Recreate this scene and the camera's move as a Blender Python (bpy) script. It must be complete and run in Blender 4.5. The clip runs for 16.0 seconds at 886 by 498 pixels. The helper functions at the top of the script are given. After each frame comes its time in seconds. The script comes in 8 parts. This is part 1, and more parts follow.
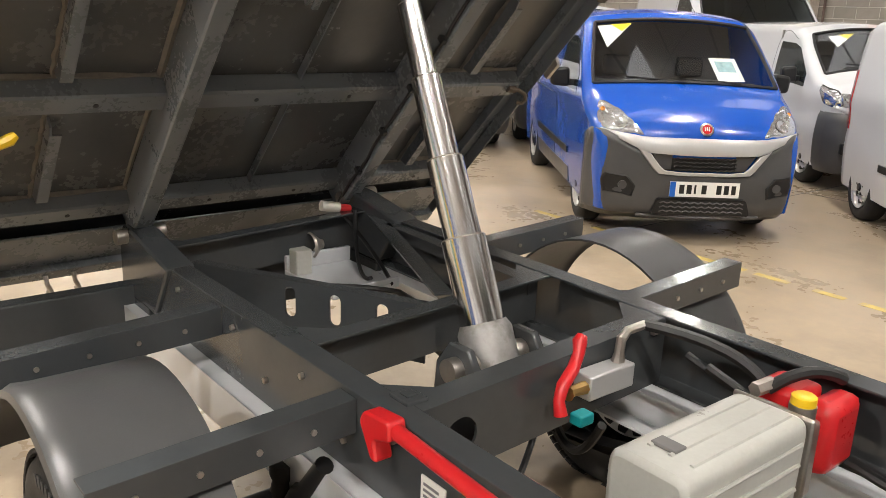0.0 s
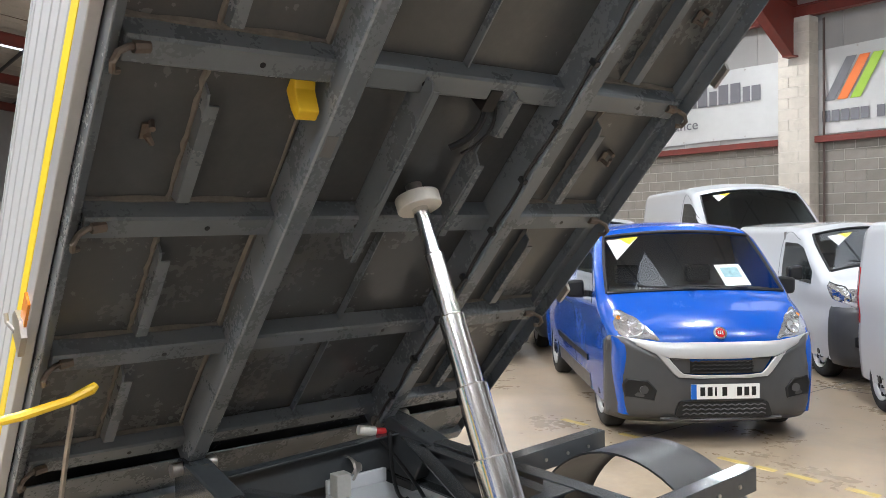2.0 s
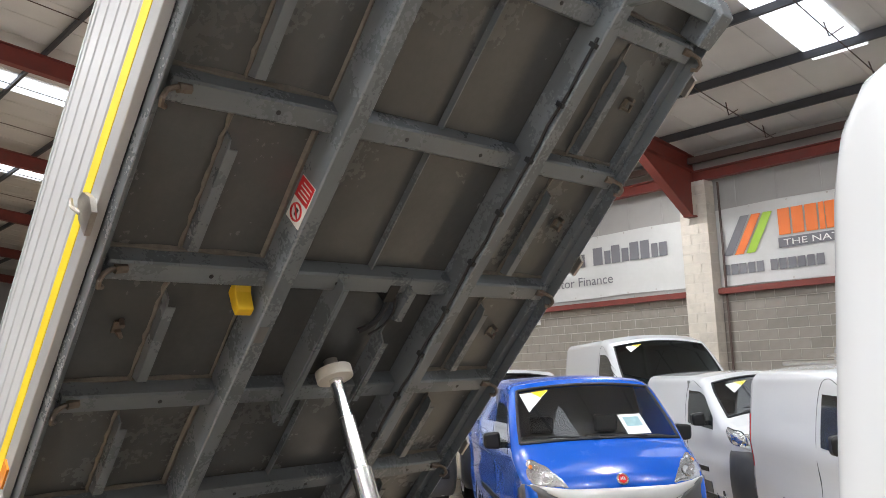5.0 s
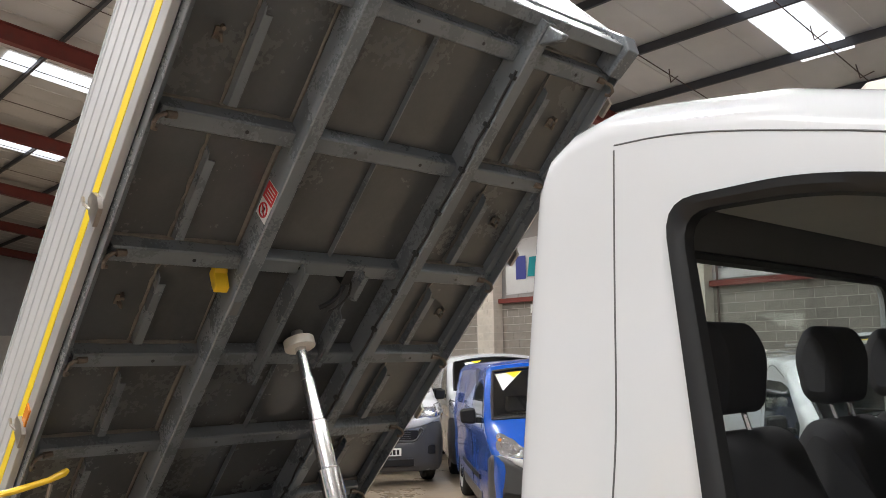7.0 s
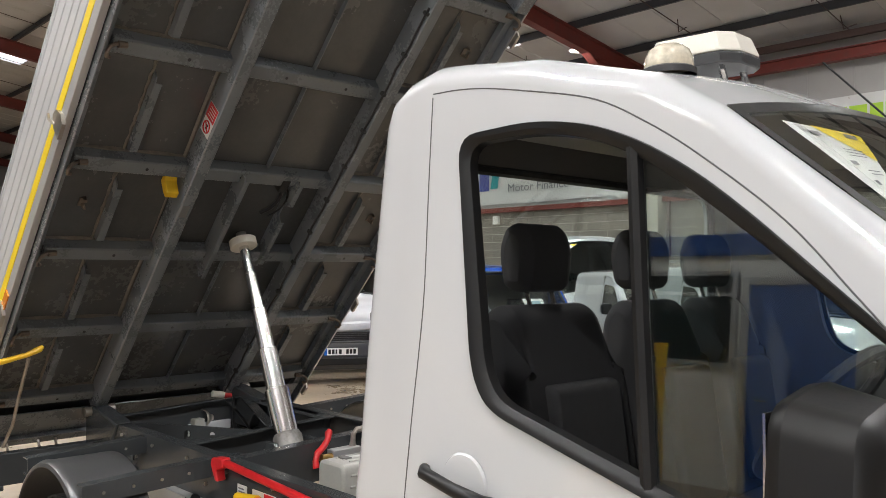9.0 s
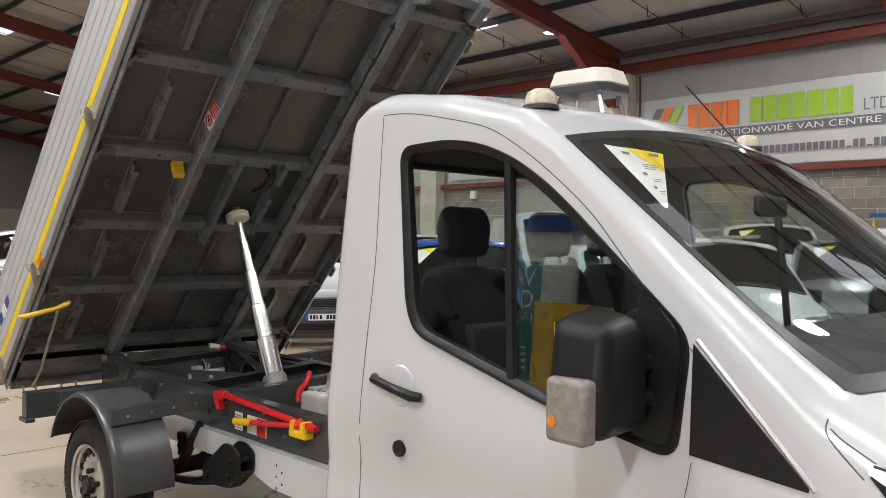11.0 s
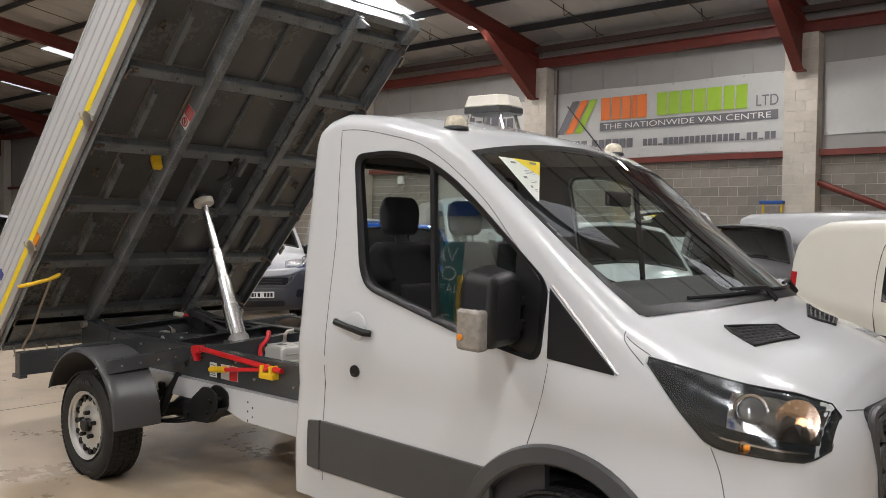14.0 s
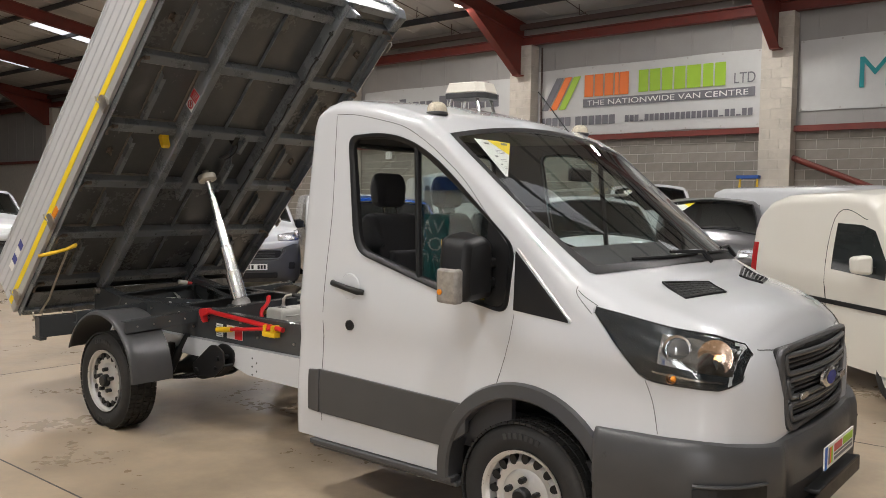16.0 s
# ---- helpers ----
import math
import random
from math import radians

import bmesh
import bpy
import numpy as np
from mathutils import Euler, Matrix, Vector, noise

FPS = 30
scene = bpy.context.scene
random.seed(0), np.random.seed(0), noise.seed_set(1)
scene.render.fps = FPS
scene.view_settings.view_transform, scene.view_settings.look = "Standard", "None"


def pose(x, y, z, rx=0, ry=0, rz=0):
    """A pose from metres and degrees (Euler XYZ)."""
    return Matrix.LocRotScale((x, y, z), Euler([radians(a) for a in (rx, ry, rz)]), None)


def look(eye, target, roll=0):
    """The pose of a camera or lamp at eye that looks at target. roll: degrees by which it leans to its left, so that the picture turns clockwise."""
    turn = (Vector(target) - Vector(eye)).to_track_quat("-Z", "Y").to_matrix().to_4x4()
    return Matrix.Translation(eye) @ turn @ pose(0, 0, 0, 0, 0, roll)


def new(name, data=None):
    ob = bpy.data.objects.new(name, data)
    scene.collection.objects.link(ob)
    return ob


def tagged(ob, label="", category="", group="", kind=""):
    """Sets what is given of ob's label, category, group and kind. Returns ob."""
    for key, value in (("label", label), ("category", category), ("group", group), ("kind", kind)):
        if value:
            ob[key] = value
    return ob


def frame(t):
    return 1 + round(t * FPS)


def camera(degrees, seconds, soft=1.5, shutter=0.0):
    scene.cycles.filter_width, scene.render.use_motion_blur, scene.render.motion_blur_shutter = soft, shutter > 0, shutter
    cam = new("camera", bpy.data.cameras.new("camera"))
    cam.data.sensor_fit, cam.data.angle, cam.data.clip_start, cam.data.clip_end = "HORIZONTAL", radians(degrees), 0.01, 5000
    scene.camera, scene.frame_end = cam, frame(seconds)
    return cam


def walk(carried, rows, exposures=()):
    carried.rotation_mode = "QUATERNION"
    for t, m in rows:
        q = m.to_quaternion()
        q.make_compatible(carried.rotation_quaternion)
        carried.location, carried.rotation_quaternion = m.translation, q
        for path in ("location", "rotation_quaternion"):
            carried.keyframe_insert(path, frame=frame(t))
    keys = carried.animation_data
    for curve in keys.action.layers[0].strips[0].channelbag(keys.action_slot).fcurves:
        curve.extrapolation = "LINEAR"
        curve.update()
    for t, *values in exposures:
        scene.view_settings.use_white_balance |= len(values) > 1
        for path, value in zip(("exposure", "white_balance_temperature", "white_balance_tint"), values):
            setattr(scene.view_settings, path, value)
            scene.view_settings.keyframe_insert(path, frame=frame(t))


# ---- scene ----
cam = camera(56.5, 16.0, soft=0.85)
PATH = [
    (0, (1.898, -1.417, 1.734), (0.418, -0.19, 1.182), 2.3),
    (0.5, (1.958, -1.481, 1.72), (0.377, -0.323, 1.321), 1.7),
    (1, (2.037, -1.56, 1.8), (0.427, -0.405, 1.532), 0.1),
    (1.5, (2.093, -1.598, 1.83), (0.49, -0.412, 1.666), -0.2),
    (2, (2.125, -1.61, 1.853), (0.545, -0.385, 1.793), -0.9),
    (2.5, (2.154, -1.636, 1.88), (0.602, -0.376, 1.914), -1.3),
    (3, (2.221, -1.647, 1.896), (0.694, -0.36, 2.011), -1.6),
    (3.5, (2.307, -1.671, 1.915), (0.803, -0.364, 2.094), -1.6),
    (4, (2.455, -1.739, 1.929), (0.974, -0.415, 2.166), -1.7),
    (4.5, (2.584, -1.858, 1.929), (1.125, -0.52, 2.209), -1.9),
    (4.7, (2.637, -1.903, 1.927), (1.183, -0.561, 2.22), -2.2),
    (6.8, (3.405, -2.174, 1.835), (1.932, -0.854, 2.124), -0.7),
    (7, (3.440, -2.182, 1.844), (1.961, -0.861, 2.109), -0.7),
    (7.5, (3.597, -2.227, 1.844), (2.127, -0.886, 2.047), -0.5),
    (8, (3.815, -2.251, 1.819), (2.35, -0.897, 1.96), -0.3),
    (8.5, (3.955, -2.297, 1.803), (2.494, -0.944, 1.894), 0.0),
    (9, (4.099, -2.396, 1.778), (2.65, -1.018, 1.829), 0.1),
    (11.3, (4.944, -3.003, 1.77), (3.526, -1.593, 1.749), 0.7),
    (11.5, (5.009, -3.056, 1.774), (3.595, -1.642, 1.75), 0.6),
    (12, (5.195, -3.166, 1.769), (3.799, -1.734, 1.739), 0.8),
    (12.5, (5.327, -3.284, 1.783), (3.961, -1.824, 1.745), 0.9),
    (13, (5.374, -3.466, 1.77), (4.044, -1.973, 1.727), 1.1),
    (13.5, (5.444, -3.648, 1.768), (4.137, -2.135, 1.72), 1.0),
    (14, (5.593, -3.783, 1.756), (4.306, -2.253, 1.704), 0.9),
    (14.5, (5.712, -3.927, 1.757), (4.44, -2.385, 1.697), 0.8),
    (15, (5.776, -4.089, 1.761), (4.513, -2.54, 1.69), 0.8),
    (15.5, (5.885, -4.162, 1.747), (4.621, -2.614, 1.659), 0.8),
    (16, (5.998, -4.22, 1.743), (4.735, -2.673, 1.631), 0.8),
]
walk(cam, [(t, look(eye, target, roll)) for t, eye, target, roll in PATH],
     exposures=[(0, -0.4, 6450, 10), (1, -0.38, 5800, 8), (2, -0.35, 5650, 8), (3.5, -0.34, 5700, 7), (5.5, -0.5, 5850, 9), (7, -0.78, 6000, 10), (9, -0.86, 6050, 10), (12.5, -1.1, 6050, 10), (14.5, -1.18, 6150, 11), (16, -1.12, 6200, 11)])


# ---- light: skylights, hung lamps and an added, unseen fill behind the camera ----
world = bpy.data.worlds.new("world")
scene.world = world
world.use_nodes = True
wn = world.node_tree.nodes
sky = wn.new("ShaderNodeTexSky")
sky.sky_type, sky.sun_disc = "NISHITA", False
sky.sun_elevation, sky.sun_rotation = radians(35), radians(200)
world.node_tree.links.new(sky.outputs[0], wn["Background"].inputs[0])
wn["Background"].inputs[1].default_value = 0.10


def area_lamp(name, x, y, z, sx, sy, watts, colour, rx=0, rz=0):
    data = bpy.data.lights.new(name, "AREA")
    data.shape, data.size, data.size_y, data.energy, data.color = "RECTANGLE", sx, sy, watts, colour
    ob = new(name, data)
    ob.matrix_world = pose(x, y, z, rx, 0, rz)
    return ob


EAVE_Y, EAVE_Z, SLOPE, RIDGE_Y = 16.50, 7.0, 0.14, -3.0


def roof_z(y):
    """Underside of the roof sheets at y."""
    d = EAVE_Y - y if y > RIDGE_Y else EAVE_Y - 2 * RIDGE_Y + y
    return EAVE_Z + 0.2 + SLOPE * d


BAYS = [-44.35 + 7.32 * i for i in range(11)]
SKYLIGHTS = [(x + 4.78, y) for x in BAYS[:-1] for y in (11.75, 4.4)]
# Lamps at BAYS[7] and y -9.2 are unseen, added to brighten the truck's front.
LAMPS = [(x - 0.2, y) for x in BAYS[3:7] for y in (13.5, 5.2, -2.9)] + [(BAYS[7] - 0.2, y) for y in (5.2, -2.9, -9.2)] + [(BAYS[6] - 0.2, -9.2)]
for x, y in LAMPS:
    ob = area_lamp("bay_lamp_glow", x, y, roof_z(y) - 0.62, 0.42, 0.42, 380 if y > 8 else 690 if y > 0 else 980 if y > -5 else 1250, (1.0, 0.95, 0.875))
    ob.data.shape = "DISK"
# Unseen fill panel, added to brighten the truck's side and low frame parts.
area_lamp("behind_camera_fill", 10.5, -13.0, 2.6, 7.0, 4.4, 1900, (1.0, 0.97, 0.94), rx=90, rz=28)


# ---- materials ----
def mat(name, colour, rough=0.5, metal=0.0, vary=0.12, scale=6.0, fine=90.0, bump=0.0, dirt=None, dirt_amount=0.0, dirt_scale=3.0, coat=0.0, random=0.0, emit=None, spec=0.5, edge=0.18):
    m = bpy.data.materials.new(name)
    m.use_nodes = True
    nt = m.node_tree
    b = nt.nodes["Principled BSDF"]
    b.inputs["Roughness"].default_value, b.inputs["Metallic"].default_value = rough, metal
    b.inputs["Coat Weight"].default_value = coat
    b.inputs["Coat Roughness"].default_value = 0.05
    b.inputs["Specular IOR Level"].default_value = spec
    if emit:
        b.inputs["Emission Color"].default_value = (*emit[0], 1)
        b.inputs["Emission Strength"].default_value = emit[1]
    co = nt.nodes.new("ShaderNodeTexCoord")
    big = nt.nodes.new("ShaderNodeTexNoise")
    big.inputs["Scale"].default_value, big.inputs["Detail"].default_value = scale, 5
    small = nt.nodes.new("ShaderNodeTexNoise")
    small.inputs["Scale"].default_value, small.inputs["Detail"].default_value = fine, 3
    for n in (big, small):
        nt.links.new(co.outputs["Object"], n.inputs["Vector"])
    add = nt.nodes.new("ShaderNodeMath")
    add.operation = "MULTIPLY_ADD"
    add.inputs[1].default_value = 0.4
    nt.links.new(small.outputs["Fac"], add.inputs[0])
    nt.links.new(big.outputs["Fac"], add.inputs[2])
    ramp = nt.nodes.new("ShaderNodeMapRange")
    ramp.inputs["From Min"].default_value, ramp.inputs["From Max"].default_value = 0.35, 1.05
    ramp.inputs["To Min"].default_value, ramp.inputs["To Max"].default_value = 1 - vary, 1 + vary
    nt.links.new(add.outputs[0], ramp.inputs["Value"])
    last = ramp.outputs[0]
    if random:
        info = nt.nodes.new("ShaderNodeObjectInfo")
        rr = nt.nodes.new("ShaderNodeMapRange")
        rr.inputs["To Min"].default_value, rr.inputs["To Max"].default_value = 1 - random, 1 + random
        nt.links.new(info.outputs["Random"], rr.inputs["Value"])
        mul = nt.nodes.new("ShaderNodeMath")
        mul.operation = "MULTIPLY"
        nt.links.new(last, mul.inputs[0])
        nt.links.new(rr.outputs[0], mul.inputs[1])
        last = mul.outputs[0]
    sc = nt.nodes.new("ShaderNodeVectorMath")
    sc.operation = "SCALE"
    sc.inputs[0].default_value = colour
    nt.links.new(last, sc.inputs["Scale"])
    out = sc.outputs[0]
    if dirt:
        dn = nt.nodes.new("ShaderNodeTexNoise")
        dn.inputs["Scale"].default_value, dn.inputs["Detail"].default_value, dn.inputs["Roughness"].default_value = dirt_scale, 9, 0.68
        nt.links.new(co.outputs["Object"], dn.inputs["Vector"])
        dr = nt.nodes.new("ShaderNodeMapRange")
        dr.inputs["From Min"].default_value, dr.inputs["From Max"].default_value = 0.61 - edge / 2, 0.61 + edge / 2
        dr.inputs["To Max"].default_value = dirt_amount
        nt.links.new(dn.outputs["Fac"], dr.inputs["Value"])
        mx = nt.nodes.new("ShaderNodeMix")
        mx.data_type = "RGBA"
        mx.inputs["B"].default_value = (*dirt, 1)
        nt.links.new(dr.outputs[0], mx.inputs["Factor"])
        nt.links.new(out, mx.inputs["A"])
        out = mx.outputs["Result"]
    nt.links.new(out, b.inputs["Base Color"])
    rg = nt.nodes.new("ShaderNodeMapRange")
    rg.inputs["From Min"].default_value, rg.inputs["From Max"].default_value = 0.35, 1.05
    rg.inputs["To Min"].default_value, rg.inputs["To Max"].default_value = max(0.02, rough - vary * 0.6), min(1, rough + vary * 0.6)
    nt.links.new(add.outputs[0], rg.inputs["Value"])
    nt.links.new(rg.outputs[0], b.inputs["Roughness"])
    if bump:
        bp = nt.nodes.new("ShaderNodeBump")
        bp.inputs["Strength"].default_value, bp.inputs["Distance"].default_value = bump, 0.01
        nt.links.new(add.outputs[0], bp.inputs["Height"])
        nt.links.new(bp.outputs[0], b.inputs["Normal"])
    return m


def glass_mat(name, tint, rough=0.0, base=0.035):
    m = bpy.data.materials.new(name)
    m.use_nodes = True
    nt = m.node_tree
    nt.nodes.remove(nt.nodes["Principled BSDF"])
    tr = nt.nodes.new("ShaderNodeBsdfTransparent")
    tr.inputs[0].default_value = (*tint, 1)
    gl = nt.nodes.new("ShaderNodeBsdfGlossy")
    gl.inputs["Roughness"].default_value = rough
    lw = nt.nodes.new("ShaderNodeLayerWeight")
    lw.inputs[0].default_value = 0.5
    pw = nt.nodes.new("ShaderNodeMath")
    pw.operation = "POWER"
    pw.inputs[1].default_value = 4.5
    nt.links.new(lw.outputs["Facing"], pw.inputs[0])
    mr = nt.nodes.new("ShaderNodeMapRange")
    mr.inputs["To Min"].default_value, mr.inputs["To Max"].default_value = base, 0.9
    nt.links.new(pw.outputs[0], mr.inputs["Value"])
    mx = nt.nodes.new("ShaderNodeMixShader")
    nt.links.new(mr.outputs[0], mx.inputs[0])
    nt.links.new(tr.outputs[0], mx.inputs[1])
    nt.links.new(gl.outputs[0], mx.inputs[2])
    nt.links.new(mx.outputs[0], nt.nodes["Material Output"].inputs[0])
    return m


M_FLOOR = mat("polished_concrete", (0.36, 0.285, 0.20), 0.34, vary=0.32, scale=1.1, fine=14, bump=0.05, dirt=(0.125, 0.098, 0.07), dirt_amount=0.72, dirt_scale=0.75, edge=0.32)
M_BLOCK = mat("concrete_block", (0.25, 0.225, 0.195), 0.9, vary=0.18, scale=5, fine=60, bump=0.25, random=0.16)
M_MORTAR = mat("mortar", (0.60, 0.56, 0.50), 0.95, vary=0.1)
M_PILLAR = mat("painted_block", (0.56, 0.51, 0.44), 0.85, vary=0.14, scale=4, fine=50, bump=0.2, random=0.07, dirt=(0.36, 0.32, 0.27), dirt_amount=0.5)
M_CLAD = mat("wall_sheet", (0.35, 0.337, 0.32), 0.6, vary=0.07, scale=2)
M_ROOF = mat("roof_sheet", (0.55, 0.53, 0.50), 0.65, vary=0.08, scale=1.5)
M_REDSTEEL = mat("red_oxide_steel", (0.17, 0.032, 0.022), 0.55, vary=0.2, scale=5, dirt=(0.10, 0.05, 0.04), dirt_amount=0.5)
M_BROWNSTEEL = mat("brown_steel", (0.075, 0.045, 0.036), 0.6, vary=0.2)
M_DARKSTEEL = mat("dark_purlin_steel", (0.055, 0.055, 0.06), 0.5, metal=0.3, vary=0.2)
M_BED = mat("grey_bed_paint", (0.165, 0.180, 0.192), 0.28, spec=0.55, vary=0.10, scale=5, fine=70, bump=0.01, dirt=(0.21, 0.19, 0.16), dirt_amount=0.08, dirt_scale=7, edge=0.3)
# Base colour kept below the beams' to deepen the shaded bays; the dust is separate.
M_BEDFLOOR = mat("dusty_shaded_bed_plate", (0.088, 0.090, 0.088), 0.25, spec=0.65, vary=0.12, scale=3, fine=40, bump=0.012, dirt=(0.17, 0.157, 0.138), dirt_amount=0.22, dirt_scale=5, edge=0.35)
M_SUB = mat("grey_subframe_paint", (0.052, 0.057, 0.061), 0.2, spec=0.6, vary=0.10, scale=4, fine=40, dirt=(0.12, 0.105, 0.09), dirt_amount=0.16, dirt_scale=3, edge=0.45)
M_BLACK = mat("black_plastic", (0.010, 0.010, 0.0105), 0.40, spec=0.4, vary=0.15, scale=8, fine=160, bump=0.03)
M_GUARD = mat("mudguard_plastic", (0.062, 0.062, 0.064), 0.32, vary=0.1, scale=7, fine=240, bump=0.08, dirt=(0.09, 0.075, 0.06), dirt_amount=0.1)
M_RUBBER = mat("tyre_rubber", (0.016, 0.0155, 0.015), 0.75, vary=0.25, scale=9, bump=0.05, dirt=(0.06, 0.05, 0.04), dirt_amount=0.4)
M_WHITE = mat("white_paint", (0.60, 0.61, 0.628), 0.24, vary=0.012, scale=2, fine=30, coat=0.6)
M_CREAM = mat("off_white_paint", (0.70, 0.675, 0.61), 0.3, vary=0.03, scale=2, coat=0.5)
M_BLUE = mat("blue_paint", (0.002, 0.072, 0.44), 0.26, vary=0.05, scale=2, coat=0.8)
M_GREY = mat("grey_metallic_paint", (0.17, 0.17, 0.18), 0.33, metal=0.5, vary=0.06, coat=0.7)
M_SILVER = mat("silver_trim", (0.50, 0.50, 0.50), 0.36, metal=0.35, vary=0.05)
M_CHROME = mat("chrome_rod", (0.74, 0.735, 0.73), 0.17, metal=1.0, vary=0.03, scale=5)
M_STEEL = mat("bare_steel", (0.45, 0.42, 0.38), 0.4, metal=0.9, vary=0.2, scale=14, dirt=(0.2, 0.13, 0.08), dirt_amount=0.4, dirt_scale=9)
M_RUSTY = mat("rusted_steel", (0.17, 0.135, 0.105), 0.65, metal=0.35, vary=0.35, scale=25, dirt=(0.10, 0.05, 0.025), dirt_amount=0.7, dirt_scale=30)
M_CAST = mat("worn_cast_steel", (0.30, 0.29, 0.28), 0.5, metal=0.6, vary=0.3, scale=22, bump=0.1, dirt=(0.10, 0.085, 0.07), dirt_amount=0.6, dirt_scale=16)
M_RIM = mat("wheel_silver", (0.66, 0.65, 0.63), 0.32, metal=0.55, vary=0.12, dirt=(0.2, 0.17, 0.14), dirt_amount=0.3)
M_ALU = mat("white_aluminium", (0.54, 0.545, 0.56), 0.4, metal=0.0, vary=0.05, scale=4)
M_RED = mat("red_enamel", (0.62, 0.018, 0.022), 0.3, vary=0.08, coat=0.3)
M_YELLOW = mat("yellow_enamel", (0.82, 0.52, 0.012), 0.38, vary=0.08)
M_NYLON = mat("white_nylon", (0.74, 0.70, 0.62), 0.45, vary=0.08, dirt=(0.5, 0.46, 0.4), dirt_amount=0.3)
M_TANK = mat("milky_tank_plastic", (0.46, 0.455, 0.42), 0.32, vary=0.12, scale=5, dirt=(0.40, 0.37, 0.32), dirt_amount=0.4, dirt_scale=6)
M_CLOTH = mat("black_seat_cloth", (0.036, 0.036, 0.038), 0.9, vary=0.25, scale=20, fine=400, bump=0.2)
M_CLOTH2 = mat("grey_seat_cloth", (0.052, 0.052, 0.054), 0.95, vary=0.2, scale=30, fine=500, bump=0.25)
M_TRIM = mat("grey_cab_trim", (0.16, 0.155, 0.15), 0.7, vary=0.08)
M_HEADLINER = mat("headliner", (0.42, 0.41, 0.38), 0.9, vary=0.06)
M_BEACON = mat("cream_lens", (0.62, 0.56, 0.44), 0.16, vary=0.3, scale=60, coat=0.6)
M_DASH = mat("dark_dash", (0.042, 0.042, 0.044), 0.6, vary=0.15, fine=300, bump=0.1)
M_GLASS = glass_mat("window_glass", (0.90, 0.95, 0.935), base=0.085)
M_DARKGLASS = glass_mat("tinted_glass", (0.22, 0.26, 0.26), base=0.06)
M_LENS = glass_mat("lamp_lens", (0.93, 0.94, 0.94), 0.04, base=0.03)
M_INLAMP = mat("lamp_reflector", (0.62, 0.62, 0.62), 0.14, metal=1.0, vary=0.2, scale=25)
M_HEADBACK = mat("smoked_lamp_back", (0.03, 0.034, 0.038), 0.18, metal=0.4, vary=0.3, scale=18)
M_CLEARLENS = mat("projector_glass", (0.25, 0.26, 0.27), 0.05, metal=0.6, vary=0.05)
M_AMBERGLOW = mat("warm_lit_reflector", (0.55, 0.44, 0.36), 0.16, metal=0.9, vary=0.4, scale=40, emit=((1.0, 0.52, 0.25), 0.12))
M_SEAM = mat("shut_gap", (0.10, 0.10, 0.10), 0.8, vary=0.05)
M_CLEARIND = mat("clear_indicator_lens", (0.27, 0.25, 0.23), 0.12, vary=0.25, scale=40)
M_AMBER = mat("amber_lens", (0.75, 0.25, 0.02), 0.25)
M_BULB = mat("lit_headlamp_bulb", (0.9, 0.55, 0.2), 0.3, emit=((1.0, 0.6, 0.3), 4.0))
M_LAMPGLOW = mat("lamp_glow", (1, 1, 1), 0.4, emit=((1.0, 0.93, 0.82), 30.0))
M_SKYLIGHT = mat("skylight_panel", (0.9, 0.9, 0.9), 0.5, emit=((0.97, 0.98, 1.0), 2.2))
M_BANNER = mat("banner_vinyl", (0.58, 0.575, 0.56), 0.5, vary=0.07, scale=1.2, fine=8, bump=0.12)
M_ORANGE = mat("orange_print", (0.80, 0.19, 0.03), 0.5, vary=0.04)
M_GREEN = mat("green_print", (0.36, 0.56, 0.04), 0.5, vary=0.04)
M_GREYPRINT = mat("grey_print", (0.17, 0.165, 0.18), 0.5, vary=0.04)
M_TEAL = mat("teal_print", (0.0, 0.23, 0.25), 0.5, vary=0.04)
M_TEALPALE = mat("pale_print", (0.30, 0.45, 0.50), 0.5, vary=0.35, scale=18)
M_TEALSIGN = mat("teal_sign_print", (0.0, 0.20, 0.21), 0.45, vary=0.05)
M_NAVY = mat("navy_print", (0.05, 0.06, 0.26), 0.5, vary=0.04)
M_PAPER = mat("white_paper", (0.82, 0.81, 0.78), 0.6, vary=0.04)
M_YPRINT = mat("yellow_print", (0.88, 0.66, 0.01), 0.5, vary=0.03)
M_LINE = mat("worn_yellow_line", (0.52, 0.40, 0.12), 0.6, vary=0.25, scale=12, dirt=(0.36, 0.29, 0.2), dirt_amount=1.0, dirt_scale=9)
M_PLATEBLUE = mat("plate_blue", (0.01, 0.12, 0.55), 0.4, vary=0.03)
M_WELD = mat("rusty_weld", (0.175, 0.155, 0.13), 0.7, vary=0.35, scale=30)
M_HOSE = mat("black_hose", (0.012, 0.012, 0.012), 0.5, vary=0.2)
M_TYREMARK = mat("tyre_marking", (0.030, 0.030, 0.030), 0.7)
M_LADDER = mat("ladder_blue", (0.02, 0.085, 0.33), 0.5)


# ---- mesh helpers ----
def part(name, bm, material, parent=None, label="", smooth=True, bevel=0.0, mats=()):
    me = bpy.data.meshes.new(name)
    bmesh.ops.recalc_face_normals(bm, faces=bm.faces)
    bm.to_mesh(me)
    bm.free()
    for m in ([material] if not mats else mats):
        me.materials.append(m)
    ob = new(name, me)
    if smooth:
        me.shade_smooth()
        me.set_sharp_from_angle(angle=radians(38))
    if bevel:
        md = ob.modifiers.new("bevel", "BEVEL")
        md.width, md.segments, md.limit_method, md.angle_limit = bevel, 2, "ANGLE", radians(50)
    if parent:
        ob.parent = parent
    if label:
        ob["label"] = label
    return ob


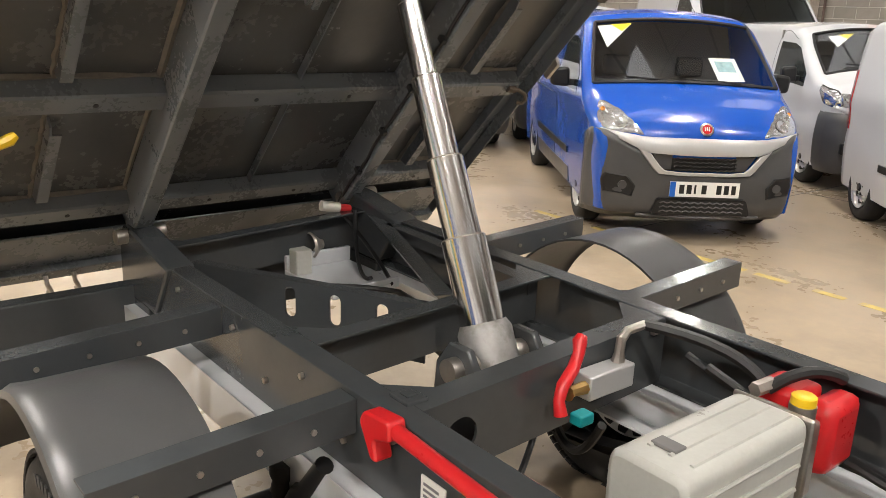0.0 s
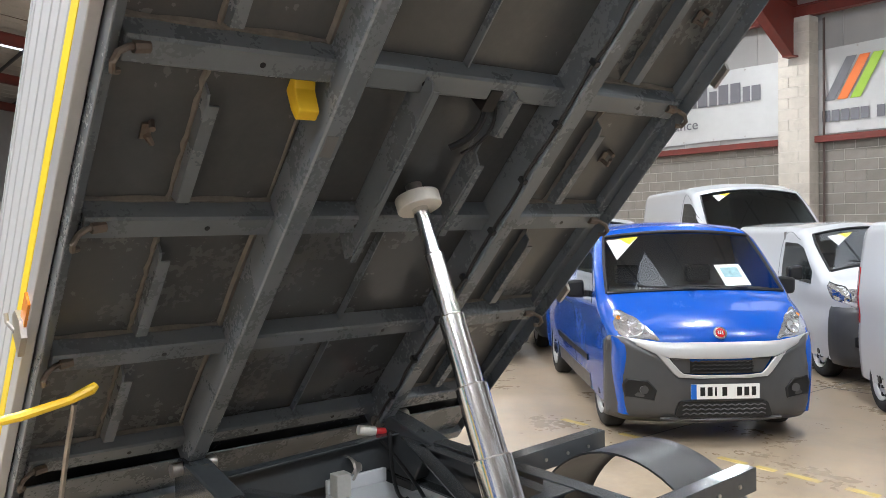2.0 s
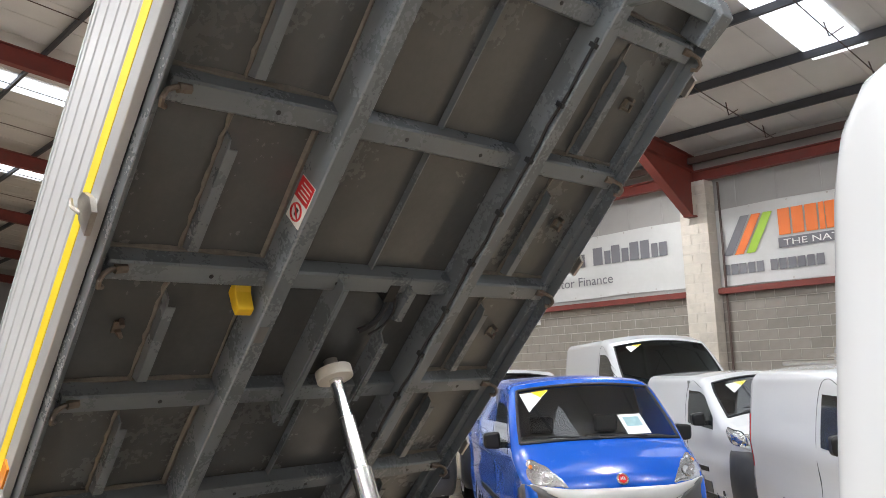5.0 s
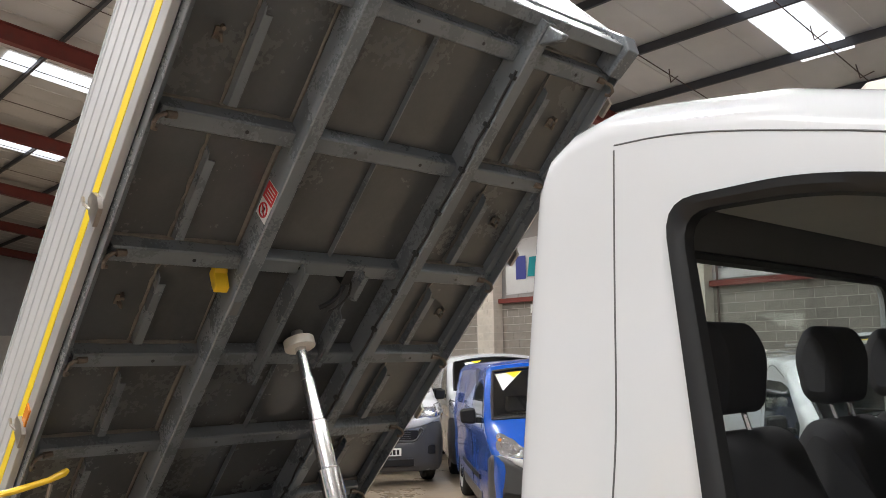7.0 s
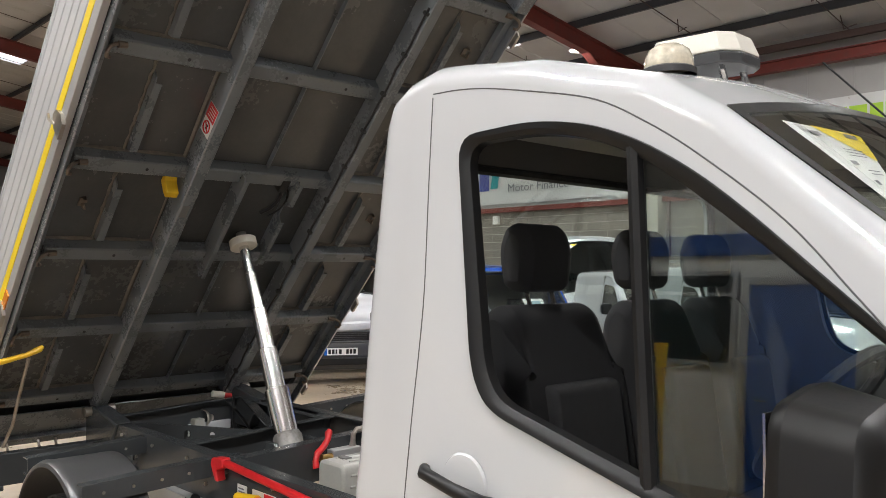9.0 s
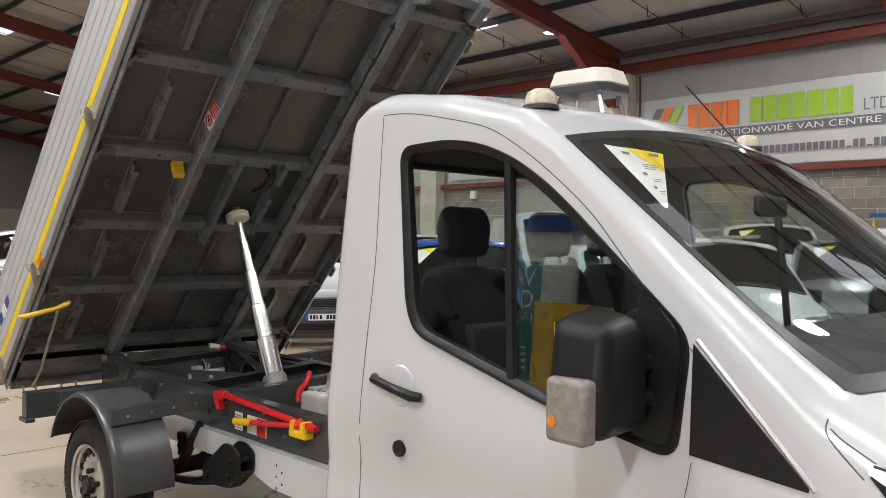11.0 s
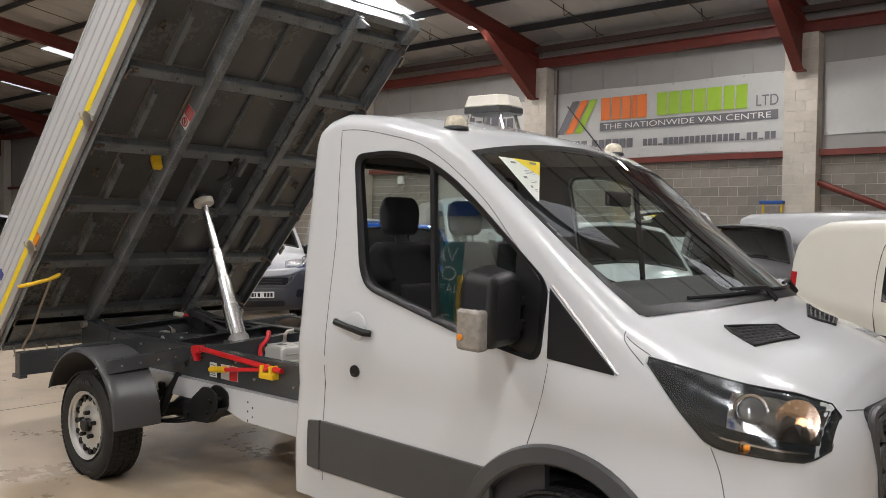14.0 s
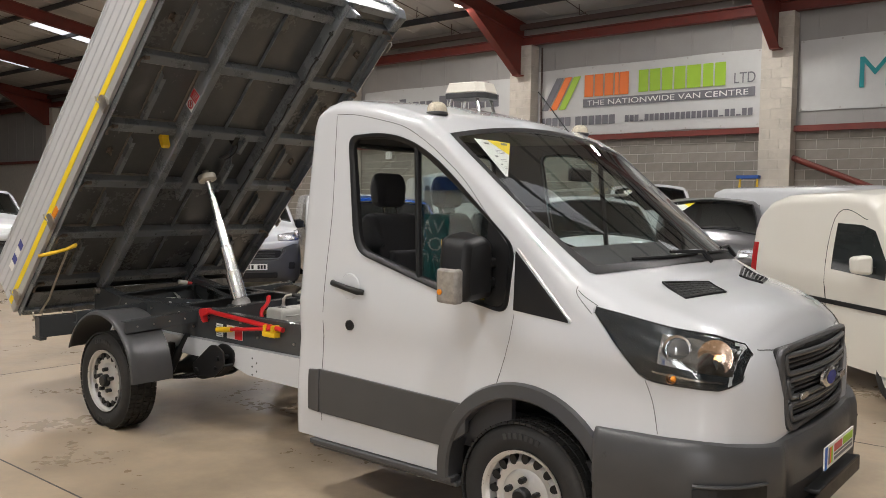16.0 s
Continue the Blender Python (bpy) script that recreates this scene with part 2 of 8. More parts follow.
def thing(name, label, category, m=None, group="", kind=""):
    ob = new(name)
    ob.empty_display_size = 0.1
    if m:
        ob.matrix_world = m
    return tagged(ob, label, category, group, kind)


def box(bm, x0, x1, y0, y1, z0, z1, m=None):
    r = bmesh.ops.create_cube(bm, size=1)["verts"]
    for v in r:
        v.co = Vector(((x0 + x1) / 2 + v.co.x * (x1 - x0), (y0 + y1) / 2 + v.co.y * (y1 - y0), (z0 + z1) / 2 + v.co.z * (z1 - z0)))
        if m:
            v.co = m @ v.co
    return r


def boxes(*rows):
    bm = bmesh.new()
    for r in rows:
        box(bm, *r)
    return bm


def prism(bm, pts, axis, lo, hi):
    """A solid whose outline pts lies in the plane across axis ('x': y,z; 'y': x,z; 'z': x,y)."""
    def at(p, w):
        return {"x": (w, p[0], p[1]), "y": (p[0], w, p[1]), "z": (p[0], p[1], w)}[axis]
    a = [bm.verts.new(at(p, lo)) for p in pts]
    b = [bm.verts.new(at(p, hi)) for p in pts]
    n = len(pts)
    for i in range(n):
        bm.faces.new((a[i], a[(i + 1) % n], b[(i + 1) % n], b[i]))
    bm.faces.new(a[::-1])
    bm.faces.new(b)


def prisms(pts, axis, lo, hi):
    bm = bmesh.new()
    prism(bm, pts, axis, lo, hi)
    return bm


def tube(bm, pts, r, n=8, cap=True):
    """A round bar or hose along pts; r is a number or one number a point."""
    pts = [Vector(p) for p in pts]
    rs = r if isinstance(r, (list, tuple)) else [r] * len(pts)
    rings = []
    up = None
    for i, p in enumerate(pts):
        d = (pts[min(i + 1, len(pts) - 1)] - pts[max(i - 1, 0)]).normalized()
        if up is None:
            up = Vector((0, 0, 1)) if abs(d.z) < 0.9 else Vector((1, 0, 0))
        a = d.cross(up).normalized()
        b = a.cross(d).normalized()
        up = b
        rings.append([bm.verts.new(p + (a * math.cos(2 * math.pi * k / n) + b * math.sin(2 * math.pi * k / n)) * rs[i]) for k in range(n)])
    for q, w in zip(rings, rings[1:]):
        for k in range(n):
            bm.faces.new((q[k], q[(k + 1) % n], w[(k + 1) % n], w[k]))
    if cap:
        bm.faces.new(rings[0][::-1])
        bm.faces.new(rings[-1])


def tubes(pts, r, n=8):
    bm = bmesh.new()
    tube(bm, pts, r, n)
    return bm


def arc(p0, p1, sag, n=10):
    """Points of a hanging or bowed line from p0 to p1."""
    p0, p1, sag = Vector(p0), Vector(p1), Vector(sag)
    return [p0.lerp(p1, i / n) + sag * (4 * (i / n) * (1 - i / n)) for i in range(n + 1)]


def lathe(prof, n=32, axis="y"):
    """A turned solid: prof rows of (along the axis, radius)."""
    bm = bmesh.new()
    rings = []
    for h, r in prof:
        ring = []
        for k in range(n):
            a = 2 * math.pi * k / n
            c, s = r * math.cos(a), r * math.sin(a)
            ring.append(bm.verts.new({"y": (c, h, s), "z": (c, s, h), "x": (h, c, s)}[axis]))
        rings.append(ring)
    for q, w in zip(rings, rings[1:]):
        for k in range(n):
            bm.faces.new((q[k], q[(k + 1) % n], w[(k + 1) % n], w[k]))
    bmesh.ops.remove_doubles(bm, verts=bm.verts, dist=1e-5)
    return bm


def channel(bm, x0, x1, y, z0, z1, web=0.008, flange=0.06, side=1):
    """A C-section along x: web at y, flanges towards side."""
    box(bm, x0, x1, min(y, y + side * web), max(y, y + side * web), z0, z1)
    for z in (z0, z1 - web):
        box(bm, x0, x1, min(y + side * web, y + side * flange), max(y + side * web, y + side * flange), z, z + web)


def curve_text(name, text, size, material, m, parent=None, extrude=0.001, align="LEFT"):
    cu = bpy.data.curves.new(name, "FONT")
    cu.body, cu.size, cu.extrude, cu.align_x = text, size, extrude, align
    cu.materials.append(material)
    ob = new(name, cu)
    if parent:
        ob.parent = parent
    ob.matrix_local = m
    return ob


def cut_by(ob, bm, name="cutter"):
    """Cut the solid bm out of ob for good."""
    bmesh.ops.recalc_face_normals(bm, faces=bm.faces)
    me = bpy.data.meshes.new(name)
    bm.to_mesh(me)
    bm.free()
    c = new(name, me)
    md = ob.modifiers.new("cut", "BOOLEAN")
    md.operation, md.object, md.solver = "DIFFERENCE", c, "EXACT"
    dg = bpy.context.evaluated_depsgraph_get()
    fresh = bpy.data.meshes.new_from_object(ob.evaluated_get(dg))
    ob.modifiers.clear()
    ob.data = fresh
    bpy.data.objects.remove(c)


def rounded(pts, r, n=4):
    """The closed outline pts with its corners rounded by r."""
    out = []
    m = len(pts)
    for i in range(m):
        p, a, b = Vector(pts[i]), Vector(pts[i - 1]), Vector(pts[(i + 1) % m])
        ra = min(r, (a - p).length * 0.45)
        rb = min(r, (b - p).length * 0.45)
        s, e = p + (a - p).normalized() * ra, p + (b - p).normalized() * rb
        for k in range(n + 1):
            f = k / n
            out.append(tuple(s * (1 - f) ** 2 + p * 2 * f * (1 - f) + e * f ** 2))
    return out


# ---- the warehouse ----
X0, X1, YS = -46.0, 28.0, -19.0
RAIL_Z = 3.60        # top of the block wall
floor = tagged(part("floor", boxes((X0 - 2, X1 + 2, YS - 2, EAVE_Y + 2, -0.2, 0.0)), M_FLOOR, smooth=False), "worn polished concrete warehouse floor with stains", "floor", kind="structure")
wall_far = tagged(part("wall_north", boxes((X0, X1, EAVE_Y + 0.02, EAVE_Y + 0.22, 0, RAIL_Z)), M_MORTAR, smooth=False), "grey concrete block wall with pale mortar joints", "wall", kind="structure")
tagged(part("wall_cladding", boxes((X0, X1, EAVE_Y + 0.06, EAVE_Y + 0.2, RAIL_Z, 7.6)), M_CLAD, smooth=False), "pale grey sheet lining above the block wall", "wall", kind="structure")
bm = bmesh.new()
for i in range(72):
    x = X0 + 1.03 * i
    box(bm, x, x + 0.018, EAVE_Y + 0.045, EAVE_Y + 0.07, RAIL_Z + 0.1, 7.2)
tagged(part("cladding_seam", bm, M_CLAD, smooth=False), "thin upright joints in the pale wall lining", "trim", kind="structure")
tagged(part("wall_west", boxes((X0 - 0.2, X0, YS, EAVE_Y, 0, 3.4)), M_MORTAR, smooth=False), "grey block end wall", "wall", kind="structure")
tagged(part("wall_west_upper", boxes((X0 - 0.2, X0 - 0.02, YS, EAVE_Y, 3.4, 11)), M_CLAD, smooth=False), "pale sheet lining of the end wall", "wall", kind="structure")
tagged(part("wall_east", boxes((X1, X1 + 0.2, YS, EAVE_Y, 0, 11)), M_CLAD, smooth=False), "pale grey sheeted end wall", "wall", kind="structure")
tagged(part("wall_south", boxes((X0, X1, YS - 0.2, YS, 0, 8.5)), M_CLAD, smooth=False), "pale grey sheeted side wall", "wall", kind="structure")
bm = bmesh.new()
ridge_z = roof_z(RIDGE_Y)
for ya, yb in ((RIDGE_Y, EAVE_Y + 0.3), (YS - 0.3, RIDGE_Y)):
    za, zb = roof_z(ya), roof_z(yb)
    prism(bm, [(ya, za), (yb, zb), (yb, zb + 0.1), (ya, za + 0.1)], "x", X0, X1)
for i in range(74):
    x = X0 + 1.0 * i
    prism(bm, [(RIDGE_Y, ridge_z - 0.012), (EAVE_Y, roof_z(EAVE_Y) - 0.012), (EAVE_Y, roof_z(EAVE_Y)), (RIDGE_Y, ridge_z)], "x", x, x + 0.03)
tagged(part("ceiling", bm, M_ROOF, smooth=False), "off-white lined roof sheets with seams", "ceiling", kind="structure")
for i, (x, y) in enumerate(SKYLIGHTS):
    bm = bmesh.new()
    za, zb = roof_z(y - 1.8) - 0.05, roof_z(y + 1.8) - 0.05
    prism(bm, [(y - 1.8, za), (y + 1.8, zb), (y + 1.8, zb + 0.03), (y - 1.8, za + 0.03)], "x", x - 0.5, x + 0.5)
    tagged(part("skylight", bm, M_SKYLIGHT, smooth=False), "bright translucent skylight panel in the roof", "skylight", "skylights", kind="structure")
# purlins, eaves beams, rafters with haunches, sag rods
for y in [15.1 - 1.98 * i for i in range(15)]:
    z = roof_z(y) - 0.02
    bm = boxes((X0, X1, y - 0.004, y + 0.004, z - 0.19, z - 0.01), (X0, X1, y - 0.065, y + 0.004, z - 0.2, z - 0.19), (X0, X1, y, y + 0.065, z - 0.012, z - 0.004))
    tagged(part("purlin", bm, M_DARKSTEEL, smooth=False), "dark steel roof purlin", "purlin", "roof purlins", kind="structure")
tagged(part("eaves_beam", boxes((X0, X1, EAVE_Y - 0.40, EAVE_Y - 0.18, 6.60, 6.625), (X0, X1, EAVE_Y - 0.30, EAVE_Y - 0.285, 6.385, 6.60), (X0, X1, EAVE_Y - 0.40, EAVE_Y - 0.18, 6.36, 6.385)), M_REDSTEEL, smooth=False), "red oxide painted steel eaves beam", "beam", kind="structure")
tagged(part("tie_beam", boxes((X0, X1, EAVE_Y - 0.49, EAVE_Y - 0.36, 6.80, 6.95)), M_BROWNSTEEL, smooth=False), "brown steel eaves tie", "beam", kind="structure")
tagged(part("wall_rail", boxes((X0, X1, EAVE_Y - 0.18, EAVE_Y, RAIL_Z - 0.05, RAIL_Z + 0.09)), M_REDSTEEL, smooth=False), "red oxide steel rail along the top of the block wall", "beam", kind="structure")
for x in BAYS:
    r = thing("rafter", "red oxide steel portal rafter with haunch", "rafter", group="portal rafters", kind="structure")
    bm = bmesh.new()
    for ya, yb in ((RIDGE_Y, EAVE_Y - 0.25), (YS, RIDGE_Y)):
        for lo, hi, w in ((-0.24, -0.255, 0.11), (-0.62, -0.24, 0.006), (-0.62, -0.64, 0.11)):
            prism(bm, [(ya, roof_z(ya) + lo), (yb, roof_z(yb) + lo), (yb, roof_z(yb) + hi), (ya, roof_z(ya) + hi)], "x", x - w, x + w)
    part("beam", bm, M_REDSTEEL, r, smooth=False)
    bm = bmesh.new()
    w, h = EAVE_Y - 0.25, 13.6
    prism(bm, [(w - 0.36, 5.50), (w, 5.50), (w, roof_z(w) - 0.60), (h, roof_z(h) - 0.62)], "x", x - 0.006, x + 0.006)
    prism(bm, [(w - 0.42, 5.50), (w - 0.36, 5.465), (h, roof_z(h) - 0.65), (h - 0.06, roof_z(h) - 0.62)], "x", x - 0.12, x + 0.12)
    prism(bm, [(w - 0.42, 5.50), (w, 5.50), (w, 5.465), (w - 0.40, 5.465)], "x", x - 0.12, x + 0.12)
    part("haunch", bm, M_REDSTEEL, r, smooth=False)
for x in [b + d for b in BAYS[2:9] for d in (2.2, 5.1)]:
    bm = bmesh.new()
    tube(bm, [(x, EAVE_Y - 0.4, roof_z(EAVE_Y - 0.4) - 0.3), (x, -2.5, roof_z(-2.5) - 0.16)], 0.012, 5)
    for y in (15.6, 14.0, 12.1):
        tube(bm, [(x, y, roof_z(y) - 0.16), (x + 0.12, y - 0.15, roof_z(y) - 0.5), (x + 0.5, y - 0.5, roof_z(y) - 0.55)], 0.012, 5)
    tagged(part("sag_rod", bm, M_BROWNSTEEL), "thin brown steel sag rod between purlins", "rod", "sag rods", kind="structure")
for x in [b + 0.0 for b in BAYS]:
    p = thing("pillar", "pale painted block pillar against the wall", "pillar", group="wall pillars", kind="structure")
    part("core", boxes((x - 0.36, x + 0.36, EAVE_Y - 0.39, EAVE_Y + 0.01, 0, 6.36)), M_MORTAR, p, smooth=False)


# ---- the tipper truck ----
CY = 0.03          # the truck's centre line
AXLE_F, AXLE_R = 3.95, 0.095
truck = thing("tipper_truck", "white single-cab tipper truck with its grey bed raised, parked on concrete", "truck")
BED = Matrix(((0.6884, 0, -0.7254, -1.018), (0, 0.98, 0, 0), (0.7254, 0, 0.6884, 0.983), (0, 0, 0, 1)))
BX0, BX1 = -0.36, 3.22
BEAMS = [-0.06, 0.535, 1.12, 1.70, 2.34, 2.97]
NEAR, FAR = (-0.455, -0.385), (0.450, 0.520)


def bed_part(name, bm, material, parent, label="", **kw):
    return part(name, bm, material, parent, label, **kw)


bed = part("bed_floor", boxes((BX0, BX1, -1.06, 1.12, 0.115, 0.125)), M_BEDFLOOR, truck, "dusty steel underside of the raised bed, colour deepened for shade", smooth=False)
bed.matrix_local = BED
for i, s in enumerate(BEAMS):
    deep = 0.045 if i else 0.055
    for lo, hi, tag in ((-1.03, NEAR[0] + 0.008, 0), (NEAR[1] - 0.008, FAR[0] + 0.008, 1), (FAR[1] - 0.008, 1.09, 0)):
        bm = bmesh.new()
        # folded top-hat section
        prism(bm, [(s - 0.012, 0.113), (s - 0.003, deep + 0.008), (s + 0.004, deep), (s + 0.068, deep), (s + 0.076, deep + 0.007), (s + 0.088, 0.113)], "y", lo, hi)
        ob = bed_part("crossbeam", bm, M_BED, bed, smooth=False, bevel=0.005)
        if tag == 0:
            w = bmesh.new()
            y = (lo + hi) / 2
            tube(w, [(s + 0.092, lo + (hi - lo) * k / 14, 0.112) for k in range(15)], [0.005 + 0.008 * abs(math.sin(3.7 * k + 5 * s)) for k in range(15)], 5)
            bed_part("weld_bead", w, M_WELD, bed, "rusty weld bead")
        for f in ((0.62,) if tag == 0 else (0.30, 0.74)):
            hole = tubes([(s + 0.035, lo + (hi - lo) * f, deep + 0.002), (s + 0.035, lo + (hi - lo) * f, deep - 0.0015)], 0.0085, 12)
            bed_part("drilled_hole", hole, M_BLACK, bed)
for y0, y1 in (NEAR, FAR):
    bm = prisms([(y0, 0.113), (y0, -0.022), (y0 + 0.006, -0.028), (y1 - 0.006, -0.028), (y1, -0.022), (y1, 0.113), (y1 - 0.007, 0.113), (y1 - 0.007, -0.020), (y0 + 0.007, -0.020), (y0 + 0.007, 0.113)], "x", -0.10, BX1 - 0.02)
    bed_part("main_beam", bm, M_BED, bed, smooth=False, bevel=0.003)
# stiffening ribs between the crossbeams: cut-back angles at the sides, a thin blade in the middle
for a, b in zip(BEAMS, BEAMS[1:]):
    a2, b2 = a + 0.09, b - 0.012
    for y in (-0.775, 0.785):
        top = b2 - 0.16 * (b2 - a2)
        bm = bmesh.new()
        prism(bm, [(a2 + 0.015, 0.113), (a2 + 0.03, 0.062), (top - 0.03, 0.062), (top, 0.072), (top + 0.01, 0.113)], "y", y - 0.004, y + 0.004)
        prism(bm, [(a2 + 0.03, 0.062), (top - 0.03, 0.062), (top - 0.03, 0.067), (a2 + 0.03, 0.067)], "y", y + 0.004, y + 0.034)
        bed_part("stiffening_rib", bm, M_BED, bed, smooth=False)
        n = 16
        w = tubes([(a2 + (b2 - a2) * k / n, y - 0.008 + 0.003 * math.sin(9.0 * k + 4 * a), 0.112) for k in range(n + 1)], [0.005 + 0.006 * abs(math.sin(2.3 * k + 7 * a)) for k in range(n + 1)], 5)
        bed_part("weld_bead", w, M_WELD, bed, "rusty weld bead")
    if not 1.0 < a < 1.6:
        bed_part("stiffening_rib", boxes((a2 - 0.005, b2 + 0.006, 0.027, 0.033, 0.082, 0.113)), M_BED, bed, "thin upright steel blade", smooth=False)
    for y in (NEAR[0] - 0.010, FAR[1] + 0.010):
        w = tubes([(a2 + (b2 - a2) * k / 14, y + 0.003 * math.sin(6.0 * k + a), 0.111) for k in range(15)], [0.005 + 0.008 * abs(math.sin(3.1 * k + 3 * a)) for k in range(15)], 5)
        bed_part("weld_bead", w, M_WELD, bed, "rusty weld bead")
# edge channels, rear and front members
bed_part("side_rail", boxes((BX0, BX1, -1.085, -1.03, 0.075, 0.16), (BX0, BX1, -1.085, -1.078, -0.005, 0.075)), M_BED, bed, smooth=False, bevel=0.005)
bed_part("side_rail", boxes((BX0, BX1, 1.09, 1.145, 0.075, 0.16), (BX0, BX1, 1.138, 1.145, 0.02, 0.075)), M_BED, bed, smooth=False, bevel=0.005)
bed_part("rear_member", boxes((BX0, BX0 + 0.06, -1.06, 1.12, 0.0, 0.16), (BX0 + 0.02, -0.1, -1.03, 1.09, 0.03, 0.04)), M_BED, bed, smooth=False, bevel=0.005)
bed_part("front_member", boxes((BX1 - 0.06, BX1, -1.06, 1.12, 0.02, 0.16)), M_BED, bed, smooth=False, bevel=0.005)
# white ribbed dropsides, headboard and tailboard
for y, d in ((-1.09, -1), (1.15, 1)):
    bm = bmesh.new()
    prof = [(0, 0.115)]
    zz = 0.115
    for w in (0.085, 0.075, 0.075, 0.085, 0.075, 0.035):
        prof += [(0.030, zz + 0.004), (0.030, zz + w - 0.012), (0.024, zz + w - 0.009), (0.024, zz + w - 0.001)]
        zz += w
    prof += [(0.030, zz), (0.030, zz + 0.01), (0, zz + 0.01)]
    prism(bm, [(y + d * a, b) for a, b in prof], "x", BX0, BX1 - 0.05)
    side = bed_part("dropside", bm, M_ALU, bed, "white ribbed aluminium dropside", smooth=False)
    part("reflective_stripe", boxes((BX0 + 0.02, BX1 - 0.07, min(y + d * 0.030, y + d * 0.0325), max(y + d * 0.030, y + d * 0.0325), 0.122, 0.178)), M_YPRINT, side, "yellow reflective stripe", smooth=False)
    part("lower_rail", boxes((BX0, BX1 - 0.05, min(y, y + d * 0.034), max(y, y + d * 0.034), 0.045, 0.113)), M_SILVER, side, "pale grey hinge rail", smooth=False, bevel=0.004)
    for s in (-0.18, 0.72, 1.93, 2.9):
        bm = bmesh.new()
        prism(bm, [(s - 0.055, 0.02), (s + 0.03, 0.02), (s + 0.05, 0.07), (s + 0.03, 0.13), (s - 0.01, 0.15), (s - 0.05, 0.10)], "y", min(y + d * 0.034, y + d * 0.052), max(y + d * 0.034, y + d * 0.052))
        tube(bm, [(s - 0.03, y + d * 0.05, 0.10), (s - 0.035, y + d * 0.065, 0.14), (s - 0.02, y + d * 0.066, 0.165)], 0.007, 6)
        part("dropside_catch", bm, M_STEEL, side, "worn steel catch")
    if d < 0:
        for s in (0.80,):
            part("amber_reflector", boxes((s - 0.06, s + 0.06, y - 0.042, y - 0.034, 0.05, 0.10)), M_AMBER, side, smooth=False)
        for k in range(4):
            part("maker_label", boxes((-0.12 + 0.085 * k, -0.05 + 0.085 * k, y - 0.0325, y - 0.030, 0.30, 0.37)), M_NAVY if k % 2 else M_PAPER, side, "small printed label", smooth=False)
bed_part("headboard", boxes((BX1 - 0.045, BX1 + 0.01, -1.08, 1.14, 0.16, 0.62)), M_BED, bed, "grey steel headboard", smooth=False, bevel=0.006)
bed_part("tailboard", boxes((BX0 - 0.045, BX0 - 0.005, -1.08, 1.14, 0.115, 0.55)), M_ALU, bed, "white aluminium tailboard", smooth=False, bevel=0.006)
# rope hooks at the crossbeam ends
for s in BEAMS:
    for y, d in ((-1.045, -1), (1.105, 1)):
        bm = bmesh.new()
        tube(bm, [(s + 0.05, y - d * 0.05, 0.045), (s + 0.052, y - d * 0.02, 0.03), (s + 0.048, y + d * 0.005, 0.012), (s + 0.028, y + d * 0.018, -0.004), (s + 0.004, y + d * 0.014, -0.002), (s - 0.004, y - d * 0.004, 0.012)], 0.009, 7)
        tube(bm, [(s + 0.05, y - d * 0.075, 0.044), (s + 0.05, y - d * 0.035, 0.036)], 0.016, 7)
        bed_part("rope_hook", bm, M_RUSTY, bed, "rusted steel rope hook")
# latch studs in the side bays
for s, y in ((1.46, -0.90), (2.72, -0.90), (1.46, 0.95), (2.72, 0.95), (2.1, 0.96)):
    bm = boxes((s - 0.03, s + 0.02, y - 0.014, y + 0.014, 0.106, 0.113))
    tube(bm, [(s - 0.02, y, 0.11), (s - 0.02, y + 0.01, 0.075), (s + 0.015, y - 0.01, 0.065)], 0.008, 6)
    tube(bm, [(s + 0.025, y + 0.01, 0.11), (s + 0.03, y, 0.07)], 0.009, 6)
    bed_part("latch_stud", bm, M_RUSTY, bed, "rust-stained stud and bracket")
# ram head carrier: two short rails, nylon collar, hose
for y in (-0.135, 0.225):
    bm = bmesh.new()
    prism(bm, [(1.02, 0.02), (1.06, 0.0), (1.74, -0.004), (1.76, 0.012), (1.76, 0.10), (1.06, 0.10)] if y < 0 else [(1.10, 0.03), (1.46, 0.02), (1.48, 0.06), (1.56, 0.06), (1.58, 0.015), (1.74, 0.01), (1.76, 0.10), (1.10, 0.10)], "y", y - 0.004, y + 0.004)
    if y < 0:
        box(bm, 1.03, 1.74, y + 0.004, y + 0.026, -0.006, 0.0)
    else:
        box(bm, 1.12, 1.45, y + 0.004, y + 0.03, 0.02, 0.026)
        box(bm, 1.58, 1.73, y + 0.004, y + 0.03, 0.012, 0.018)
    bed_part("ram_carrier", bm, M_BED, bed, "grey steel ram carrier rail", smooth=False)
bm = bmesh.new()
tube(bm, arc((1.52, 0.06, 0.02), (1.70, 0.16, 0.09), (0, 0.03, -0.03), 8), 0.012, 7)
tube(bm, arc((1.50, 0.12, 0.02), (1.72, 0.16, 0.08), (0, 0.06, -0.02), 8), 0.006, 6)
box(bm, 1.66, 1.74, 0.13, 0.18, 0.04, 0.112)
bed_part("ram_bracket", bm, M_BLACK, bed)
# yellow safety wedge, warning sticker, label
bm = bmesh.new()
prism(bm, [(1.63, 0.10), (1.71, 0.10), (1.71, 0.09), (1.665, 0.06), (1.635, 0.0), (1.60, 0.002), (1.605, 0.04), (1.62, 0.075)], "y", -0.545, -0.478)
bed_part("safety_wedge", bm, M_YELLOW, bed, "yellow painted steel wedge", smooth=False, bevel=0.008)
SY = NEAR[0]
st = bed_part("warning_sticker", boxes((1.99, 2.155, SY - 0.002, SY, -0.012, 0.088)), M_PAPER, bed, "red and white warning sticker", smooth=False)
part("red_field", boxes((2.075, 2.153, SY - 0.0035, SY - 0.002, -0.01, 0.086)), M_RED, st, smooth=False)
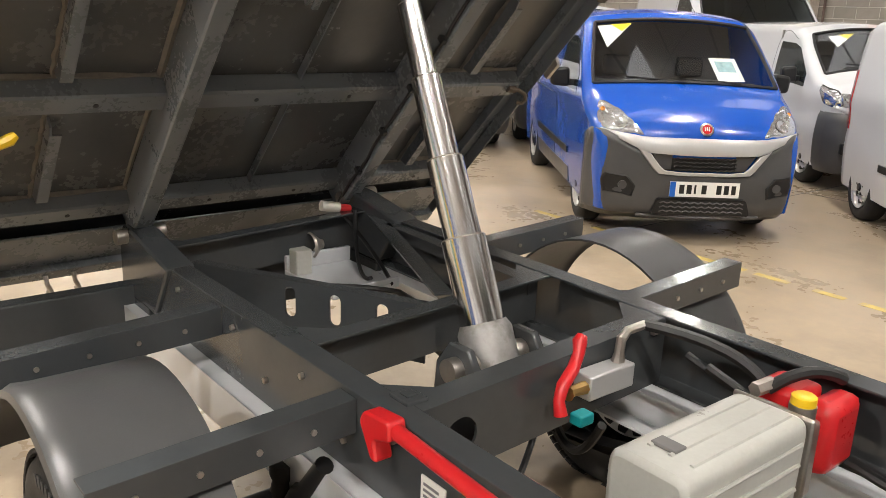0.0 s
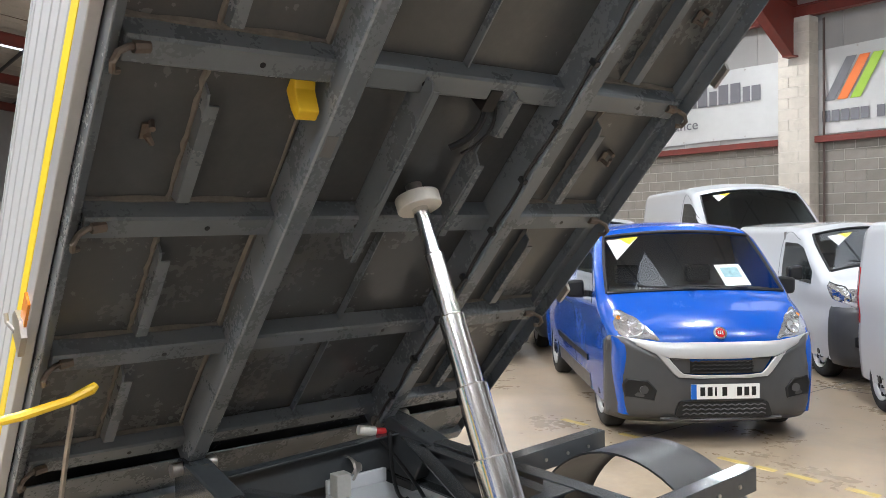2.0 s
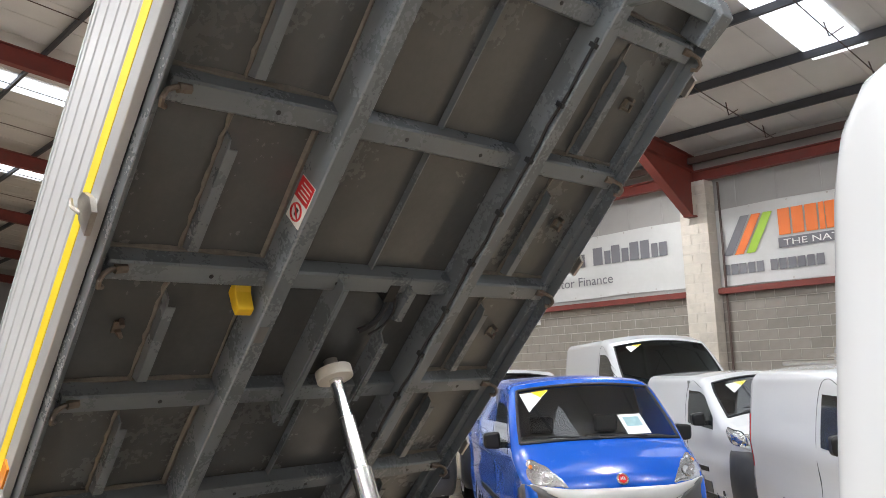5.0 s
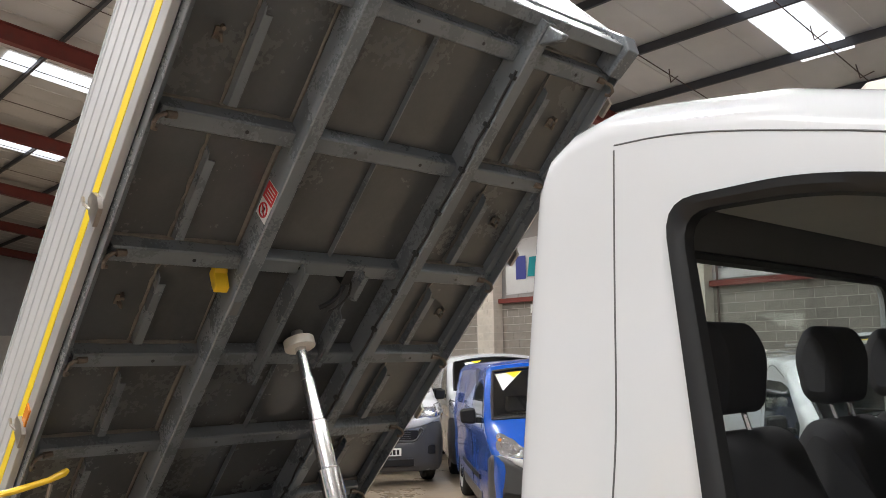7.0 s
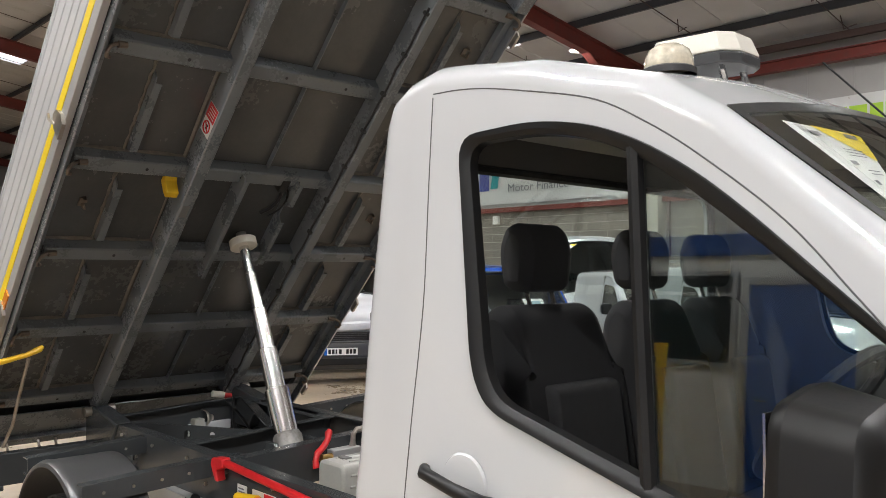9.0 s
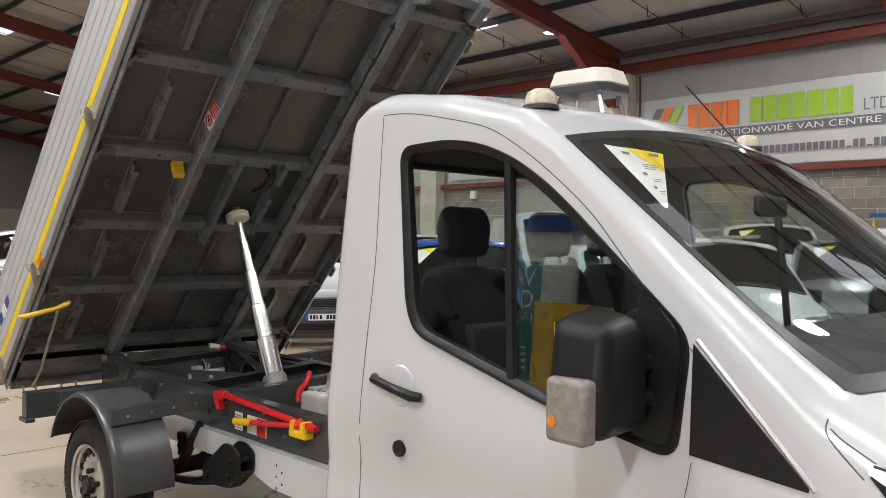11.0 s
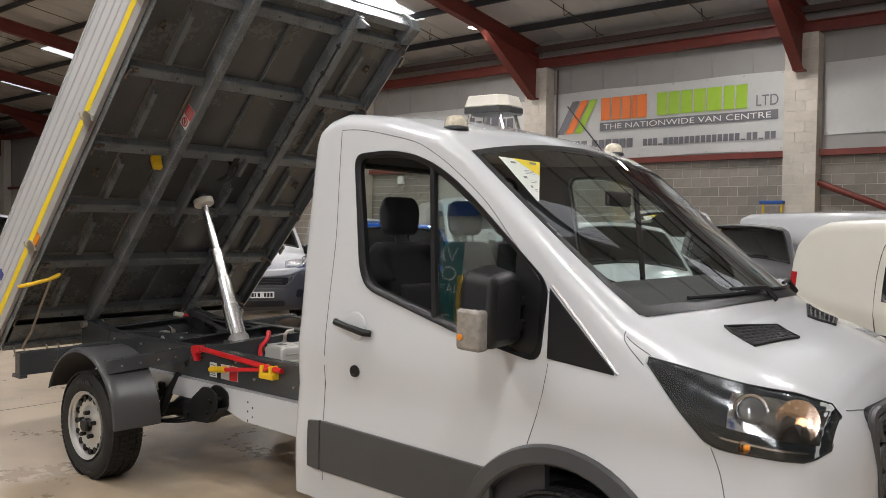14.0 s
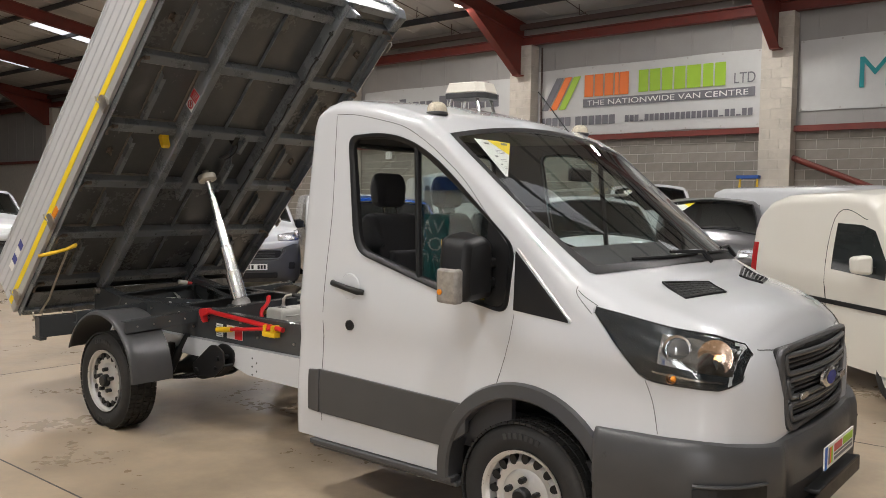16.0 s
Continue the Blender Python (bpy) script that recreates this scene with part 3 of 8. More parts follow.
bm = bmesh.new()
tube(bm, [(2.032 + 0.030 * math.cos(a), SY - 0.003, 0.038 + 0.034 * math.sin(a)) for a in np.linspace(0, 2 * math.pi, 20)], 0.004, 5)
tube(bm, [(2.012, SY - 0.003, 0.012), (2.052, SY - 0.003, 0.064)], 0.004, 5)
part("prohibition_ring", bm, M_RED, st)
part("pictogram", boxes((2.018, 2.046, SY - 0.0028, SY - 0.002, 0.028, 0.046)), M_BLACK, st, smooth=False)
for k in range(4):
    part("print_line", boxes((2.09 + 0.015 * k, 2.094 + 0.015 * k, SY - 0.0042, SY - 0.0035, 0.0, 0.07 - 0.008 * (k % 2))), M_PAPER, st, smooth=False)
bed_part("silver_label", boxes((1.50, 1.575, -0.445, -0.405, -0.030, -0.028)), M_TRIM, bed, "scuffed grey maker label", smooth=False)
bm = bmesh.new()
tube(bm, [(-0.05 + 3.0 * k / 40, FAR[0] - 0.010 + 0.004 * math.sin(2.1 * k), -0.012 + 0.004 * math.sin(1.3 * k)) for k in range(41)], 0.0065, 6)
for k in range(12):
    box(bm, 0.16 + 0.25 * k, 0.178 + 0.25 * k, FAR[0] - 0.022, FAR[0] - 0.001, -0.026, 0.004)
bed_part("cable_run", bm, M_HOSE, bed, "black cable clipped along the beam")
# front corner brackets of the tipping body
bm = bmesh.new()
prism(bm, [(3.06, 0.0), (3.22, -0.02), (3.26, 0.05), (3.24, 0.17), (3.07, 0.15)], "y", 1.04, 1.13)
bed_part("front_bracket", bm, M_BED, bed, smooth=False, bevel=0.008)
bed_part("front_bracket", prisms([(3.06, 0.02), (3.17, -0.13), (3.20, -0.13), (3.18, 0.08)], "y", 0.465, 0.505), M_BED, bed, smooth=False, bevel=0.008)
# dropside release: yellow lever on a rusty rod
bm = bmesh.new()
tube(bm, [(0.44, -1.19, -0.045), (0.47, -1.12, -0.055), (0.525, -0.99, -0.06), (0.555, -0.925, -0.05), (0.56, -0.91, -0.04)], [0.014, 0.016, 0.014, 0.018, 0.012], 8)
lever = bed_part("release_lever", bm, M_YELLOW, bed, "yellow enamelled release lever")
part("rod", tubes([(0.50, -0.97, -0.055), (0.2, -0.95, -0.05), (-0.10, -0.925, -0.045), (-0.34, -0.92, -0.01)], 0.010, 7), M_STEEL, lever, "rusty steel rod")
for y in (-0.98, -0.90, -0.72, -0.62, -0.2, 0.4, 0.8):
    bm = tubes([(BX0 + 0.03, y, 0.0), (BX0 + 0.02, y, -0.03), (BX0 - 0.01, y + 0.015, -0.045), (BX0 - 0.035, y + 0.01, -0.03)], 0.009, 6)
    bed_part("tail_hook", bm, M_STEEL, bed, "rusty steel hook")

# telescopic ram
BASE, TOP = Vector((0.389, 0.05, 0.745)), Vector((-0.148, 0.05, 1.925))
d = TOP - BASE
frac = [0.0, 0.139, 0.324, 0.501, 0.683, 0.851, 1.0]
rad = [0.078, 0.064, 0.053, 0.0435, 0.035, 0.028]
ram = part("ram_body", tubes([BASE + d * frac[0], BASE + d * 0.12, BASE + d * 0.138], [rad[0], rad[0], rad[0] - 0.012], 40), M_CAST, truck, "worn steel ram base collar")
for i in range(1, 6):
    bm = tubes([BASE + d * (frac[i] - 0.01 + (frac[i + 1] - frac[i] + 0.01) * e / 6) for e in range(7)], rad[i], 64)
    part("ram_stage", bm, M_CHROME, ram, "polished chrome ram stage")
    if i < 5:
        part("stage_ring", tubes([BASE + d * frac[i + 1], BASE + d * (frac[i + 1] + 0.0035)], rad[i] - 0.004, 40), M_STEEL, ram)
q = d.normalized()
part("nylon_collar", tubes([TOP - q * 0.02, TOP + q * 0.028], 0.078, 32), M_NYLON, ram, "white nylon collar", bevel=0.004)
part("ram_eye", tubes([TOP + q * 0.028, TOP + q * 0.07], 0.03, 14), M_STEEL, ram)
part("pivot_pin", tubes([(0.36, -0.11, 0.815), (0.36, 0.21, 0.815)], 0.034, 18), M_STEEL, ram, "greasy steel pivot pin")
for y in (-0.065, 0.175):
    bm = bmesh.new()
    prism(bm, [(0.26, 0.70), (0.46, 0.70), (0.45, 0.81), (0.40, 0.88), (0.32, 0.88), (0.27, 0.81)], "y", y - 0.012, y + 0.012)
    part("pivot_cheek", bm, M_SUB, ram, bevel=0.006)

# subframe, standing a little higher on its far side
SUBN, SUBF, ST = -0.42, 0.52, 0.885
RISE = Matrix(((1, 0, 0, 0), (0, 1, 0, 0), (0, 0.045, 1, 0.019), (0, 0, 0, 1)))


def sub_part(name, bm, material, label="", **kw):
    bm.transform(RISE)
    return part(name, bm, material, truck, label, **kw)


for yy, side in ((SUBN, -1), (SUBF, 1)):
    c = -side
    bm = prisms([(yy - side * 0.0, ST), (yy + c * 0.07, ST), (yy + c * 0.07, ST - 0.008), (yy + c * 0.008, ST - 0.008), (yy + c * 0.008, ST - 0.21), (yy + c * 0.07, ST - 0.21), (yy + c * 0.07, ST - 0.218), (yy, ST - 0.218)], "x", -0.98, 2.36)
    bm.transform(Matrix.Translation((0, side * 0.035, 0)))
    sub_part("subframe_rail", bm, M_SUB, "grey painted subframe rail", smooth=False, bevel=0.003)
    prof = [(-1.12, ST - 0.2), (-0.80, ST - 0.2), (-0.66, ST), (-0.98, ST + 0.055), (-1.08, ST + 0.06), (-1.12, ST + 0.02)]
    sub_part("hinge_bracket", prisms(prof, "y", yy - 0.05, yy + 0.05), M_SUB, bevel=0.008)
    sub_part("hinge_pin", tubes([(-1.04, yy - 0.09, ST + 0.03), (-1.04, yy + 0.09, ST + 0.03)], 0.028, 14), M_STEEL, "rusty steel hinge pin")
    for k in range(14):
        x = -0.6 + 0.2 * k
        sub_part("bolt", tubes([(x, yy + side * 0.035, ST - 0.05 - 0.09 * (k % 2)), (x, yy + side * 0.045, ST - 0.05 - 0.09 * (k % 2))], 0.009, 8), M_STEEL)
for x, w in ((-0.93, 0.06), (0.12, 0.06), (0.57, 0.075), (2.3, 0.06)):
    bm = prisms([(x - w / 2, ST - 0.002), (x + w / 2, ST - 0.002), (x + w / 2, ST - 0.010), (x - w / 2 + 0.008, ST - 0.010), (x - w / 2 + 0.008, ST - 0.17), (x - w / 2, ST - 0.17)] if x < 0.5 else [(x - w / 2, ST - 0.002), (x + w / 2, ST - 0.002), (x + w / 2, ST - 0.2), (x + w / 2 - 0.008, ST - 0.2), (x + w / 2 - 0.008, ST - 0.010), (x - w / 2, ST - 0.010)], "y", SUBN + 0.03, SUBF - 0.03)
    if 0.5 < x < 1:
        m = sub_part("cross_member", bm, M_SUB, "grey pressed cross member", smooth=False)
        hole = bmesh.new()
        tube(hole, [(0.5, -0.27, ST - 0.10), (0.7, -0.27, ST - 0.10)], 0.05, 24)
        cut_by(m, hole)
    else:
        sub_part("cross_member", bm, M_SUB, "grey pressed cross member", smooth=False, bevel=0.002)
    for y, d in ((SUBN + 0.03, 1), (SUBF - 0.03, -1)):
        sub_part("gusset", prisms([(x - w / 2, y), (x - w / 2 - 0.10, y), (x - w / 2, y + d * 0.10)], "z", ST - 0.010, ST - 0.003), M_SUB, smooth=False)
# slotted diagonal plate and braces at the rear
A, B2 = Vector((-0.74, -0.35)), Vector((0.05, 0.06))
v = B2 - A
bm = boxes((0, v.length, 0.004, 0.04, -0.008, 0.0))
edges = [0.0]
for k in range(3):
    c = 0.40 + 0.17 * k
    edges += [c - 0.021, c + 0.021]
    bow = [(c + 0.021 * math.cos(a), 0.021 * math.sin(a)) for a in np.linspace(0, math.pi, 9)]
    prism(bm, [(c + 0.021, 0.0), *[(x, -0.042 + z) for x, z in bow], (c - 0.021, 0.0)], "y", -0.004, 0.004)
    prism(bm, [(c + 0.021, -0.19), *[(x, -0.105 - z) for x, z in bow], (c - 0.021, -0.19)], "y", -0.004, 0.004)
edges.append(v.length)
for x0, x1 in zip(edges[::2], edges[1::2]):
    box(bm, x0, x1, -0.004, 0.004, -0.19, 0.0)
bm.transform(Matrix.Translation((A.x, A.y, ST - 0.012)) @ Matrix.Rotation(math.atan2(v.y, v.x), 4, "Z"))
part("slotted_plate", bm, M_SUB, truck, "grey brace plate with three slots", smooth=False)
for a, b in (((0.08, 0.10), (-0.86, 0.49)), ((0.10, 0.42), (-0.70, 0.46))):
    v = Vector(b) - Vector(a)
    o = part("diagonal_brace", prisms([(-0.03, -0.004), (0.03, -0.004), (0.03, -0.012), (-0.022, -0.012), (-0.022, -0.07), (-0.03, -0.07)], "x", 0, v.length), M_SUB, truck, smooth=False)
    o.matrix_local = Matrix.Translation((a[0], a[1], ST + 0.035)) @ Matrix.Rotation(math.atan2(v.y, v.x), 4, "Z")
# outriggers that carry the mudguards
for x in (-0.31, 0.415):
    for y0, y1 in ((-1.06, SUBN - 0.036), (SUBF + 0.036, 1.13)):
        bm = prisms([(x - 0.035, ST - 0.012), (x + 0.035, ST - 0.012), (x + 0.035, ST - 0.10), (x - 0.035, ST - 0.10), (x - 0.035, ST - 0.093), (x + 0.028, ST - 0.093), (x + 0.028, ST - 0.019), (x - 0.035, ST - 0.019)], "y", y0, y1)
        sub_part("outrigger", bm, M_SUB, "grey folded steel outrigger", smooth=False, bevel=0.002)
        for k in range(4):
            y = y0 + (y1 - y0) * (0.15 + 0.22 * k)
            sub_part("bolt", tubes([(x + 0.035, y, ST - 0.058), (x + 0.040, y, ST - 0.058)], 0.0075, 8), M_STEEL)
# white chassis rails
for y, side in ((-0.505, 1), (0.565, -1)):
    bm = bmesh.new()
    prof = [(-1.15, 0.53), (0.9, 0.53), (1.15, 0.47), (2.6, 0.44), (2.6, 0.665), (-1.15, 0.665)]
    prism(bm, prof, "y", y - 0.003, y + 0.003)
    for z0, z1 in ((0.657, 0.665), (0.53, 0.538)):
        box(bm, -1.15, 2.6, min(y, y + side * 0.07), max(y, y + side * 0.085), z0, z1)
    part("chassis_rail", bm, M_WHITE, truck, "white painted chassis rail", smooth=False)
part("rear_bar", boxes((-1.08, -1.00, -1.02, 1.08, 0.555, 0.735), (-1.11, -0.97, -1.03, -0.97, 0.535, 0.565), (-1.00, -0.85, -0.47, -0.43, 0.58, 0.7), (-1.00, -0.85, 0.5, 0.54, 0.58, 0.7)), M_SUB, truck, "dark steel rear bar", smooth=False, bevel=0.006)


# wheels
def tyre_profile(r, w):
    return [(-w / 2 + 0.02, 0.62 * r), (-w / 2, 0.70 * r), (-w / 2 - 0.006, 0.82 * r), (-w / 2 + 0.006, 0.93 * r), (-w / 2 + 0.03, 0.99 * r), (-w / 4, r), (w / 4, r), (w / 2 - 0.03, 0.99 * r), (w / 2 - 0.006, 0.93 * r), (w / 2 + 0.006, 0.82 * r), (w / 2, 0.70 * r), (w / 2 - 0.02, 0.62 * r)]


def wheel(name, x, y, r, w, out, parent, rim_mat=M_RIM, lowpoly=False, z=None):
    """A road wheel; out is -1 or 1, the side its face looks to."""
    n = 28 if lowpoly else 56
    z = r - 0.008 if z is None else z
    tyre = part(name, lathe(tyre_profile(r, w), n), M_RUBBER, parent, "black tyre with steel wheel")
    tyre.matrix_local = Matrix.Translation((x, y, z)) @ Matrix.Rotation(0 if out < 0 else math.pi, 4, "Z")
    f = -w / 2
    rim = lathe([(f + 0.005, 0.60 * r), (f - 0.002, 0.64 * r), (f + 0.012, 0.635 * r), (f + 0.03, 0.575 * r), (f + 0.075, 0.555 * r), (f + 0.055, 0.50 * r), (f + 0.035, 0.46 * r), (f + 0.045, 0.36 * r), (f + 0.035, 0.30 * r), (f + 0.03, 0.16 * r), (f + 0.03, 0.0)], n)
    part("rim", rim, rim_mat, tyre, "silver steel rim")
    holes = bmesh.new()
    cnt = 16 if not lowpoly else 10
    if not lowpoly:
        tube(holes, [(0, f + 0.034, 0), (0, f + 0.07, 0)], 0.021, 14)
        first = part("rim_hole", holes, M_BLACK, tyre)
        for k in range(cnt):
            a = 2 * math.pi * k / cnt
            ob = first if k == 0 else new("rim_hole", first.data)
            ob.parent = tyre
            ob.matrix_local = Matrix.Translation((0.505 * r * math.cos(a), 0, 0.505 * r * math.sin(a))) @ Matrix.Rotation(-a, 4, "Y") @ Matrix.Diagonal((1.25, 1, 0.95, 1))
    else:
        for k in range(cnt):
            a = 2 * math.pi * k / cnt
            c, s = 0.50 * r * math.cos(a), 0.50 * r * math.sin(a)
            tube(holes, [(c, f + 0.033, s), (c, f + 0.07, s)], 0.02, 12)
        part("rim_hole", holes, M_BLACK, tyre)
    hub = lathe([(f + 0.03, 0.13 * r), (f - 0.005, 0.125 * r), (f - 0.015, 0.10 * r), (f - 0.015, 0.0)], 18)
    part("hub_cap", hub, M_BLACK, tyre)
    for k in range(5):
        a = 2 * math.pi * k / 5 + 0.3
        c, s = 0.23 * r * math.cos(a), 0.23 * r * math.sin(a)
        part("wheel_nut", tubes([(c, f + 0.035, s), (c, f - 0.004, s)], 0.016, 6), M_BLACK, tyre)
    if not lowpoly:
        tread = bmesh.new()
        for k in range(64):
            a = 2 * math.pi * k / 64
            for yo in (-0.085, -0.03, 0.03, 0.085):
                mm = Matrix.Rotation(a + (0.02 if yo in (-0.03, 0.085) else 0), 4, "Y")
                box(tread, -0.0155, 0.0155, yo - 0.02, yo + 0.02, r - 0.006, r + 0.006, mm)
        part("tread_block", tread, M_RUBBER, tyre, smooth=False)
        for base in (math.pi / 2, -math.pi / 2):
            marks = bmesh.new()
            for k in range(7):
                a = base + (k - 3) * 0.105
                box(marks, 0.79 * r, 0.87 * r, f - 0.0085, f - 0.004, -0.010, 0.010, Matrix.Rotation(-a, 4, "Y"))
            part("sidewall_marking", marks, M_TYREMARK, tyre, "raised sidewall marking bars", smooth=False)
    return tyre


wheel("rear_wheel", AXLE_R, -0.93, 0.366, 0.23, -1, truck)
wheel("rear_wheel", AXLE_R, 0.99, 0.366, 0.23, 1, truck)
wheel("front_wheel", 3.862, -0.885, 0.355, 0.225, -1, truck)
wheel("front_wheel", 3.862, 0.945, 0.355, 0.225, 1, truck)
# mudguards
for y0, y1 in ((-1.09, -0.76), (0.82, 1.15)):
    bm = bmesh.new()
    angs = np.linspace(0.02, math.pi - 0.36, 26)
    out_y = y0 if y0 < 0 else y1
    in_y = y1 if y0 < 0 else y0
    sgn = -1 if y0 < 0 else 1
    prof = [(0.446, out_y + sgn * -0.004), (0.45, out_y), (0.466, out_y - sgn * 0.006), (0.478, out_y - sgn * 0.03), (0.474, out_y - sgn * 0.07), (0.474, in_y), (0.466, in_y), (0.466, out_y - sgn * 0.07), (0.462, out_y - sgn * 0.035), (0.456, out_y - sgn * 0.016), (0.45, out_y - sgn * 0.01)]
    rings = []
    lift, shift = (0.0, 0.0) if y0 < 0 else (0.075, -0.03)
    if y0 > 0:
        angs = np.linspace(-0.12, math.pi - 0.36, 26)
    for a in angs:
        rings.append([bm.verts.new((AXLE_R - 0.005 + shift + (r + 0.022) * math.cos(a), yy, 0.395 + lift + (r + 0.022) * math.sin(a))) for r, yy in prof])
    for q1, q2 in zip(rings, rings[1:]):
        for k in range(len(prof)):
            bm.faces.new((q1[k], q1[(k + 1) % len(prof)], q2[(k + 1) % len(prof)], q2[k]))
    bm.faces.new(rings[0])
    bm.faces.new(rings[-1][::-1])
    part("mudguard", bm, M_GUARD, truck, "black grained plastic mudguard")


# ---- lofted vehicle bodies ----
def lerp_rows(rows, x):
    for (a, *p), (b, *q) in zip(rows, rows[1:]):
        if x <= b:
            f = 0 if b == a else max(0.0, (x - a) / (b - a))
            return [u + (v - u) * f for u, v in zip(p, q)]
    return list(rows[-1][1:])


class Loft:
    """A body along x. Rows: x, top, half-width, sill, corner width, corner height, crown."""

    def __init__(self, rows, cy=0.0, waist=1.25, tumble=0.16, reach=1.1, bow=()):
        self.bow = bow
        self.rows, self.cy, self.waist, self.tumble, self.reach = rows, cy, waist, tumble, reach

    def section(self, x):
        top, w, sill, cw, ch, crown = lerp_rows(self.rows, x)
        pts = []
        z1 = top - crown - ch
        for k in range(17):
            z = sill + (z1 - sill) * k / 16
            t = max(0.0, (z - self.waist) / self.reach)
            y = w * (1 - self.tumble * t ** 1.35) - 0.012 * max(0.0, (0.75 - z) / 0.3) ** 2
            y += 0.012 * math.exp(-((z - self.waist + 0.12) / 0.09) ** 2) - 0.010 * math.exp(-((z - self.waist + 0.33) / 0.12) ** 2)
            pts.append((y, z))
        y1 = pts[-1][0]
        for k in range(1, 9):
            a = k / 8 * math.pi / 2
            pts.append((y1 - cw * (1 - math.cos(a)), z1 + ch * math.sin(a)))
        y2, z2 = pts[-1]
        for k in range(1, 9):
            f = k / 8
            pts.append((y2 * (1 - f), z2 + crown * (1 - (1 - f) ** 2)))
        return pts

    def ahead(self, x, y):
        """Where the section at x lies along the body at the distance y from its middle."""
        return x + (lerp_rows(self.bow, x)[0] * max(0.0, 1 - (y / 0.9) ** 2) if self.bow else 0.0)

    def y(self, x, z):
        """Half-width of the skin at x and height z."""
        pts = self.section(x)
        for (ya, za), (yb, zb) in zip(pts, pts[1:]):
            if za <= z <= zb:
                return ya + (yb - ya) * (z - za) / max(1e-6, zb - za)
        return pts[0][0] if z < pts[0][1] else pts[-1][0]

    def build(self, xs, glass=(9, 9), back=True):
        """The shell and, between the two glass xs, the crown of the body as a pane of its own."""
        bm, gl = bmesh.new(), bmesh.new()
        rings, grings = [], []
        for x in xs:
            h = self.section(x)
            pts = [(self.ahead(x, y), self.cy - y, z) for y, z in h] + [(self.ahead(x, y), self.cy + y, z) for y, z in h[-2::-1]]
            rings.append([bm.verts.new(p) for p in pts])
            grings.append(pts)
        n = len(rings[0])
        lo, hi = 24, n - 1 - 24
        gv = {}
        for i in range(len(xs) - 1):
            mid = (xs[i] + xs[i + 1]) / 2
            for k in range(n - 1):
                if glass[0] < mid < glass[1] and lo <= k < hi:
                    f = []
                    for a, b in ((i, k), (i + 1, k), (i + 1, k + 1), (i, k + 1)):
                        if (a, b) not in gv:
                            gv[a, b] = gl.verts.new(grings[a][b])
                        f.append(gv[a, b])
                    gl.faces.new(f)
                else:
                    bm.faces.new((rings[i][k], rings[i + 1][k], rings[i + 1][k + 1], rings[i][k + 1]))
        if back:
            bm.faces.new(rings[0])
        bm.faces.new(rings[-1][::-1])
        return bm, gl

    def patch(self, x0, x1, lo, hi, off=0.003, depth=0.02, nx=16, nz=8, side=-1):
        """A plate that follows the skin, between the lines lo(x) and hi(x), standing off by off."""
        bm = bmesh.new()
        out, inn = [], []
        for i in range(nx + 1):
            x = x0 + (x1 - x0) * i / nx
            a, b = lo(x), hi(x)
            ro, ri = [], []
            for k in range(nz + 1):
                z = a + (b - a) * k / nz
                y = self.y(x, z)
                ro.append(bm.verts.new((x, self.cy + side * (y + off), z)))
                ri.append(bm.verts.new((x, self.cy + side * (y + off - depth), z)))
            out.append(ro)
            inn.append(ri)
        for i in range(nx):
            for k in range(nz):
                bm.faces.new((out[i][k], out[i + 1][k], out[i + 1][k + 1], out[i][k + 1]))
                bm.faces.new((inn[i][k], inn[i][k + 1], inn[i + 1][k + 1], inn[i + 1][k]))
            bm.faces.new((out[i][0], inn[i][0], inn[i + 1][0], out[i + 1][0]))
            bm.faces.new((out[i][nz], out[i + 1][nz], inn[i + 1][nz], inn[i][nz]))
        for i in (0, nx):
            for k in range(nz):
                bm.faces.new((out[i][k], out[i][k + 1], inn[i][k + 1], inn[i][k]))
        return bm

    def flare(self, cx, cz, r0, r1, a0, a1, off, side=-1, n=28):
        """A wheel-arch lip round (cx, cz) between the radii."""
        bm = bmesh.new()
        rings = []
        for i in range(n + 1):
            a = a0 + (a1 - a0) * i / n
            ring = []
            for r, o in ((r0, -0.10), (r0, off * 0.6), (r0 + 0.012, off), ((r0 + r1) / 2, off * 0.9), (r1 - 0.01, off * 0.8), (r1, 0.001), (r1, -0.02)):
                x, z = cx + r * math.cos(a), cz + r * math.sin(a)
                ring.append(bm.verts.new((x, self.cy + side * (self.y(x, max(z, 0.36)) + o), z)))
            rings.append(ring)
        for p, q in zip(rings, rings[1:]):
            for k in range(len(p) - 1):
                bm.faces.new((p[k], p[k + 1], q[k + 1], q[k]))
        return bm

    def height(self, x, y):
        """Height of the upper skin at x and at y from the middle."""
        pts = self.section(x)
        for (ya, za), (yb, zb) in zip(pts[::-1], pts[-2::-1]):
            if ya <= y <= yb:
                return za + (zb - za) * (y - ya) / max(1e-6, yb - ya)
        return 0.0

    def front_x(self, y, z):
        """Where the skin meets a line that comes straight from ahead at y and z."""
        x = self.rows[-1][0]
        while x > self.rows[0][0] and self.height(x, min(abs(y), 0.97 * self.y(x, 0.6))) < z:
            x -= 0.008
        return self.ahead(x, y)

    def face_plate(self, loop, off, depth, rings=5):
        """A plate on the front of the body, inside the outline loop of (y, z)."""
        bm = bmesh.new()
        cy, cz = (sum(p[i] for p in loop) / len(loop) for i in (0, 1))
        grid = []
        for e in range(rings + 1):
            f = 1 - e / rings
            grid.append([bm.verts.new((self.front_x(cy + (y - cy) * f, cz + (z - cz) * f) + off * (1 if e else 0.3), cy + (y - cy) * f, cz + (z - cz) * f)) for y, z in (loop if e < rings else loop[:1])])
        n = len(loop)
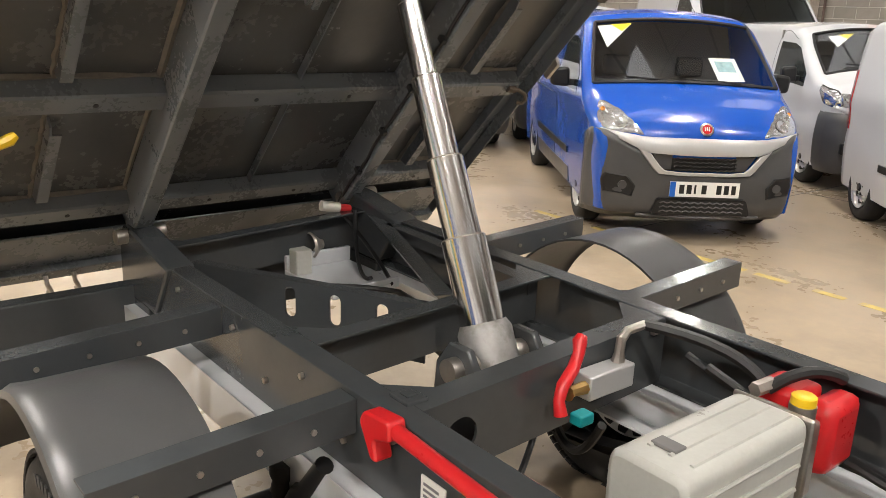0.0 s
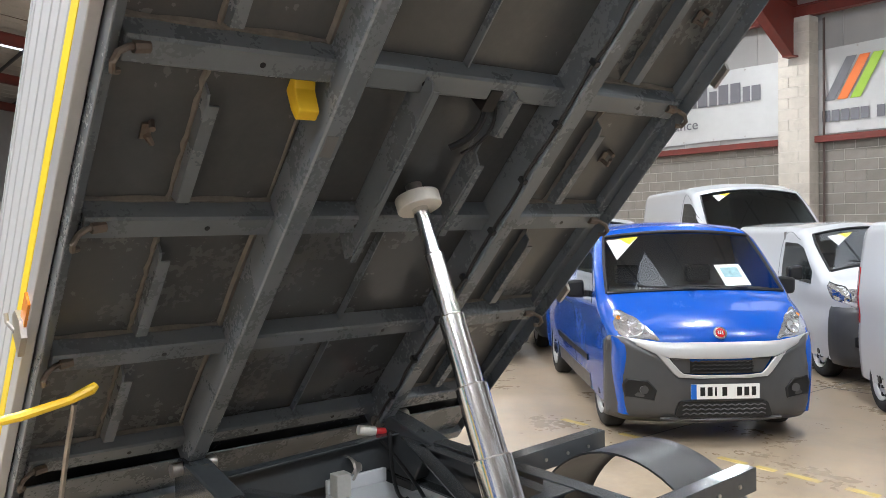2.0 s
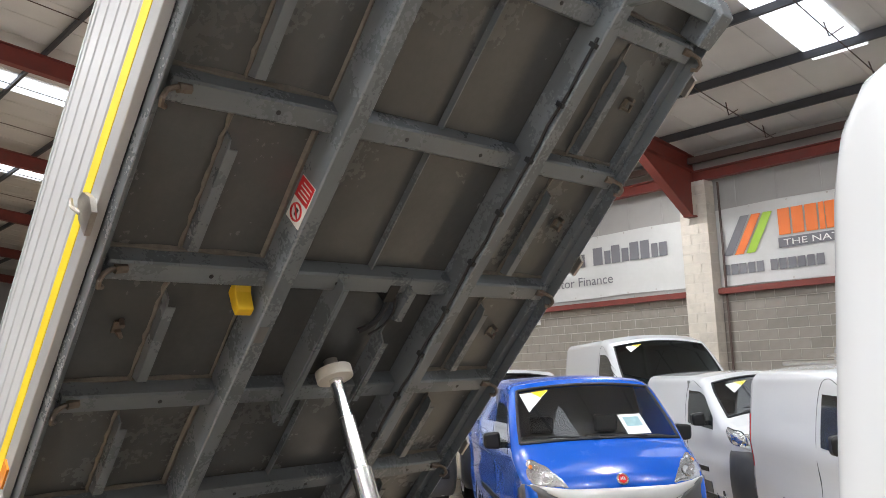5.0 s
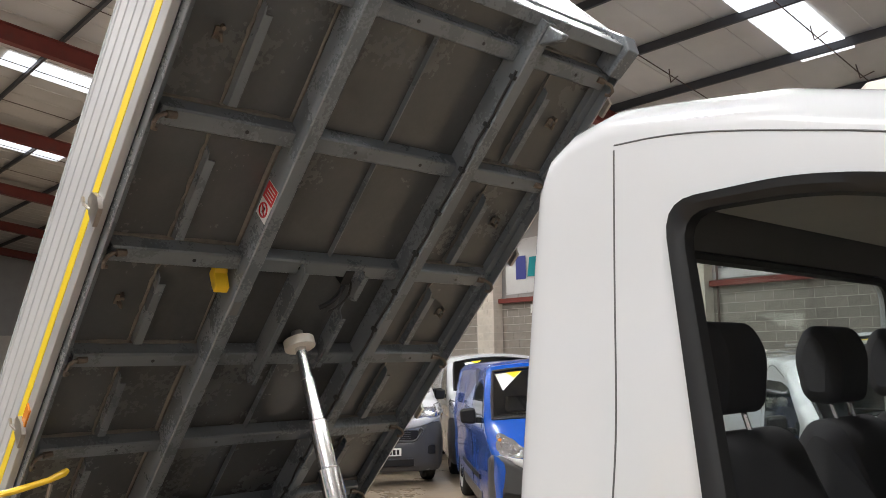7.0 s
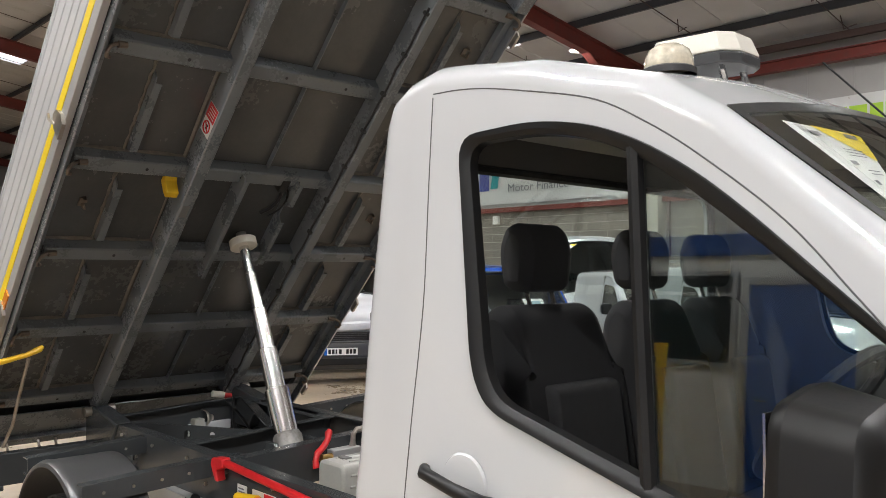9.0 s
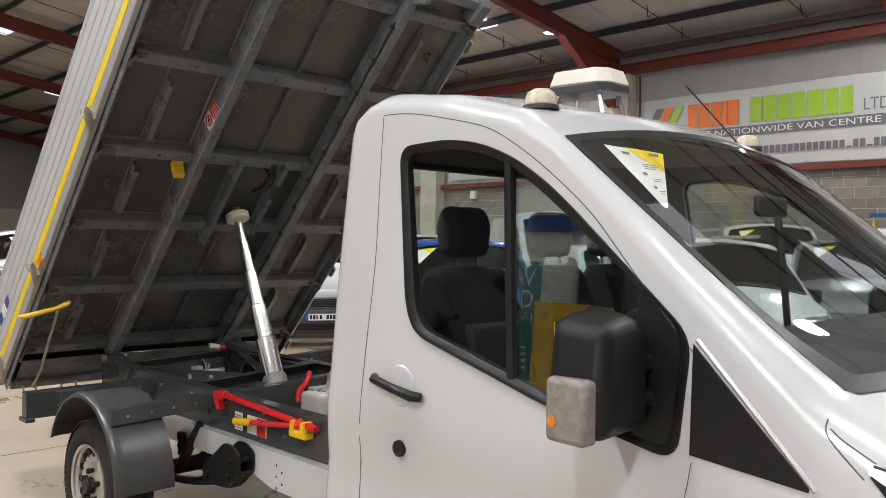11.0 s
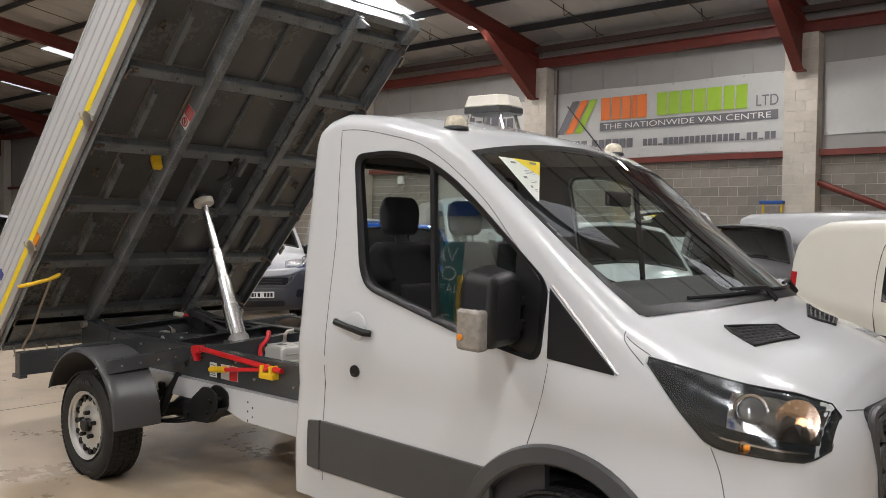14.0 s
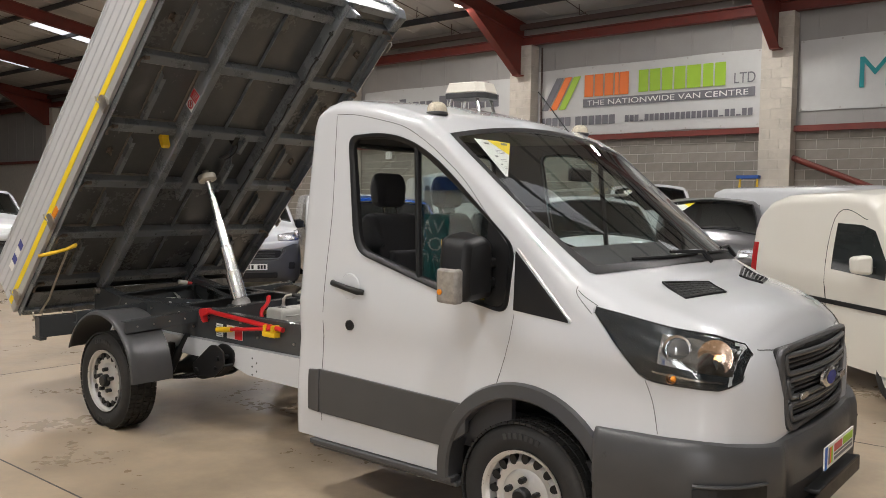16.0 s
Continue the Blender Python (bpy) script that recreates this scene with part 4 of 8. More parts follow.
        for e in range(rings):
            for i in range(n):
                j = (i + 1) % n
                if e + 1 < rings:
                    bm.faces.new((grid[e][i], grid[e][j], grid[e + 1][j], grid[e + 1][i]))
                else:
                    bm.faces.new((grid[e][i], grid[e][j], grid[e + 1][0]))
        back = [bm.verts.new((v.co.x - depth, v.co.y, v.co.z)) for v in grid[0]]
        for i in range(n):
            bm.faces.new((grid[0][i], back[i], back[(i + 1) % n], grid[0][(i + 1) % n]))
        return bm

    def seam(self, pts, r=0.004, side=-1):
        fine = []
        for i in range(len(pts) - 1):
            p = [pts[max(0, i - 1)], pts[i], pts[i + 1], pts[min(len(pts) - 1, i + 2)]]
            for k in range(9):
                u = k / 8
                if k == 8 and i < len(pts) - 2:
                    continue
                x, z = (0.5 * (2 * b + (c - a) * u + (2 * a - 5 * b + 4 * c - e) * u * u + (3 * b - a - 3 * c + e) * u ** 3) for a, b, c, e in zip(*p))
                fine.append((x, self.cy + side * (self.y(x, z) - 0.0015), z))
        return tubes(fine, r, 5)


def poly_line(pts):
    return lambda x: lerp_rows([(a, b) for a, b in pts], x)[0]


# ---- cab ----
built_before = set(scene.objects)
CAB = [(2.300, 2.20, 0.99, 0.36, 0.12, 0.10, 0.03), (2.305, 2.27, 1.005, 0.36, 0.12, 0.10, 0.03), (2.318, 2.325, 1.018, 0.36, 0.12, 0.09, 0.035), (2.345, 2.37, 1.028, 0.36, 0.13, 0.08, 0.04), (2.40, 2.405, 1.028, 0.36, 0.13, 0.08, 0.042), (2.50, 2.425, 1.035, 0.36, 0.13, 0.08, 0.045), (2.85, 2.390, 1.035, 0.36, 0.13, 0.08, 0.045),
       (3.05, 2.345, 1.035, 0.36, 0.13, 0.08, 0.05), (3.20, 2.315, 1.035, 0.36, 0.10, 0.07, 0.06), (3.37, 2.245, 1.035, 0.36, 0.06, 0.06, 0.089), (3.60, 2.05, 1.035, 0.36, 0.075, 0.08, 0.078), (3.80, 1.876, 1.035, 0.36, 0.09, 0.09, 0.064), (4.00, 1.70, 1.033, 0.36, 0.11, 0.12, 0.05), (4.22, 1.515, 1.03, 0.36, 0.14, 0.16, 0.04),
       (4.36, 1.475, 1.025, 0.36, 0.19, 0.20, 0.05), (4.46, 1.445, 1.02, 0.36, 0.24, 0.20, 0.06), (4.70, 1.395, 0.995, 0.36, 0.26, 0.21, 0.07), (4.85, 1.345, 0.95, 0.36, 0.26, 0.22, 0.075), (4.95, 1.295, 0.88, 0.36, 0.25, 0.22, 0.08),
       (5.01, 1.22, 0.79, 0.36, 0.24, 0.20, 0.06), (5.05, 1.12, 0.70, 0.36, 0.2, 0.16, 0.04), (5.07, 0.98, 0.60, 0.36, 0.2, 0.12, 0.03)]
CAB_BOW = [(3.2, 0.0), (3.37, 0.0), (3.8, 0.11), (4.22, 0.25), (4.36, 0.13), (4.46, 0.07), (4.62, 0.0), (5.1, 0.0)]
cabform = Loft(CAB, CY, tumble=0.06, bow=CAB_BOW)
xs = [2.30, 2.3025, 2.305, 2.311, 2.318, 2.33, 2.345, 2.37, 2.40, 2.45, 2.50] + [2.55 + 0.05 * k for k in range(16)] + [3.325, 3.37] + [3.42 + 0.05 * k for k in range(16)] + [4.22, 4.25, 4.29, 4.33, 4.38] + [4.42 + 0.05 * k for k in range(11)] + [4.95, 4.97, 4.99, 5.01, 5.03, 5.05, 5.06, 5.07]
shell, glass = cabform.build(xs, (3.37, 4.22))
cab = part("cab_shell", shell, M_WHITE, truck, "glossy white painted cab", mats=[M_WHITE, M_TRIM])
md = cab.modifiers.new("thick", "SOLIDIFY")
md.thickness, md.offset, md.material_offset = 0.028, -1, 1
WINDOW = [(2.655, 2.145), (2.90, 2.158), (3.06, 2.136), (3.20, 2.086), (3.33, 2.012), (3.45, 1.925), (3.87, 1.585), (3.84, 1.25), (3.40, 1.325), (2.80, 1.475), (2.745, 1.56)]
cut = bmesh.new()
prism(cut, rounded(WINDOW, 0.07), "y", -1.4, 1.5)
cut_by(cab, cut)
cut = bmesh.new()
prism(cut, rounded([(CY - 0.86, 1.45), (CY + 0.86, 1.45), (CY + 0.80, 2.125), (CY - 0.80, 2.125)], 0.10), "x", 2.2, 2.60)
cut_by(cab, cut)
cut = bmesh.new()
tube(cut, [(AXLE_F, -1.4, 0.36), (AXLE_F, 1.5, 0.36)], 0.478, 40)
cut_by(cab, cut)
cab.data.shade_smooth()
cab.data.set_sharp_from_angle(angle=radians(35))
part("windscreen", glass, M_GLASS, truck, "clear laminated windscreen").visible_shadow = False
# black border of the windscreen, one strip a side, and the scuttle
def screen_point(x, y):
    """The point of the windscreen and scuttle at x and at y from the middle line."""
    r = x
    for _ in range(12):
        r += x - cabform.ahead(r, y)
    h = cabform.section(r)
    top, crown = lerp_rows(CAB, r)[0], lerp_rows(CAB, r)[5]
    return Vector((x, CY + y, top - crown * min(1.0, abs(y) / h[24][0]) ** 2))


def screen_band(name, line, width, lift, label=""):
    """A strip along a line of (row, share of the half-width) pairs, width in rows or shares."""
    bm = bmesh.new()
    prev = None
    for (r0, f0), (r1, f1) in line:
        row = []
        for k in range(4):
            r, f = r0 + (r1 - r0) * k / 3, f0 + (f1 - f0) * k / 3
            h = cabform.section(r)[24][0]
            top, crown = lerp_rows(CAB, r)[0], lerp_rows(CAB, r)[5]
            row.append(bm.verts.new((cabform.ahead(r, f * h), CY + f * h, top - crown * f * f + lift)))
        if prev:
            for k in range(3):
                bm.faces.new((prev[k], prev[k + 1], row[k + 1], row[k]))
        prev = row
    return part(name, bm, M_BLACK, truck, label)


for side in (-1, 1):
    rows = np.linspace(3.372, 4.218, 22)
    screen_band("windscreen_edge", [((float(r), side * 0.999), (float(r), side * (0.965 - 0.05 * max(0.0, (r - 3.95) / 0.27) ** 3))) for r in rows], 0, 0.003, "black printed screen edge")
fs = [float(f) for f in np.linspace(-0.999, 0.999, 25)]
screen_band("screen_band", [((3.371, f), (3.40, f)) for f in fs], 0, 0.003, "black printed band along the screen top")
screen_band("scuttle_panel", [((4.19, f), (4.245, f)) for f in fs], 0, 0.004, "black plastic scuttle panel")
# side windows with rubber seals and a division post
for side in (-1, 1):
    outline = rounded(WINDOW, 0.07, 5)
    cx, cz = 3.2, 1.75
    bm = bmesh.new()
    rings = []
    for x, z in outline:
        s = Vector((cx - x, cz - z)).normalized()
        row = []
        for inset, o in ((-0.012, 0.002), (-0.010, 0.008), (0.010, 0.006), (0.026, -0.006), (0.030, -0.03)):
            px, pz = x + s.x * inset, z + s.y * inset
            row.append(bm.verts.new((px, CY + side * (cabform.y(px, pz) + o), pz)))
        rings.append(row)
    for p, q in zip(rings, rings[1:] + rings[:1]):
        for k in range(len(p) - 1):
            bm.faces.new((p[k], p[k + 1], q[k + 1], q[k]))
    seal = part("window_seal", bm, M_BLACK, truck, "black rubber window seal")
    lo = poly_line([(2.68, 1.9), (2.75, 1.60), (2.80, 1.48), (3.40, 1.33), (3.84, 1.255)])
    hi = poly_line([(2.68, 2.0), (2.70, 2.13), (2.90, 2.15), (3.06, 2.13), (3.20, 2.08), (3.33, 2.006), (3.45, 1.92), (3.84, 1.60)])
    # the driver's pane is wound down, its quarter light stays
    quarter = poly_line([(3.185, 2.07), (3.215, 1.72), (3.245, 1.37), (3.40, 1.33), (3.84, 1.255)])
    pane = cabform.patch(2.70, 3.83, lo, hi, -0.016, 0.004, 24, 8, side) if side > 0 else cabform.patch(3.188, 3.83, quarter, hi, -0.016, 0.004, 24, 8, side)
    part("side_window", pane, M_GLASS, seal, "clear side window glass").visible_shadow = False
    post = tubes([(3.185, CY + side * (cabform.y(3.185, 2.08) - 0.012), 2.08), (3.215, CY + side * (cabform.y(3.215, 1.72) - 0.012), 1.72), (3.245, CY + side * (cabform.y(3.245, 1.37) - 0.012), 1.355)], 0.019, 8)
    part("division_post", post, M_BLACK, seal)
    # door shut line, rear corner seam, sill and wing seams
    for nm, line in (("door_seam", [(2.51, 0.47), (2.51, 0.80), (2.52, 1.29), (2.54, 1.60), (2.545, 1.77), (2.535, 2.03), (2.525, 2.27)]), ("roof_seam", [(2.525, 2.28), (2.70, 2.272), (2.89, 2.240), (3.08, 2.197), (3.22, 2.130), (3.355, 2.045), (3.526, 1.915), (3.66, 1.775), (3.81, 1.615), (3.895, 1.53)]),
                     ("door_seam", [(3.89, 1.25), (3.865, 1.11), (3.79, 0.91), (3.78, 0.86)]), ("bumper_seam", [(4.60, 1.03), (4.635, 0.93), (4.665, 0.79)]), ("bonnet_seam", [(4.225, 1.42), (4.235, 1.38), (4.32, 1.30)])):
        part(nm, cabform.seam(line, 0.0028, side), M_SEAM, cab)
    # cladding
    part("door_cladding", cabform.patch(2.505, 3.60, poly_line([(2.5, 0.52), (3.46, 0.505), (3.6, 0.6)]), poly_line([(2.5, 0.775), (3.56, 0.75), (3.6, 0.76)]), 0.014, 0.03, 20, 4, side), M_GUARD, truck, "dark grey grained plastic cladding", bevel=0.004)
    part("corner_cladding", cabform.patch(2.415, 2.498, poly_line([(2.4, 0.525), (2.5, 0.52)]), poly_line([(2.4, 0.76), (2.5, 0.775)]), 0.014, 0.03, 4, 4, side), M_GUARD, truck, "dark grey grained plastic cladding", bevel=0.004)
    part("arch_flare", cabform.flare(AXLE_F, 0.36, 0.470, 0.555, -0.02, math.pi + 0.02, 0.030, side), M_GUARD, truck, "dark grey plastic wheel arch lip")
    bm = bmesh.new()
    y0 = CY + side * 0.96
    box(bm, 2.44, 3.50, min(y0, y0 + side * 0.08), max(y0, y0 + side * 0.08), 0.325, 0.355)
    box(bm, 2.44, 3.52, min(y0 - side * 0.1, y0 + side * 0.05), max(y0 - side * 0.1, y0 + side * 0.05), 0.30, 0.325)
    part("side_step", bm, M_GUARD, truck, "dark plastic sill step", bevel=0.006)
    # wheel-arch liner
    bm = bmesh.new()
    rings = []
    for k in range(21):
        a = -0.15 + (math.pi + 0.3) * k / 20
        rings.append([bm.verts.new((AXLE_F + 0.485 * math.cos(a), CY + side * yy, 0.36 + 0.485 * math.sin(a))) for yy in (0.52, 0.99)])
    for p, q in zip(rings, rings[1:]):
        bm.faces.new((p[0], p[1], q[1], q[0]))
    part("arch_liner", bm, M_BLACK, truck)
    # black mirror triangle with its pale edge
    part("mirror_panel", cabform.patch(3.885, 4.20, poly_line([(3.885, 1.27), (4.2, 1.245)]), poly_line([(3.885, 1.565), (4.2, 1.255)]), 0.004, 0.015, 12, 5, side), M_BLACK, truck, "black plastic quarter panel", bevel=0.002)
    part("quarter_trim", cabform.seam([(3.895, 1.575), (4.05, 1.42), (4.215, 1.25)], 0.008, side), M_SILVER, truck)
    part("mirror_base", cabform.patch(3.70, 3.88, poly_line([(3.70, 1.285), (3.88, 1.262)]), poly_line([(3.70, 1.73), (3.88, 1.57)]), -0.004, 0.012, 8, 5, side), M_BLACK, truck, "black plastic mirror mount", bevel=0.002)
    # mirror
    my = CY + side * 1.16
    bm = bmesh.new()
    prism(bm, rounded([(my - side * 0.14, 1.30), (my + side * 0.13, 1.285), (my + side * 0.15, 1.40), (my + side * 0.125, 1.63), (my - side * 0.05, 1.66), (my - side * 0.14, 1.62)], 0.05), "x", 3.615, 3.775)
    for v in bm.verts:
        if v.co.x > 3.75:
            v.co.y += (my - v.co.y) * 0.24
            v.co.z += (1.47 - v.co.z) * 0.16
    mir = part("mirror", bm, M_BLACK, truck, "large black door mirror", bevel=0.03)
    part("mirror_glass", boxes((3.61, 3.6145, my - 0.105, my + 0.105, 1.33, 1.61)), M_CHROME, mir, "mirror glass", smooth=False)
    bm = bmesh.new()
    for z in (1.37, 1.47):
        box(bm, 3.655, 3.765, min(CY + side * 0.98, my), max(CY + side * 0.98, my), z, z + 0.05)
    part("mirror_arm", bm, M_BLACK, mir, bevel=0.012)
    lamp = boxes((3.627, 3.755, min(my + side * 0.10, my + side * 0.162), max(my + side * 0.10, my + side * 0.162), 1.305, 1.475))
    part("indicator_lamp", lamp, M_CLEARIND, mir, "clear indicator lamp with amber bulb", bevel=0.015)
    part("indicator_bulb", tubes([(3.655, my + side * 0.1625, 1.36), (3.655, my + side * 0.168, 1.36)], 0.014, 10), M_AMBER, mir)
    # handle and lock
    hy = CY + side * cabform.y(2.75, 1.27)
    part("handle_dish", lathe([(0, 0.075), (0.006, 0.07), (0.008, 0.055), (0.004, 0.0)], 24), M_WHITE, cab).matrix_local = Matrix.Translation((2.72, hy, 1.275)) @ Matrix.Rotation(0 if side > 0 else math.pi, 4, "Z")
    part("door_handle", tubes([(2.59, hy + side * 0.008, 1.29), (2.615, hy + side * 0.035, 1.288), (2.725, hy + side * 0.045, 1.272), (2.815, hy + side * 0.036, 1.257), (2.84, hy + side * 0.008, 1.252)], [0.014, 0.017, 0.017, 0.019, 0.016], 10), M_BLACK, cab, "black door handle")
    part("door_lock", lathe([(0, 0.03), (0.012, 0.028), (0.014, 0.018), (0.010, 0.016), (0.010, 0)], 18), M_BLACK, cab).matrix_local = Matrix.Translation((2.725, CY + side * cabform.y(2.725, 1.06), 1.058)) @ Matrix.Rotation(0 if side > 0 else math.pi, 4, "Z")
    # headlamp
    lo = poly_line([(4.33, 1.318), (4.585, 1.045), (4.65, 1.03), (4.93, 1.015), (4.985, 1.055)])
    hi = poly_line([(4.33, 1.335), (4.60, 1.287), (4.85, 1.245), (4.95, 1.205), (4.985, 1.16)])
    lamp = part("headlamp", cabform.patch(4.335, 4.983, lo, hi, 0.003, 0.03, 30, 12, side), M_HEADBACK, truck, "smoked headlamp with a lit amber bulb")
    part("reflector_surround", cabform.patch(4.665, 4.955, poly_line([(4.665, 1.12), (4.78, 1.105), (4.955, 1.075)]), poly_line([(4.665, 1.245), (4.80, 1.232), (4.955, 1.185)]), 0.007, 0.004, 14, 4, side), M_INLAMP, lamp, "silvered reflector surround")
    nrm = Vector((0.62, side * 0.77, 0.12)).normalized()
    turn = nrm.to_track_quat("Z", "Y").to_matrix().to_4x4()
    for nm, x, z, r, m, up in (("reflector_bowl", 4.735, 1.188, 0.060, M_INLAMP, 0.0), ("projector_lens", 4.742, 1.188, 0.048, M_CLEARLENS, 0.004), ("reflector_bowl", 4.880, 1.160, 0.074, M_AMBERGLOW, 0.004), ("bulb", 4.892, 1.157, 0.014, M_BULB, 0.010), ("reflector_bowl", 4.72, 1.055, 0.022, M_INLAMP, 0.004), ("bulb", 4.73, 1.055, 0.012, M_AMBER, 0.008)):
        if side > 0:
            break
        y = CY + side * cabform.y(x, z)
        o = part(nm, lathe([(-0.012, r), (0.0, r), (-0.001, r * 0.93), (-0.008, r * 0.7), (-0.013, r * 0.35), (-0.014, 0)] if nm == "reflector_bowl" else [(-0.01, r), (0.0, r * 0.9), (0.008, r * 0.5), (0.010, 0)], 28, "z"), m, lamp)
        o.matrix_local = Matrix.Translation(Vector((x, y, z)) + nrm * (up + 0.012)) @ turn
    part("lamp_shelf", cabform.patch(4.64, 4.93, poly_line([(4.64, 1.075), (4.93, 1.045)]), poly_line([(4.64, 1.083), (4.93, 1.053)]), 0.010, 0.01, 8, 2, side), M_INLAMP, lamp)
    part("lamp_lens", cabform.patch(4.335, 4.983, lo, hi, 0.022, 0.002, 30, 12, side), M_LENS, lamp, "clear lens").visible_shadow = False
    part("lamp_edge", tubes([(x, CY + side * (cabform.y(x, hi(x)) + 0.003), hi(x)) for x in np.linspace(4.335, 4.983, 20)] + [(x, CY + side * (cabform.y(x, lo(x)) + 0.003), lo(x)) for x in np.linspace(4.983, 4.335, 20)], 0.004, 5), M_BLACK, lamp)
    part("bonnet_shut_line", cabform.seam([(4.985, 1.175), (5.02, 1.155), (5.045, 1.12)], 0.0028, side), M_SEAM, cab)
    part("bonnet_shut_line", cabform.seam([(4.235, 1.40), (4.27, 1.375), (4.34, 1.338)], 0.0028, side), M_SEAM, cab)
    # front beacon on the roof
    b = part("beacon", lathe([(0, 0.062), (0.014, 0.062), (0.018, 0.056)], 24, "z"), M_GUARD, truck, "clear domed strobe beacon")
    b.matrix_local = Matrix.Translation((3.135, CY + side * 0.771, 2.276))
    part("beacon_dome", lathe([(0.018, 0.056), (0.04, 0.054), (0.058, 0.046), (0.070, 0.03), (0.076, 0)], 24, "z"), M_BEACON, b, "clear ribbed dome")

# front: grille, bumper, plate
def nose_x(y):
    return 5.104 - 0.20 * (y - CY) ** 2


bm = bmesh.new()
prof = rounded([(CY - 0.53, 1.165), (CY - 0.44, 0.765), (CY + 0.44, 0.765), (CY + 0.53, 1.165)], 0.06)
prism(bm, prof, "x", 5.0, 5.06)
bmesh.ops.subdivide_edges(bm, edges=[e for e in bm.edges if abs(e.verts[0].co.y - e.verts[1].co.y) > 0.3], cuts=10)
for v in bm.verts:
    v.co.x += nose_x(v.co.y) - 5.07
grille = part("grille", bm, M_BLACK, truck, "dark grey slatted grille")
for z0, z1 in ((0.805, 0.885), (0.918, 1.008), (1.04, 1.132)):
    # each band: a closed moulded loop with two thin slats inside
    h0, h1 = (0.405 + 0.09 * (z - 0.765) / 0.405 for z in (z0, z1))
    loop = rounded([(CY - h1, z1), (CY - h0, z0), (CY + h0, z0), (CY + h1, z1)], 0.03)
    ring = []
    for (ya, za), (yb, zb) in zip(loop, loop[1:] + loop[:1]):
        n = max(1, int(abs(yb - ya) / 0.08))
        ring += [(ya + (yb - ya) * k / n, za + (zb - za) * k / n) for k in range(n)]
    ring.append(ring[0])
    part("grille_band", tubes([(nose_x(y) + 0.010, y, z) for y, z in ring], 0.015, 8), M_GUARD, grille)
    for f in (0.36, 0.64):
        z, hw = z0 + (z1 - z0) * f, h0 + (h1 - h0) * f - 0.01
        part("grille_slat", tubes([(nose_x(CY + yy) - 0.002, CY + yy, z) for yy in np.linspace(-hw, hw, 15)], 0.008, 6), M_GUARD, grille)
bm = tubes([(nose_x(y) + 0.004, y, z) for y, z in prof] + [(nose_x(prof[0][0]) + 0.004, *prof[0])], 0.02, 8)
part("grille_frame", bm, M_GUARD, grille)
b = part("oval_badge", lathe([(0, 0.1), (0.012, 0.098), (0.02, 0.085), (0.022, 0)], 32, "x"), M_CHROME, grille, "chrome oval badge")
oval = Matrix.Translation((nose_x(CY) + 0.024, CY, 0.965)) @ Matrix.Diagonal((1, 1.15, 0.5, 1))
b.matrix_local = oval
b2 = part("badge_field", lathe([(0.0225, 0.066), (0.024, 0.0)], 32, "x"), M_NAVY, grille)
b2.matrix_local = oval
for y in (-0.3, 0.36):
    part("grille_strobe", boxes((nose_x(y) + 0.022, nose_x(y) + 0.04, y - 0.045, y + 0.045, 0.905, 0.94)), M_INLAMP, grille, "small clear strobe lamp", bevel=0.004)
plan = [(4.36, -1.045), (4.50, -1.045), (4.66, -1.035), (4.80, -1.0), (4.93, -0.935), (5.03, -0.84), (5.10, -0.70), (5.145, -0.52), (5.17, -0.28), (5.18, 0.0)]
fine_plan = []
for i in range(len(plan) - 1):
    p0, p1, p2, p3 = plan[max(0, i - 1)], plan[i], plan[i + 1], plan[min(len(plan) - 1, i + 2)]
    for k in range(4):
        u = k / 4
        fine_plan.append(tuple(0.5 * (2 * b + (c - a) * u + (2 * a - 5 * b + 4 * c - e) * u * u + (3 * b - a - 3 * c + e) * u ** 3) for a, b, c, e in zip(p0, p1, p2, p3)))
plan = fine_plan + [plan[-1]]
plan = plan + [(x, -y) for x, y in plan[-2::-1]]
zprof = [(-0.06, 0.30), (-0.02, 0.31), (0.0, 0.40), (0.005, 0.52), (0.012, 0.53), (0.012, 0.66), (0.008, 0.72), (0.0, 0.755), (-0.012, 0.775), (-0.035, 0.783), (-0.20, 0.785)]
bm = bmesh.new()
rings = []
for i, (x, y) in enumerate(plan):
    a, b = Vector(plan[max(0, i - 1)]), Vector(plan[min(len(plan) - 1, i + 1)])
    t = (b - a).normalized()
    nrm = Vector((t.y, -t.x))
    back = 0.04 * min(1.0, max(0.0, (0.62 - abs(y)) / 0.07))
    drop = 0.045 * min(1.0, max(0.0, (0.98 - abs(y)) / 0.35))
    rings.append([bm.verts.new((x + nrm.x * o - back, CY + y + nrm.y * o, z - drop * max(0.0, (z - 0.4) / 0.385))) for o, z in zprof])
for p, q in zip(rings, rings[1:]):
    for k in range(len(p) - 1):
        bm.faces.new((p[k], p[k + 1], q[k + 1], q[k]))
bumper = part("front_bumper", bm, M_GUARD, truck, "dark grey moulded plastic bumper")
bumper.modifiers.new("thick", "SOLIDIFY").thickness = 0.02
part("bumper_step", boxes((5.14, 5.215, CY - 0.36, CY + 0.36, 0.455, 0.475), (5.15, 5.19, CY - 0.5, CY + 0.5, 0.36, 0.44)), M_BLACK, bumper, bevel=0.006)
